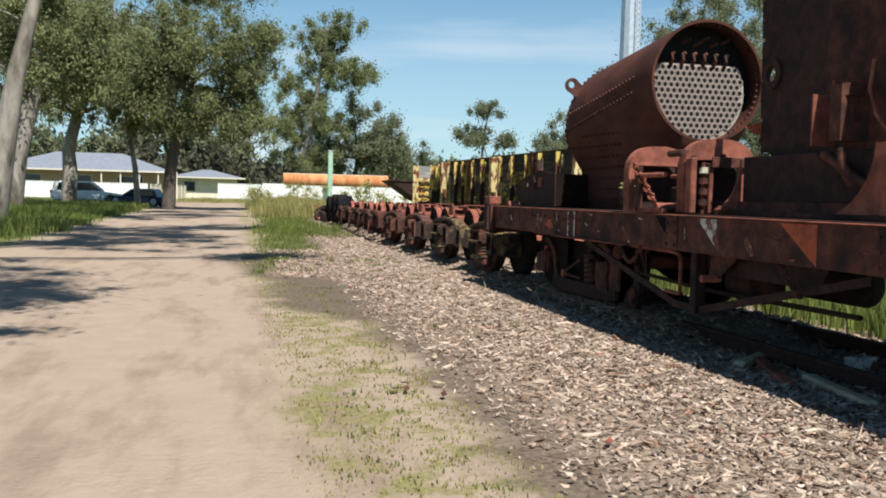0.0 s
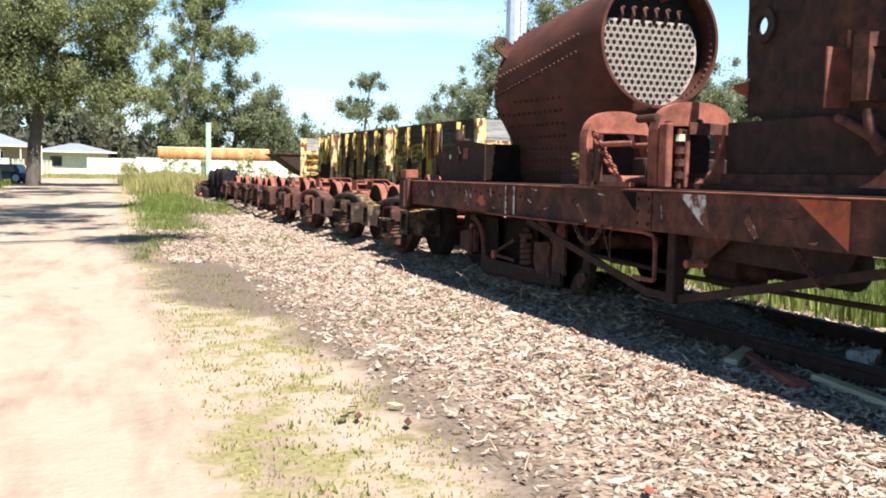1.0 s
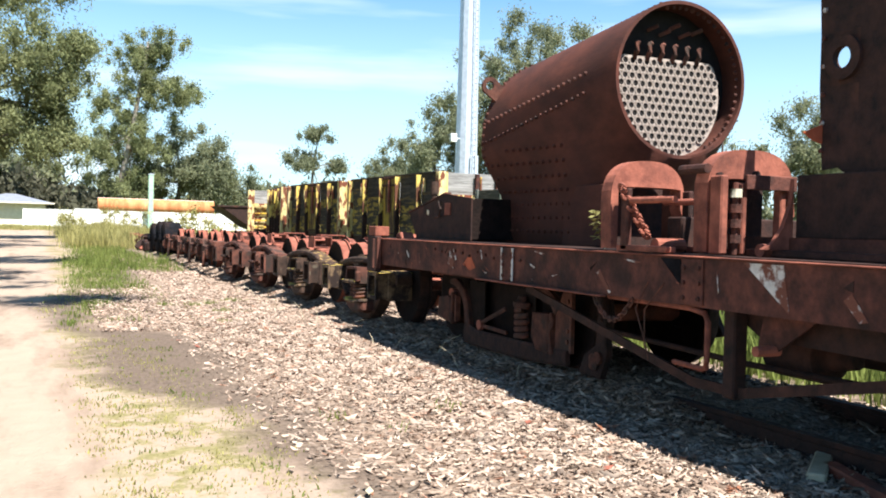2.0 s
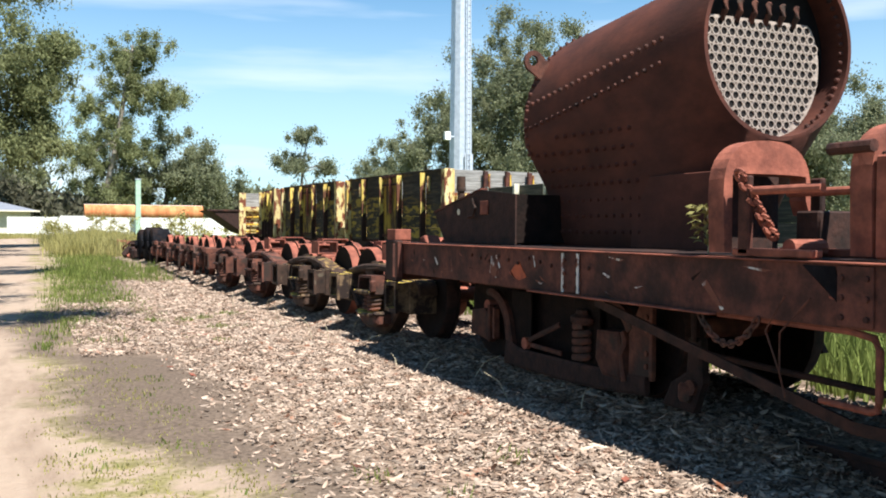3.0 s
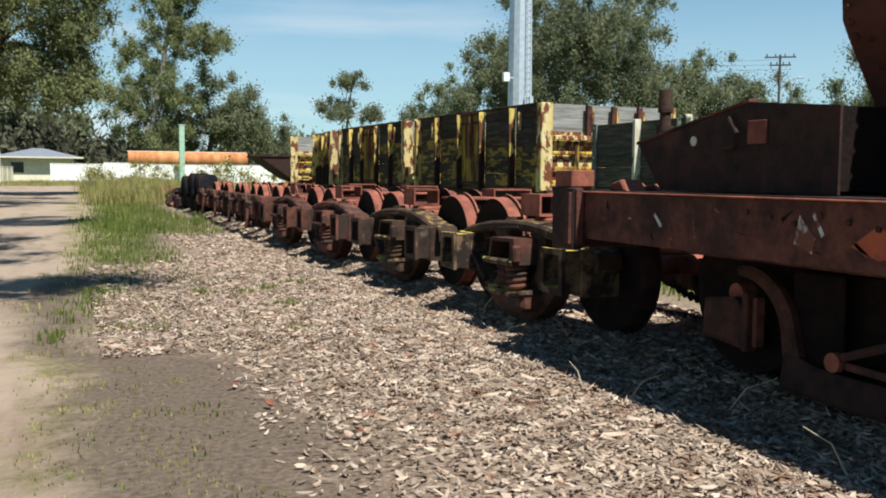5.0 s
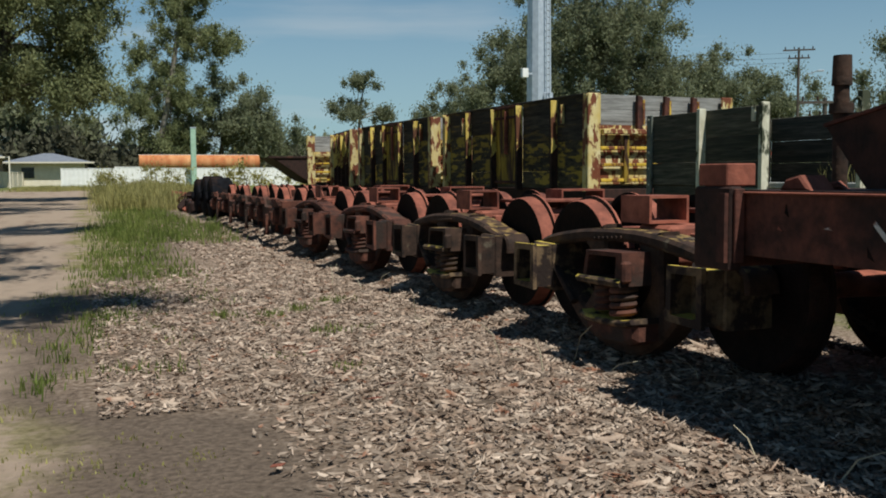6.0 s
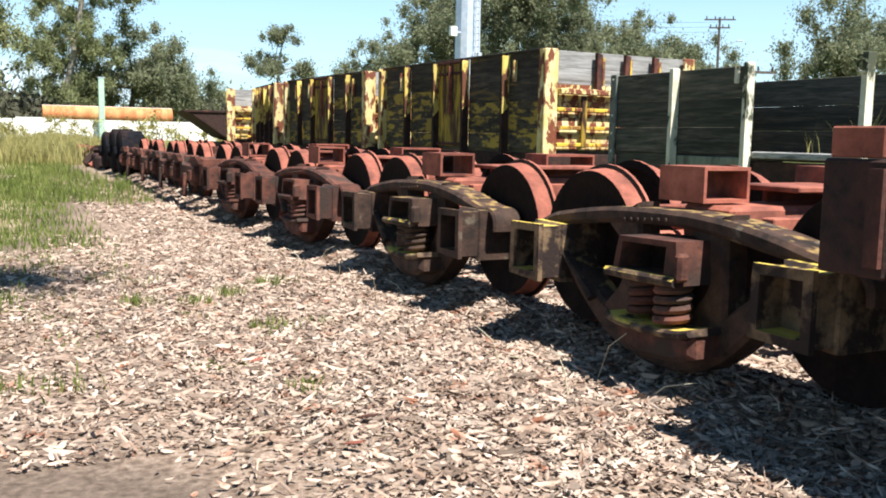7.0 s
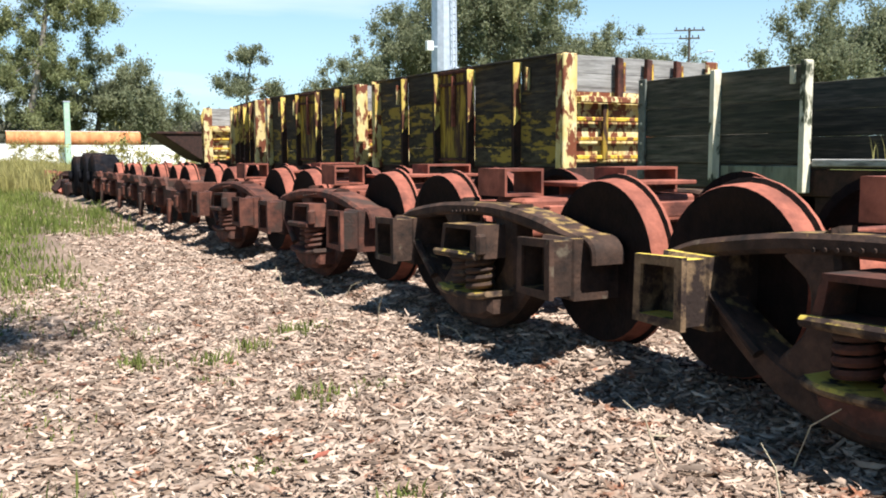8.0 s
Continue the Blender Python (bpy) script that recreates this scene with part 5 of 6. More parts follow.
# ---- open wagons behind ----
def open_wagon(corner, turn, length, width=3.0, z0=1.08, z1=2.66, end_style="steel", label="open goods wagon with flaking yellow stanchions and board sides", door=(0.42, 0.60)):
    """Boards between stanchions on the near side, a ribbed end, underframe and wheels. Local y runs along the wagon, x inwards."""
    t = thing("open_wagon", (*corner, 0), label, "wagon", "line of open wagons", turn)
    rows = 6
    h = (z1 - z0) / rows
    rnd = random.Random(int(corner[1] * 7))
    posts = [0.0] + [length * f for f in (0.20, *door, 0.80)] + [length]
    for a, b in zip(posts, posts[1:]):
        if abs(a - length * door[0]) < 0.01:
            count = 6
            step = (b - a - 0.10) / count
            for k in range(count):
                y = a + 0.05 + k * step
                part("door_plank", box(0.02, 0.08, y + 0.002, y + step - 0.002, z0 + 0.02, z1 + 0.02, 0.004), YELLOW_DOOR, t)
            for z in (z0 + 0.03, z1 - 0.26, z1 - 0.06):
                part("door_rail", box(-0.02, 0.018, a + 0.05, b - 0.05, z, z + 0.055, 0.006), RUST, t, "rusted door rail")
            part("door_bar", box(-0.05, 0.018, (a + b) / 2 - 0.02, (a + b) / 2 + 0.02, z0 + 0.62, z1 - 0.10, 0.006), RUST_RED, t)
            continue
        for r in range(rows):
            bm = box(0.05 + rnd.uniform(-0.006, 0.006), 0.095, a + 0.045, b - 0.045, z0 + r * h + 0.001, z0 + (r + 1) * h - 0.001, 0.004)
            part("board", bm, YELLOW_WORN if r < 4 and rnd.random() < 0.8 else WOOD_BROWN, t)
    for i, p in enumerate(posts):
        w = 0.06 if i in (0, len(posts) - 1) else 0.035
        y = min(max(p, w), length - w)
        post = [(-0.085, y - w), (0.05, y - w), (0.05, y + w), (-0.085, y + w)]
        # middle posts dark as in shade; yellow strips paint their sunlit faces
        part("stanchion", prism(post, "z", z0 - 0.10, z1 - (0.0 if i % 2 == 0 else 0.04), None, 0.006), RUST_DARK if 0 < i < len(posts) - 1 else YELLOW_END, t)
        if 0 < i < len(posts) - 1:
            low = z0 + rnd.uniform(0.35, 0.75)
            part("stanchion_face", prism([(-0.095, low), (0.03, low + 0.12), (0.03, z1 - 0.03), (-0.11, z1 - 0.03)], "y", y - w - 0.022, y - w + 0.002, None, 0.004), YELLOW_SUNLIT, t, "yellow strip painted as the stanchion's sunlit face")
            cap = rnd.choice((-0.26, 0.30))
            if not (length * door[0] - 0.05 < y + cap < length * door[1] + 0.05):
                part("short_strap", box(-0.03, 0.044, y + cap - 0.022, y + cap + 0.022, z1 - 0.50 + rnd.uniform(-0.04, 0.06), z1 - 0.12, 0.005), YELLOW_END, t, "short pale strap")
    part("top_rail", box(0.02, 0.10, 0, length, z1 - 0.002, z1 + 0.035, 0.006), WOOD_BROWN, t)
    part("floor", box(0.10, width - 0.1, 0.06, length - 0.06, z0 - 0.05, z0 + 0.02), WOOD_DARK, t)
    for r in range(rows):
        part("board", box(width - 0.10, width - 0.05, 0.05, length - 0.05, z0 + r * h + 0.0015, z0 + (r + 1) * h - 0.0015), WOOD_DARK, t)
    # ends
    for y, out in ((0.0, -1), (length, 1)):
        for r in range(rows):
            top = r >= 4
            bm = box(0.10, width - 0.10, y + out * (-0.10), y + out * (-0.05), z0 + r * h + 0.0015, z0 + (r + 1) * h - 0.0015, 0.004)
            part("end_board", bm, WOOD_GREY if top else YELLOW_END, t)
        for x in (0.05, width - 0.05):
            part("corner_post", box(x - 0.13, x + 0.13, y - 0.05 * (out < 0), y + 0.05 * (out > 0), z0 - 0.08, z1 + 0.01, 0.014), YELLOW_END, t, "rust-blistered pale yellow corner post")
        for x in (width * 0.33, width * 0.52, width * 0.73):
            lean = rnd.uniform(-0.02, 0.02)
            upper = [(x - 0.06, z1 - 0.60), (x + 0.05, z1 - 0.60), (x + 0.06 + lean, z1 - 0.03), (x - 0.05 + lean, z1 - 0.01)]
            part("end_stanchion", prism(upper, "y", min(y, y + out * 0.08), max(y, y + out * 0.08), None, 0.008), RUST, t, "rusted end stanchion")
            part("stanchion_flange", box(x + 0.075, x + 0.12, min(y, y + out * 0.05), max(y, y + out * 0.05), z1 - 0.52, z1 - 0.08, 0.006), YELLOW, t)
        part("end_ledge", box(0.19, width - 0.19, min(y, y + out * 0.12), max(y, y + out * 0.12), z1 - 0.69, z1 - 0.60, 0.012), YELLOW_END, t, "pale ledge across the wagon end")
        for x in (width * 0.24, width * 0.62):
            part("end_rib", box(x - 0.05, x + 0.05, min(y, y + out * 0.06), max(y, y + out * 0.06), z0 + 0.04, z1 - 0.70, 0.01), YELLOW_DOOR, t)
        for z in (z0 + 0.06, z0 + 0.33, z0 + 0.62):
            part("end_rib", box(0.19, width - 0.19, min(y, y + out * 0.045), max(y, y + out * 0.045), z, z + 0.06, 0.01), YELLOW, t)
        part("headstock", box(0.0, width, min(y - 0.06 * (out > 0), y + out * 0.10), max(y, y + out * 0.10) if out > 0 else y + 0.06, z0 - 0.32, z0 - 0.06, 0.01), RUST_DARK, t)
    part("sole_bar", box(0.08, 0.18, 0.07, length - 0.07, z0 - 0.30, z0 - 0.055, 0.01), RUST_DARK, t)
    part("sole_bar", box(width - 0.18, width - 0.08, 0.07, length - 0.07, z0 - 0.30, z0 - 0.055, 0.01), RUST_DARK, t)
    for y in (length * 0.22, length * 0.78):
        for x in (width / 2 - 0.6, width / 2 + 0.6):
            w = new("wheel", WHEEL_DATA)
            w.parent = t
            w.matrix_basis = pose(x, y, 0.61, 0, 0, 0 if x < width / 2 else 180)
        part("axle", rod((width / 2 - 0.8, y, 0.61), (width / 2 + 0.8, y, 0.61), 0.07), RUST_DARK, t)
        part("axle_guard", prism([(y - 0.35, 0.80), (y + 0.35, 0.80), (y + 0.15, 0.45), (y - 0.15, 0.45)], "x", 0.14, 0.2), RUST_DARK, t)
    return t


open_wagon((9.08, 22.98), 3.3, 6.0)
open_wagon((8.70, 29.75), 3.3, 5.2, label="yellow-painted open wagon with dark weathered boards", door=(0.40, 0.62))
open_wagon((8.36, 35.75), -5.0, 3.6, label="smaller open wagon with rusted yellow stanchions")
open_wagon((8.12, 40.35), -13.0, 5.5, z1=2.66, label="bright yellow wagon end with rust stains")


def dark_wagon():
    """A low-sided timber wagon whose near side is partly missing, with grass growing on its floor."""
    t = thing("timber_wagon", (9.42, 15.2, 0), "dark green-grey timber wagon with a missing side panel", "wagon", "line of open wagons")
    z0, z1, length, width = 1.10, 2.19, 6.5, 2.5
    for r, (lo, hi) in enumerate(((0.0, 0.34), (0.345, 0.70), (0.705, 1.09))):
        part("board", box(0.04, 0.10, 3.78, 5.10, z0 + lo, z0 + hi, 0.006), WOOD_DARK, t)
        part("board", box(0.04, 0.10, 5.14, 6.46, z0 + lo, z0 + hi, 0.006), WOOD_DARK, t)
        part("far_board", box(width - 0.1, width - 0.04, 0.04, 6.46, z0 + lo, z0 + hi, 0.006), WOOD_DARK, t)
        part("end_board", box(0.12, width - 0.12, length - 0.07, length - 0.01, z0 + lo, z0 + hi, 0.006), WOOD_DARK, t)
    part("lower_board", box(0.06, 0.10, 3.78, 6.46, z0 - 0.30, z0 - 0.01, 0.006), WOOD_DARK, t)
    for y in (2.06, 3.76, 5.12):
        part("stanchion", prism([(-0.08, y - 0.035), (0.035, y - 0.035), (0.035, y + 0.035), (-0.08, y + 0.035)], "z", z0 - 0.32, z1 + 0.03, None, 0.008), POST_PALE, t, "stanchion with flaking pale paint")
    part("hook_strap", box(-0.10, -0.07, 3.86, 3.93, z1 - 0.22, z1 - 0.02, 0.006), POST_PALE, t)
    part("ring", pipe([(-0.11, 2.06 + 0.07 * math.cos(k * 0.7), z1 - 0.12 + 0.07 * math.sin(k * 0.7)) for k in range(10)], 0.014, 6), POST_PALE, t)
    strip = part("corner_strip", box(0.0, 0.035, 6.44, 6.58, z0 - 0.36, z1 + 0.02, 0.006), STRIP_GREY, t, "riveted grey-green corner strip")
    for k in range(6):
        part("rivet", lathe([(0.0, 0.02), (0.008, 0.017), (0.014, 0.0)], (0.0, 6.51, z0 - 0.26 + k * 0.26), (-0.02, 6.51, z0 - 0.26 + k * 0.26), 8), POST_PALE, strip)
    part("lower_panel", box(0.02, 0.055, 3.84, 5.05, z0 - 0.33, z0 - 0.03, 0.006), PANEL_PALE, t, "pale grey-green lower panel")
    part("edge_board", box(0.02, 0.12, 0.1, 3.70, z0 - 0.03, z0 + 0.05, 0.01), WOOD_GREY, t)
    part("floor", box(0.12, width - 0.12, 0.1, 6.4, z0 - 0.06, z0), WOOD_DARK, t)
    part("sole_bar", box(0.07, 0.16, 0.05, 6.45, z0 - 0.36, z0 - 0.065, 0.01), RUST_DARK, t)
    part("lower_side", box(0.10, 0.14, 0.1, 3.7, z0 - 0.62, z0 - 0.37), RUST_DARK, t)
    for y in (1.3, 5.2):
        for x in (width / 2 - 0.6, width / 2 + 0.6):
            w = new("wheel", WHEEL_DATA)
            w.parent = t
            w.matrix_basis = pose(x, y, 0.61, 0, 0, 0 if x < width / 2 else 180)
    return t


dark_wagon()


def boat_hopper():
    t = thing("hopper_wagon", (8.4, 49.3, 0), "black hopper body with sloping ends beyond the wagons", "wagon")
    part("body", prism([(0, 2.16), (9, 2.16), (9, 0.9), (2.3, 0.9), (1.6, 1.1), (0.3, 1.98)], "y", 0, 2.6, None, 0.03), RUST_DARK, t)
    part("rim", box(-0.05, 9.05, -0.06, -0.01, 2.10, 2.19, 0.01), RUST_DARK, t)
    part("underframe", box(1.5, 9, 0.2, 2.4, 0.5, 0.9, 0.03), RUST_DARK, t)


boat_hopper()

# loose blocks and bits under the flat wagon
block = part("concrete_block", box(-0.12, 0.12, -0.08, 0.08, 0, 0.12, 0.012), WHITE_PAINT_GLINT)
block.matrix_basis = pose(4.95, 5.95, 0, 0, 0, 25)
tagged(block, "pale concrete block lying under the wagon", "block")
for k, (x, y, turn, n) in enumerate(((4.15, 5.9, 70, 0.5), (4.3, 6.4, 40, 0.35), (4.2, 5.2, 80, 0.45))):
    ob = part("timber_offcut", box(-n, n, -0.05, 0.05, 0, 0.06, 0.01), STALK if k else RUST_RED)
    ob.matrix_basis = pose(x, y, 0.0, 0, 0, turn)
    tagged(ob, "weathered timber offcut on the litter", "timber", "offcuts")


# ---- fence, houses, tank, poles, cars ----
def fence_run(x0, x1, y0, y1, height, mat, label, step=2.35):
    t = thing("sheet_fence", (0, 0, 0), label, "fence", "white fences")
    count = max(1, round(math.hypot(x1 - x0, y1 - y0) / step))
    for k in range(count):
        ax, ay = x0 + (x1 - x0) * k / count, y0 + (y1 - y0) * k / count
        bx, by = x0 + (x1 - x0) * (k + 1) / count, y0 + (y1 - y0) * (k + 1) / count
        d = Vector((bx - ax, by - ay, 0))
        zb = float(rise((ax + bx) / 2, (ay + by) / 2)) - 0.05
        n, size = 12, d.length
        pts = []
        for i in range(n + 1):
            pts.append((size * i / n, 0.02 * (i % 2)))
        for i in range(n, -1, -1):
            pts.append((size * i / n, 0.02 * (i % 2) + 0.006))
        m = Matrix.Translation((ax, ay, 0)) @ d.to_track_quat("X", "Z").to_matrix().to_4x4()
        panel = part("panel", prism(pts, "z", zb + 0.02, zb + height), mat, t)
        panel.matrix_basis = m
        fp = part("post", box(-0.035, 0.035, -0.04, 0.05, zb, zb + height + 0.03), mat, t)
        fp.matrix_basis = m
        rail_ob = part("rail", box(0.035, size - 0.035, -0.012, 0.04, zb + height - 0.05, zb + height + 0.01), mat, t)
        rail_ob.matrix_basis = m
    return t


fence_run(-1.2, 22.0, 100, 100, 1.75, WHITE_METAL, "long white sheet-metal boundary fence")
fence_run(-24.0, -7.6, 92, 92, 1.55, WHITE_METAL, "white sheet-metal fence in front of a brick house")
fence_run(-7.4, -4.2, 93, 118, 1.5, CREAM, "cream metal fence along a driveway")


def house(at, length, depth, wall_h, roof_h, wall, roof, label, turn=0.0, openings=()):
    t = thing("house", (*at, 0), label, "house", "", turn)
    zb = float(rise(at[0], at[1])) - 0.05
    part("wall", box(0, length, 0, 0.15, zb, zb + wall_h), wall, t)
    part("wall", box(0, length, depth - 0.15, depth, zb, zb + wall_h), wall, t)
    part("wall", box(0, 0.15, 0.15, depth - 0.15, zb, zb + wall_h), wall, t)
    part("wall", box(length - 0.15, length, 0.15, depth - 0.15, zb, zb + wall_h), wall, t)
    e, z, r = 0.9, zb + wall_h, depth / 2
    bm = bmesh.new()
    c = [bm.verts.new(p) for p in ((-e, -e, z), (length + e, -e, z), (length + e, depth + e, z), (-e, depth + e, z), (r, r, z + roof_h), (length - r, r, z + roof_h))]
    for f in ((0, 1, 5, 4), (1, 2, 5), (2, 3, 4, 5), (3, 0, 4), (3, 2, 1, 0)):
        bm.faces.new([c[i] for i in f])
    part("roof", bm, roof, t)
    part("gutter", box(-e - 0.06, length + e + 0.06, -e - 0.1, -e - 0.005, z - 0.10, z + 0.05), CREAM, t)
    for x, w, lo, hi in openings:
        win = part("window", box(x, x + w, -0.03, -0.004, zb + lo, zb + hi), GLASS_DARK, t)
        part("frame", ring_plate([(x - 0.05, zb + lo - 0.05), (x + w + 0.05, zb + lo - 0.05), (x + w + 0.05, zb + hi + 0.05), (x - 0.05, zb + hi + 0.05)], [(x, zb + lo), (x + w, zb + lo), (x + w, zb + hi), (x, zb + hi)], "y", -0.05, -0.003), CREAM, win)
    return t


brick_house = house((-22.0, 98), 15.5, 9.0, 2.75, 1.9, BRICK, ROOF, "tan brick house with a grey hipped roof behind a fence", 0, ((2.0, 1.8, 0.9, 2.2), (7.0, 1.5, 0.9, 2.2), (11.0, 2.4, 0.2, 2.2)))
for k in range(5):
    part("verandah_post", box(9.5 + 1.8 * k, 9.62 + 1.8 * k, -0.85, -0.73, 0.4, 3.25), CREAM, brick_house)
house((-6.2, 112), 7.0, 6.0, 2.5, 1.0, CREAM, ROOF, "pale shed with a white metal roof", 0, ((1.0, 1.2, 0.9, 2.0),))
house((52.0, 74.0), 10.0, 8.0, 2.6, 2.6, CREAM, ROOF_RED, "house with a red tiled roof beyond the yard", 30, ((1.0, 1.4, 0.9, 2.1), (5.0, 2.0, 0.9, 2.1)))


def tank():
    t = thing("long_tank", (6.3, 116, 0), "long rust-streaked orange steel tank behind the fence", "tank")
    part("shell", lathe([(0, 0.1), (0.05, 0.85), (13.1, 0.85), (13.15, 0.1)], (0, 0, 3.0), (13.2, 0, 3.0), 28), TANK_ORANGE, t, smooth=True)
    part("top_strip", box(0, 13.1, -0.16, 0.16, 3.84, 3.88), WHITE_METAL, t)
    for x in (1.5, 6.5, 11.5):
        part("cradle", box(x - 0.2, x + 0.2, -0.8, 0.8, 0.4, 2.5, 0.02), RUST, t)


tank()


def monopole():
    """A tall tapering steel pole with a ladder and a small cabinet."""
    t = thing("steel_monopole", (27.1, 60.5, 0), "tall grey galvanised steel pole with a climbing ladder", "pole")
    part("shaft", lathe([(0, 0.85), (0.1, 0.85), (0.1, 0.80), (9, 0.73), (26, 0.58)], (0, 0, 0.2), (0, 0, 27), 12), STEEL_GREY, t)
    lad = part("ladder_rail", box(0.22, 0.27, -0.98, -0.93, 2.5, 26), STEEL_GREY, t)
    part("ladder_rail", box(0.02, 0.07, -0.98, -0.93, 2.5, 26), STEEL_GREY, t)
    for k in range(60):
        part("rung", rod((0.05, -0.955, 2.8 + 0.38 * k), (0.24, -0.955, 2.8 + 0.38 * k), 0.018, 6), RUST_DARK, t)
    part("door", box(-0.1, 0.5, -0.90, -0.84, 4.6, 6.3, 0.02), STEEL_GREY, t)
    part("cabinet", box(-1.35, -0.95, -0.5, -0.2, 7.2, 7.75, 0.02), WHITE_METAL, t, "small white equipment box")
    part("cabinet_arm", box(-0.95, -0.6, -0.38, -0.32, 7.4, 7.5), STEEL_GREY, t)


monopole()


def green_post():
    t = thing("boundary_post", (10.35, 98.6, 0), "tall pale green square post by the fence", "post")
    part("shaft", box(-0.24, 0.24, -0.24, 0.24, 0.4, 5.9, 0.02), material("pale_green_paint", (0.28, 0.42, 0.30), (0.40, 0.54, 0.42), 3), t)
    part("cap", box(-0.28, 0.28, -0.28, 0.28, 5.905, 6.0, 0.02), STEEL_GREY, t)


green_post()


def power_pole(x, y, h, turn):
    t = thing("power_pole", (x, y, 0), "timber power pole with cross-arms and a street light", "power pole", "", turn)
    part("shaft", rod((0, 0, 0), (0, 0, h), 0.22, 10, None, 0.14), BARK_DARK, t)
    for z, w in ((h - 0.4, 1.9), (h - 1.4, 1.3)):
        part("cross_arm", box(-w, w, -0.2, -0.06, z, z + 0.18), BARK_DARK, t)
        for k in (-0.85, -0.3, 0.3, 0.85):
            part("insulator", rod((k * w, -0.13, z + 0.18), (k * w, -0.13, z + 0.5), 0.07, 8), CAST, t)
    part("lamp_arm", pipe([(0, 0, h - 4.5), (0.9, -0.3, h - 3.4), (2.2, -0.6, h - 3.0)], 0.06, 6), STEEL_GREY, t)
    part("lamp_head", box(2.1, 2.9, -0.8, -0.45, h - 3.1, h - 2.9, 0.03), STEEL_GREY, t)


power_pole(84.6, 102.5, 17.0, -35)
power_pole(49.0, 60.0, 6.5, -20)
for k in range(3):
    wire = part("power_line", pipe([Vector((84.6, 102.5, 15.2 + 0.6 * k)).lerp(Vector((52, 108, 14.8 + 0.6 * k)), i / 14) - Vector((0, 0, 2.0 * (i / 14) * (1 - i / 14))) for i in range(15)], 0.014, 4), BLACK)
    tagged(wire, "thin overhead power line", "power line", "overhead lines")


def car(at, turn, length, height, paint, label, wagon=True):
    """A parked car: lofted body, glasshouse, wheels and lamps. Local x is forward."""
    z = float(rise(*at))
    t = thing("car", (*at, z), label, "car", "parked cars", turn)
    h, l = height, length
    low = [(-l / 2, 0.35), (-l / 2 - 0.03, 0.62), (-l / 2 + 0.04, 0.55 * h), (l * 0.24, 0.56 * h), (l / 2 - 0.15, 0.47 * h), (l / 2, 0.40 * h), (l / 2, 0.32), (l / 2 - 0.3, 0.24), (-l / 2 + 0.3, 0.24)]
    part("body", prism(low, "y", -0.88, 0.88, None, 0.05), paint, t)
    back = -l / 2 + (0.06 if wagon else 0.65)
    top = [(back, 0.55 * h), (back + 0.22, 0.97 * h), (back + 0.5, h), (l * 0.05, h), (l * 0.24, 0.56 * h)]
    part("roof", prism(top, "y", -0.74, 0.74, None, 0.05), paint, t)
    for y in (-0.752, 0.742):
        glass = [(back + 0.25, 0.60 * h), (back + 0.38, 0.92 * h), (l * 0.03, 0.94 * h), (l * 0.18, 0.60 * h)]
        part("side_window", prism(glass, "y", y, y + 0.01), GLASS_DARK, t)
    part("windscreen", prism([(l * 0.07, 0.96 * h), (l * 0.225, 0.62 * h), (l * 0.235, 0.62 * h), (l * 0.085, 0.96 * h)], "y", -0.64, 0.64), GLASS_DARK, t)
    part("rear_window", prism([(back + 0.04, 0.64 * h), (back + 0.16, 0.9 * h), (back + 0.145, 0.9 * h), (back + 0.02, 0.64 * h)], "y", -0.62, 0.62), GLASS_DARK, t)
    for x in (-l * 0.30, l * 0.31):
        for y in (-0.90, 0.68):
            tyre = part("wheel", rod((x, y, 0.33), (x, y + 0.22, 0.33), 0.33, 18), RUBBER, t)
            part("rim", rod((x, y - 0.006, 0.33), (x, y + 0.226, 0.33), 0.2, 14), STEEL_GREY, tyre)
    for y in (-0.80, 0.62):
        part("headlight", box(l / 2 - 0.12, l / 2 + 0.01, y, y + 0.2, 0.36 * h, 0.43 * h, 0.01), STEEL_GREY, t)
        part("tail_light", box(-l / 2 - 0.04, -l / 2 + 0.05, y, y + 0.18, 0.45 * h, 0.6 * h, 0.01), PAINT_ORANGE, t)


car((-9.3, 66.0), 12, 4.5, 1.52, CAR_WHITE, "white station wagon parked on the grass under trees")
car((-5.6, 62.5), 165, 4.0, 1.15, CAR_BLUE, "low dark blue car parked beside a tree", False)
car((31.5, 47.0), 20, 4.6, 1.7, CAR_WHITE, "white utility vehicle parked beyond the wagons")


# ---- trees ----
def leaf_cloud(rng, centres, radii, counts, size, droop=0.5):
    """Small folded leaves scattered round clump centres, hanging a little."""
    total = int(sum(counts))
    c = np.repeat(centres, counts, axis=0)
    r = np.repeat(radii, counts)[:, None]
    d = rng.normal(size=(total, 3))
    d /= np.linalg.norm(d, axis=1)[:, None]
    p = c + d * r * np.abs(rng.normal(0, 0.75, (total, 1))) * np.array([1, 1, 0.85])
    p[:, 2] -= droop * r[:, 0] * rng.uniform(0, 1, total) ** 2
    u = rng.normal(size=(total, 3)) + np.array([0, 0, -0.9])
    u /= np.linalg.norm(u, axis=1)[:, None]
    v = np.cross(u, rng.normal(size=(total, 3)))
    v /= np.linalg.norm(v, axis=1)[:, None]
    s = size * rng.uniform(0.6, 1.4, (total, 1))
    a, b = p - u * s, p + u * s
    e, f = p + v * s * 0.42 + u * s * 0.1, p - v * s * 0.42 + u * s * 0.1
    verts = np.stack([a, e, b, f], 1).reshape(-1, 3)
    faces = np.arange(total * 4).reshape(-1, 4)
    return verts, faces


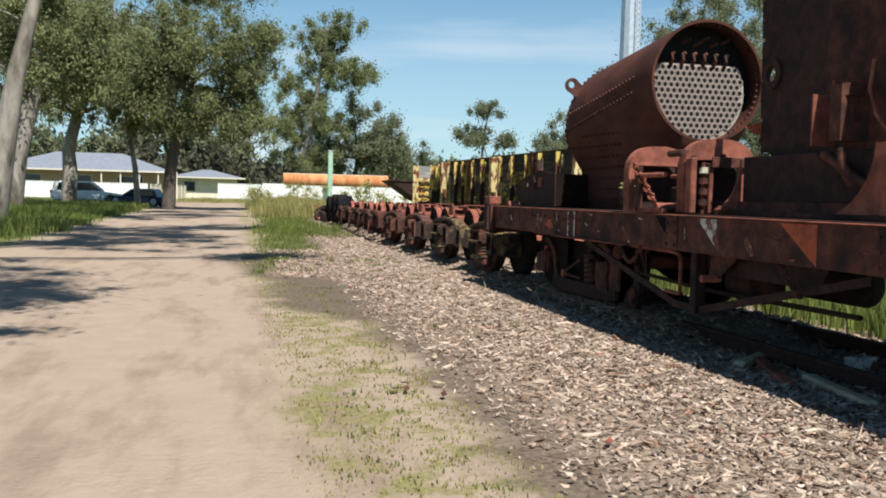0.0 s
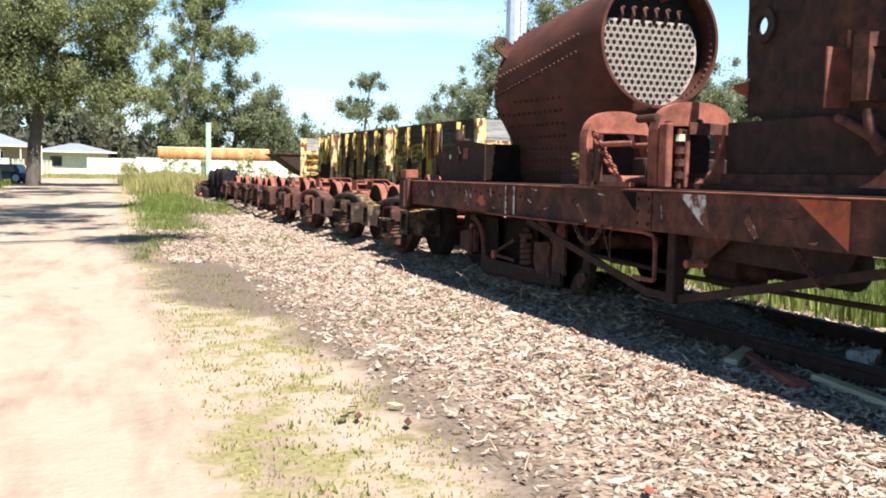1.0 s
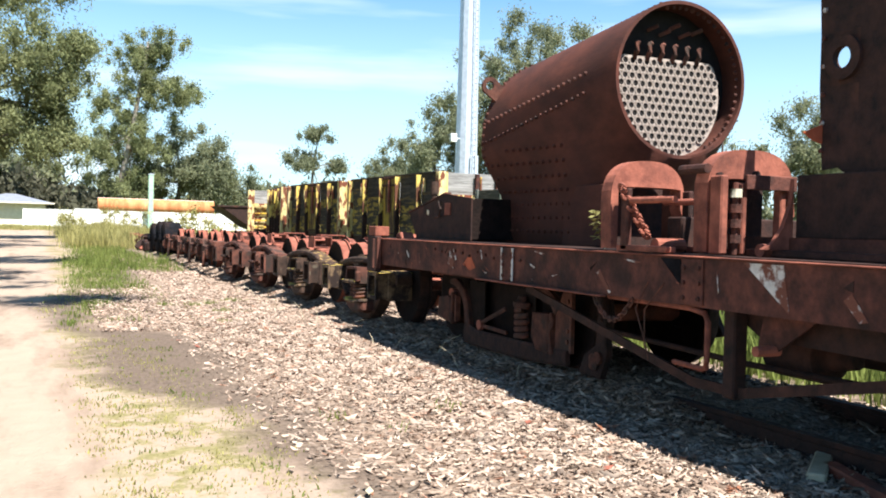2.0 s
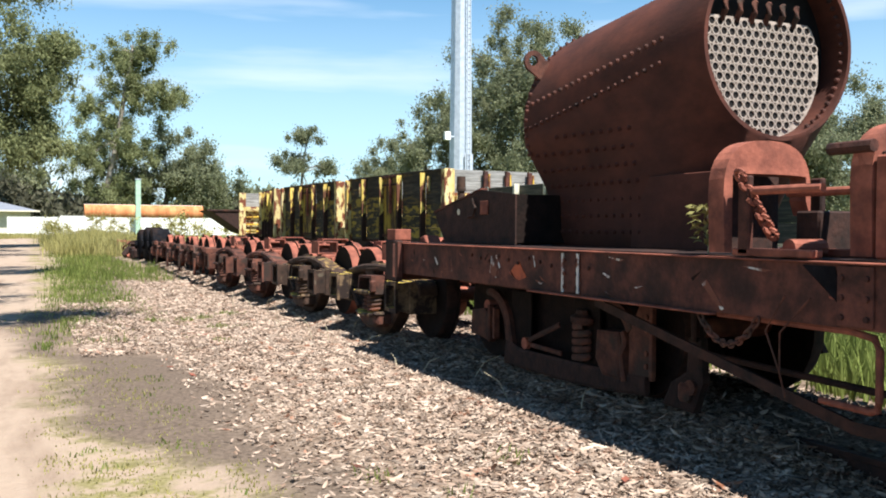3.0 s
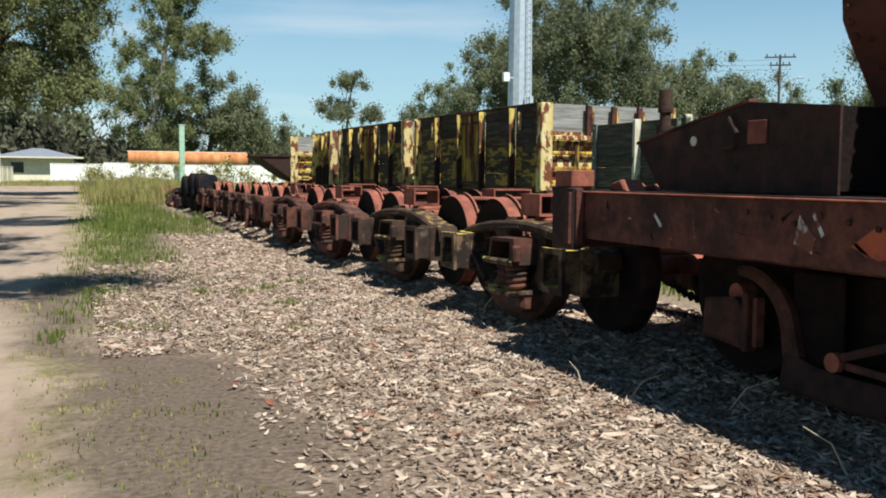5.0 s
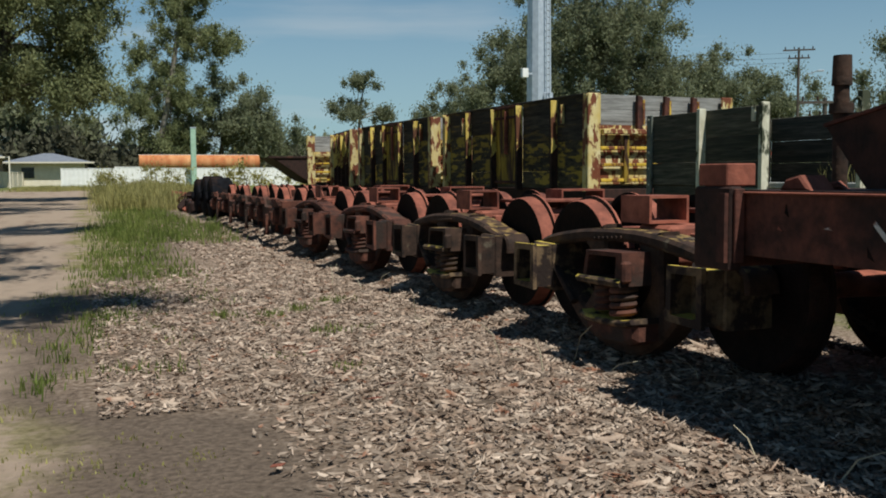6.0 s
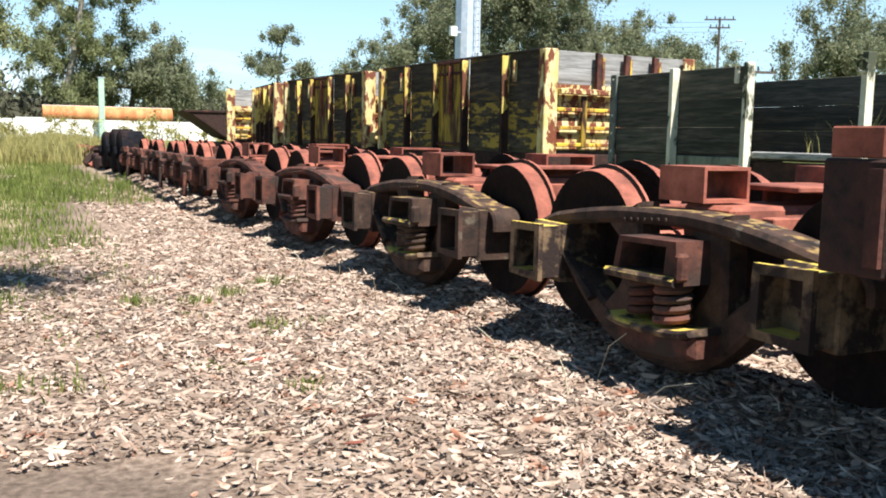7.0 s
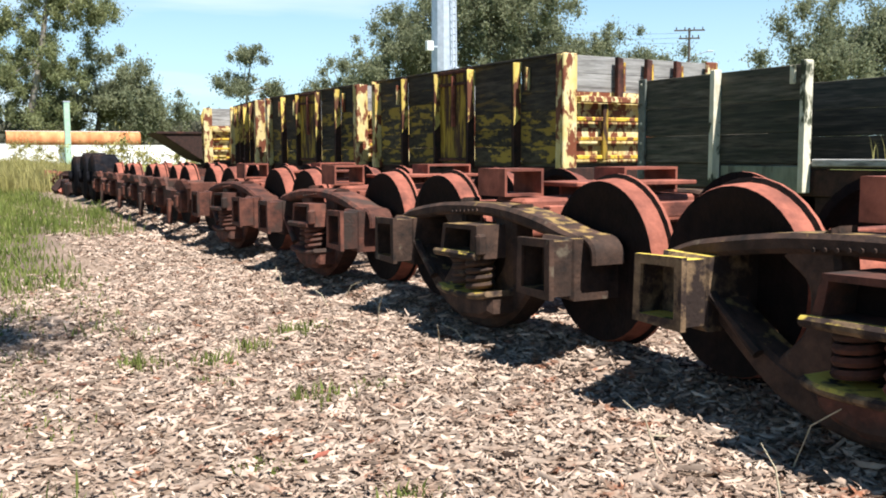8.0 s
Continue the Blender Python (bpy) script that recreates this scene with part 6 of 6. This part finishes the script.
def tree(at, trunk, lobes, leaf, seed, label, bark=None, leaves=None, trunk_r=0.3, clump=0.9, density=120, limbs=10):
    """A gum tree. trunk: points from the base; lobes: crown masses (x, y, z, radius across, radius up, clumps)."""
    rng = np.random.default_rng(seed)
    rnd = random.Random(seed)
    zb = float(rise(*at))
    t = thing("tree", (*at, zb), label, "tree", "gum trees")
    bm = pipe([(0, 0, -0.2)] + trunk, trunk_r * 1.15, 10, None, trunk_r * 0.45)
    tr = part("trunk", bm, bark or BARK_PALE, t, smooth=True)
    centres = []
    for x, y, z, ra, ru, count in lobes:
        for _ in range(int(count * 2.6)):
            d = rng.normal(size=3)
            d /= np.linalg.norm(d)
            k = rng.uniform(0.05, 1.3)
            centres.append((x + d[0] * ra * k, y + d[1] * ra * k, z + d[2] * ru * k))
    centres = np.array(centres)
    radii = 0.62 * clump * rng.uniform(0.5, 1.5, len(centres))
    counts = np.maximum(8, (1.25 * density * (radii / (0.62 * clump)) ** 2).astype(int))
    top = [Vector(p) for p in trunk]
    for k in range(min(limbs, len(centres))):
        c = Vector(centres[rnd.randrange(len(centres))])
        start = min(top[1:], key=lambda p: (p - c).length + 0.6 * max(0, p.z - c.z))
        mid = start.lerp(c, 0.5) + Vector((rnd.uniform(-0.4, 0.4), rnd.uniform(-0.4, 0.4), rnd.uniform(0.0, 0.8)))
        q = start.lerp(mid, 0.5) + Vector((rnd.uniform(-0.2, 0.2), 0, rnd.uniform(0, 0.3)))
        part("limb", pipe([start, q, mid, c], trunk_r * 0.34, 6, None, trunk_r * 0.08), bark or BARK_PALE, t, smooth=True)
    verts, faces = leaf_cloud(rng, centres, radii, (counts * 1.7).astype(int), leaf * 0.44, 0.9)
    crown = mesh_of("crown", verts, faces, leaves or LEAF, "", "", "", t)
    return t


GUM = "pale-barked gum tree with drooping grey-green foliage"
# large gums along the left of the track
tree((-9.8, 46.0), [(0.3, 0, 2.5), (0.9, 0, 5.0), (1.6, 0.2, 7.5), (1.9, 0.2, 10.0)], [(1.5, 0, 9.6, 3.8, 3.2, 30), (-2.5, 0, 7.8, 3.0, 2.6, 18), (3.2, -1, 7.0, 1.8, 1.6, 10)], 0.20, 1, "leaning pale gum tree beside long grass", None, None, 0.46, 1.0, 170, 14)
tree((-9.2, 58.0), [(0.1, 0, 2.0), (0.0, 0, 3.4), (0.5, 0, 5.5), (1.6, 0, 8.0), (2.4, 0, 11.0)], [(1.2, 0, 10.8, 4.4, 3.4, 34), (-2.6, 0, 9.0, 3.0, 2.8, 16), (0.4, -1, 6.9, 3.0, 1.4, 16), (4.0, 0, 8.2, 2.6, 2.4, 16)], 0.21, 2, "forked gum tree with pale bark behind a white car", None, None, 0.42, 1.05, 180, 18)
tree((-5.4, 59.5), [(-0.2, 0, 2.4), (-0.6, 0, 4.8), (-0.9, 0, 7.4)], [(-0.8, 0, 7.8, 2.4, 2.0, 16), (0.8, 0, 6.0, 1.6, 1.4, 8)], 0.19, 3, "slender pale gum beside parked cars", None, None, 0.18, 0.8, 120, 8)
tree((-3.4, 56.0), [(0.1, 0, 2.2), (0.4, 0, 4.4), (1.0, 0, 7.0), (1.6, 0, 10.0)], [(0.4, 0, 9.6, 4.0, 3.2, 38), (3.8, 0, 8.0, 2.4, 2.6, 22), (4.2, -0.5, 5.6, 1.7, 1.6, 12), (-2.2, 0, 7.6, 2.6, 2.4, 16), (1.2, 0, 5.9, 2.6, 1.3, 14), (5.4, 0, 10.2, 1.4, 1.2, 6)], 0.20, 4, "dense dark-trunked gum tree at the side of the track", BARK_DARK, None, 0.36, 1.0, 190, 18)
# trees beside the camera's side of the track, whose shade falls on it
tree((-11.5, 21.0), [(0.3, 0, 2.5), (0.6, 0, 5.0), (1.0, 0, 8.0)], [(2.35, 2.45, 10.2, 3.8, 2.4, 22), (-0.22, 2.16, 9, 3, 2.2, 12)], 0.17, 5, GUM, None, None, 0.45, 0.85, 150, 10)
tree((-6.8, 3.5), [(0.4, 0, 2.5), (0.9, 0, 5.0), (1.8, 0, 7.6)], [(4.46, 2.9, 9.6, 2.8, 1.5, 24), (2.37, 6.36, 9.4, 2.8, 1.6, 18), (1.77, 2.36, 9, 2.8, 1.8, 12)], 0.15, 6, GUM, None, None, 0.42, 0.85, 230, 10)
tree((-7.4, 13.0), [(0.4, 0, 2.5), (1.0, 0, 5.0), (1.9, 0, 7.5)], [(4.87, 5.36, 9.4, 3.4, 1.5, 22), (9.22, 0.51, 9.2, 0.9, 0.45, 9), (6.77, 8.86, 9.4, 2.6, 1.2, 16)], 0.15, 7, GUM, None, None, 0.42, 0.85, 230, 10)
tree((-7.6, 33.0), [(0.4, 0, 2.5), (0.8, 0, 5.0), (1.5, 0, 8.0)], [(4.51, 2.86, 11.5, 3.6, 1.6, 22), (7.3, 6.98, 12, 2.6, 1.4, 14), (5.51, 11.96, 11.5, 3, 1.4, 16)], 0.17, 8, GUM, None, None, 0.42, 0.85, 230, 8)
tree((-7.5, 19.5), [(0.4, 0, 2.5), (0.8, 0, 5.0), (1.5, 0, 8.0)], [(5.02, 4.74, 11, 3, 1.4, 20), (8.03, 6.74, 11, 2.2, 1.2, 12)], 0.17, 18, GUM, None, None, 0.40, 0.85, 230, 8)
# tall gum and rounder trees behind the fence
tree((8.9, 124), [(0.6, 0, 6), (1.6, 0, 11), (2.4, 0, 16), (3.4, 0, 22)], [(4.8, 0, 22.5, 3.2, 2.8, 14), (2.0, 0, 22.0, 3.0, 2.6, 12), (7.4, 0, 16.6, 3.0, 2.2, 12), (3.5, 0, 18.0, 3.2, 3.4, 18), (-1.5, 0, 15.5, 2.4, 2.0, 10), (1.5, 0, 13.0, 2.6, 2.6, 11), (-2.0, 0, 9.5, 3.2, 2.8, 14), (3.0, 0, 10.5, 3.4, 2.6, 14), (0.5, 0, 5.5, 3.8, 2.6, 14)], 0.33, 9, "tall open gum tree with a pale trunk behind the fence", None, None, 0.42, 1.15, 120, 22)
tree((17.0, 130), [(0, 0, 3), (0.4, 0, 6)], [(1.5, 0, 8.2, 5.4, 4.8, 46), (6.0, 0, 6.2, 3.8, 3.6, 22), (-4.5, 0, 6.0, 3.6, 3.4, 18)], 0.40, 10, "broad rounded gum tree behind the fence", BARK_DARK, LEAF_FAR, 0.5, 1.5, 150, 10)
tree((38.0, 140), [(0, 0, 5), (0.3, 0, 9)], [(0.5, 0, 14.6, 2.8, 1.4, 8), (-1.0, 0, 10.5, 3.0, 1.8, 10), (4.0, 0, 10.0, 2.0, 1.2, 5), (0.5, 0, 5.5, 4.0, 2.5, 12)], 0.40, 11, "thin gum tree with open foliage on the skyline", None, LEAF_FAR, 0.35, 1.2, 110, 12)
tree((52.0, 140), [(0, 0, 4), (0.2, 0, 8)], [(0, 0, 9.5, 4.6, 5.0, 26)], 0.42, 12, "pointed green tree on the skyline", BARK_DARK, LEAF_FAR, 0.4, 1.4, 140, 8)
# large trees beyond the yard to the right of the wagons
tree((60.0, 112), [(0, 0, 6), (0.5, 0, 12), (1.2, 0, 18)], [(1.0, 0, 19.0, 11.0, 9.0, 110), (-8.0, 0, 12.5, 6.0, 5.5, 36), (9.5, 0, 13.0, 7.0, 6.5, 44), (0, 0, 8.0, 13.0, 5.0, 60)], 0.42, 13, "large dense gum tree beyond the wagons", BARK_DARK, LEAF_FAR, 0.7, 1.8, 150, 12)
tree((46.5, 112), [(0, 0, 4), (0.2, 0, 8)], [(-1.5, 0, 10.5, 3.6, 3.4, 18), (1.0, 0, 6.0, 4.0, 3.0, 14)], 0.38, 14, "smaller gum tree with rounded foliage", None, LEAF_FAR, 0.35, 1.4, 120, 10)
tree((84.0, 118), [(0, 0, 5), (0.2, 0, 10)], [(0, 0, 12.5, 7.0, 5.0, 40), (10.0, 0, 10.5, 6.5, 4.5, 34), (-7, 0, 9.0, 5.0, 4.0, 20)], 0.42, 15, "spreading gum trees beyond the power pole", BARK_DARK, LEAF_FAR, 0.5, 1.7, 140, 8)
tree((63.0, 62), [(0, 0, 4), (0.2, 0, 8)], [(-2.5, 0, 7.6, 4.2, 4.0, 36), (4.5, 0, 9.5, 5.5, 4.0, 40), (0, 0, 4.0, 6.5, 3.0, 26)], 0.30, 16, "dark dense gum tree at the far side of the yard", BARK_DARK, LEAF_FAR, 0.5, 1.3, 170, 8)


def far_woods():
    """A ragged belt of trees along the horizon."""
    rng = np.random.default_rng(77)
    for name, leaves, seed, y, x0, x1, count, low, high in (("far_woods", LEAF_BROWN, 1, 150, -60, 60, 150, 2.0, 8.5), ("far_woods", LEAF_FAR, 2, 165, -20, 190, 200, 2.0, 9.5), ("far_woods", LEAF_FAR, 3, 133, -62, 2, 130, 4.0, 13.5), ("far_woods", LEAF_BROWN, 4, 128, -14, 8, 40, 3.0, 9.0)):
        cx = rng.uniform(x0, x1, count * 3)
        crest = low + (high - low) * (0.55 + 0.25 * np.sin(cx * 0.16 + seed) + 0.2 * np.sin(cx * 0.41 + 2 * seed))
        cz = rng.uniform(0.3, 1.0, count * 3) * crest
        centres = np.stack([cx, y + rng.uniform(-6, 6, count * 3), cz], -1)
        radii = rng.uniform(1.0, 2.2, count * 3)
        verts, faces = leaf_cloud(rng, centres, radii, np.full(count * 3, 90), 0.5, 0.3)
        mesh_of(name, verts, faces, leaves, "belt of grey-green trees along the horizon", "woods", "stuff")


far_woods()


# ---- grass, chips and stalks ----
def blades(rng, x, y, height, width, lean=0.35, base=None):
    count = len(x)
    z = rise(x, y) if base is None else np.full(count, base)
    a = rng.uniform(0, 2 * np.pi, count)
    side = np.stack([np.cos(a), np.sin(a), np.zeros(count)], -1) * (width * rng.uniform(0.6, 1.4, count))[:, None]
    b = rng.uniform(0, 2 * np.pi, count)
    bend = np.stack([np.cos(b), np.sin(b), np.zeros(count)], -1) * (lean * height * rng.uniform(0.2, 1.2, count))[:, None]
    foot = np.stack([x, y, z - 0.01], -1)
    mid = foot + bend * 0.35 + np.array([0, 0, 1]) * (height * 0.6)[:, None]
    tip = foot + bend + np.array([0, 0, 1]) * height[:, None]
    verts = np.stack([foot - side, foot + side, mid + side * 0.7, mid - side * 0.7, tip], 1).reshape(-1, 3)
    k = np.arange(count)[:, None] * 5
    faces = np.concatenate([k + np.array([[0, 1, 2]]), k + np.array([[0, 2, 3]]), k + np.array([[3, 2, 4]])])
    return verts, faces


def tufts(seed, areas, mat, label, width=0.006, base=None):
    """areas: (x0, x1, y0, y1, tufts, blades a tuft, height, spread)."""
    rng = np.random.default_rng(seed)
    xs, ys, hs = [], [], []
    for x0, x1, y0, y1, count, per, height, spread in areas:
        cx, cy = rng.uniform(x0, x1, count), rng.uniform(y0, y1, count)
        xs.append((np.repeat(cx, per) + rng.normal(0, spread, count * per)))
        ys.append((np.repeat(cy, per) + rng.normal(0, spread, count * per)))
        hs.append(np.repeat(height * rng.uniform(0.5, 1.2, count), per) * rng.uniform(0.5, 1.2, count * per))
    x, y, h = (np.concatenate(v) for v in (xs, ys, hs))
    verts, faces = blades(rng, x, y, h, np.full(len(x), width), 0.45, base)
    return mesh_of("grass", verts, faces, mat, label, "grass")


tufts(11, ((0.55, 1.60, 2.0, 9.5, 520, 16, 0.030, 0.06), (0.55, 1.45, 9.5, 13.5, 110, 16, 0.032, 0.07), (0.3, 1.1, 14.0, 20.0, 40, 12, 0.06, 0.08)), GRASS_DRY, "short yellowing verge grass in patches")
tufts(12, ((0.7, 1.5, 2.5, 13.0, 90, 14, 0.038, 0.05), (0.6, 1.5, 14.8, 18.0, 26, 34, 0.10, 0.10), (0.8, 2.2, 18.0, 23.0, 60, 18, 0.09, 0.10), (2.0, 3.4, 14.5, 18.0, 12, 70, 0.09, 0.07), (2.0, 3.4, 8.0, 9.2, 3, 22, 0.08, 0.07)), GRASS, "small green grass clumps in litter")
tufts(13, ((0.9, 2.2, 21.0, 34.0, 260, 16, 0.13, 0.16), (1.4, 3.2, 27.0, 44.0, 330, 18, 0.22, 0.2), (2.9, 3.7, 26.0, 33.0, 30, 16, 0.32, 0.10)), GRASS, "long green grass beside the track", 0.008)
tufts(14, ((1.6, 4.2, 42.0, 70.0, 420, 24, 0.7, 0.3), (4.0, 8.0, 52.0, 90.0, 300, 24, 0.6, 0.35), (-4.0, 1.0, 80.0, 98.0, 200, 20, 0.3, 0.3)), GRASS_DRY, "tall pale dry grass", 0.015)
tufts(15, ((-12.0, -4.9, 24.0, 58.0, 1000, 26, 0.42, 0.3), (-14.0, -5.8, 40.0, 66.0, 600, 24, 0.45, 0.3)), GRASS, "rank green grass under roadside trees", 0.014)
tufts(16, ((6.3, 8.8, 1.0, 14.0, 700, 22, 0.40, 0.15), (6.8, 8.6, 14.0, 40.0, 400, 20, 0.35, 0.2)), GRASS, "rank grass behind the wagon", 0.009)
tufts(17, ((9.7, 10.8, 15.5, 18.6, 26, 8, 0.55, 0.06),), GRASS_DRY, "dry weeds growing on the wagon floor", 0.006, 1.10)


def bush(at, size, seed):
    rng = np.random.default_rng(seed)
    t = thing("bush", (*at, float(rise(*at))), "low grey-green bush beside the fence", "bush", "bushes")
    centres = rng.normal(size=(14, 3)) * np.array([0.6, 0.5, 0.3]) * size + np.array([0, 0, 0.5 * size])
    verts, faces = leaf_cloud(rng, centres, np.full(14, 0.4 * size), np.full(14, 160), 0.09, 0.2)
    mesh_of("foliage", verts, faces, GRASS_DRY, "", "", "", t)
    part("stem", pipe([(0, 0, -0.1), (0.05, 0, 0.3 * size), (0.1, 0.05, 0.6 * size)], 0.05, 6, None, 0.02), BARK_DARK, t)


bush((9.0, 60.0), 1.6, 3)
bush((6.0, 85.0), 1.7, 4)
bush((3.2, 90.0), 1.6, 5)


def chips():
    """Bark chips, twigs and curled dry leaves lying at random over the mulch, in three sizes."""
    rng = np.random.default_rng(21)
    sets = ((0.95, 2.6, 14.0, 20.5, 11000, 0.8), (1.5, 4.6, 2.0, 12.0, 52000, 0.8), (1.6, 4.7, 12.0, 22.0, 66000, 0.8), (2.3, 4.6, 22.0, 34.0, 16000, 1.1), (4.6, 6.2, 2.0, 24.0, 16000, 0.9))
    x, y, s = [], [], []
    for x0, x1, y0, y1, count, size in sets:
        px = x0 + (x1 - x0) * np.sqrt(rng.uniform(0, 1, count)) if 4.0 < x1 < 4.8 else rng.uniform(x0, x1, count)
        x.append(px), y.append(rng.uniform(y0, y1, count)), s.append(np.full(count, size))
    x, y, s = (np.concatenate(v) for v in (x, y, s))
    count = len(x)
    kind = rng.uniform(0, 1, count)                     # under 0.70 slivers, to 0.9 leaves, above twigs
    length = s * np.where(kind < 0.70, rng.uniform(0.012, 0.040, count), np.where(kind < 0.9, rng.uniform(0.018, 0.036, count), rng.uniform(0.04, 0.09, count)))
    width = s * np.where(kind < 0.70, rng.uniform(0.005, 0.011, count), np.where(kind < 0.9, rng.uniform(0.008, 0.014, count), rng.uniform(0.0025, 0.0045, count)))
    a = rng.uniform(0, 2 * np.pi, count)
    u = np.stack([np.cos(a), np.sin(a), rng.normal(0, 0.25, count)], -1)
    v = np.stack([-np.sin(a), np.cos(a), rng.normal(0, 0.5, count)], -1)
    c = np.stack([x, y, rise(x, y) + rng.uniform(0.004, 0.034, count)], -1)
    fold = rng.uniform(-0.5, 0.9, count) * width
    up = np.array([0, 0, 1.0]) * fold[:, None]
    curl = np.array([0, 0, 1.0]) * (rng.uniform(-0.1, 0.35, count) * length)[:, None]
    L, W = length[:, None], width[:, None]
    verts = np.stack([c - u * L + curl, c - u * L * 0.4 + v * W - up, c + u * L * 0.5 + v * W - up, c + u * L + curl, c + u * L * 0.4 - v * W - up, c - u * L * 0.5 - v * W - up], 1).reshape(-1, 3)
    k = np.arange(count)[:, None] * 6
    faces = np.concatenate([k + np.array([[0, 1, 2, 3]]), k + np.array([[0, 3, 4, 5]])])
    mesh_of("bark_mulch", verts, faces, CHIP, "pale bark chips and dry leaves covering the ground", "mulch")


chips()


def stalks():
    rng = random.Random(9)
    for k in range(22):
        x, y = rng.uniform(3.5, 4.4), rng.uniform(9.0, 22.0)
        h = rng.uniform(0.10, 0.30)
        dx, dy = rng.uniform(-0.2, 0.2), rng.uniform(-0.2, 0.2)
        ob = part("dry_stalk", pipe([(0, 0, 0), (dx * 0.4, dy * 0.4, h * 0.7), (dx, dy, h)], 0.005, 5, None, 0.002), STALK)
        ob.matrix_basis = pose(x, y, 0)
        tagged(ob, "thin dry stalk standing in the litter", "stalk", "dry stalks")


stalks()


def litter_leaves():
    """Single large leaves and stones lying on mulch and track."""
    rng = random.Random(31)
    for k in range(26):
        x, y = rng.uniform(1.2, 3.8), rng.uniform(4.0, 18.0)
        bm = prism([(-0.05, 0), (-0.01, 0.022), (0.05, 0.004), (0.0, -0.02)], "z", 0.0, 0.004)
        ob = part("fallen_leaf", bm, (CAST_BROWN, STALK, RUST_RED)[k % 3])
        ob.matrix_basis = pose(x, y, 0.035, rng.uniform(-14, 14), rng.uniform(-14, 14), rng.uniform(0, 360))
        tagged(ob, "single dry brown leaf on the mulch", "leaf", "fallen leaves")


litter_leaves()
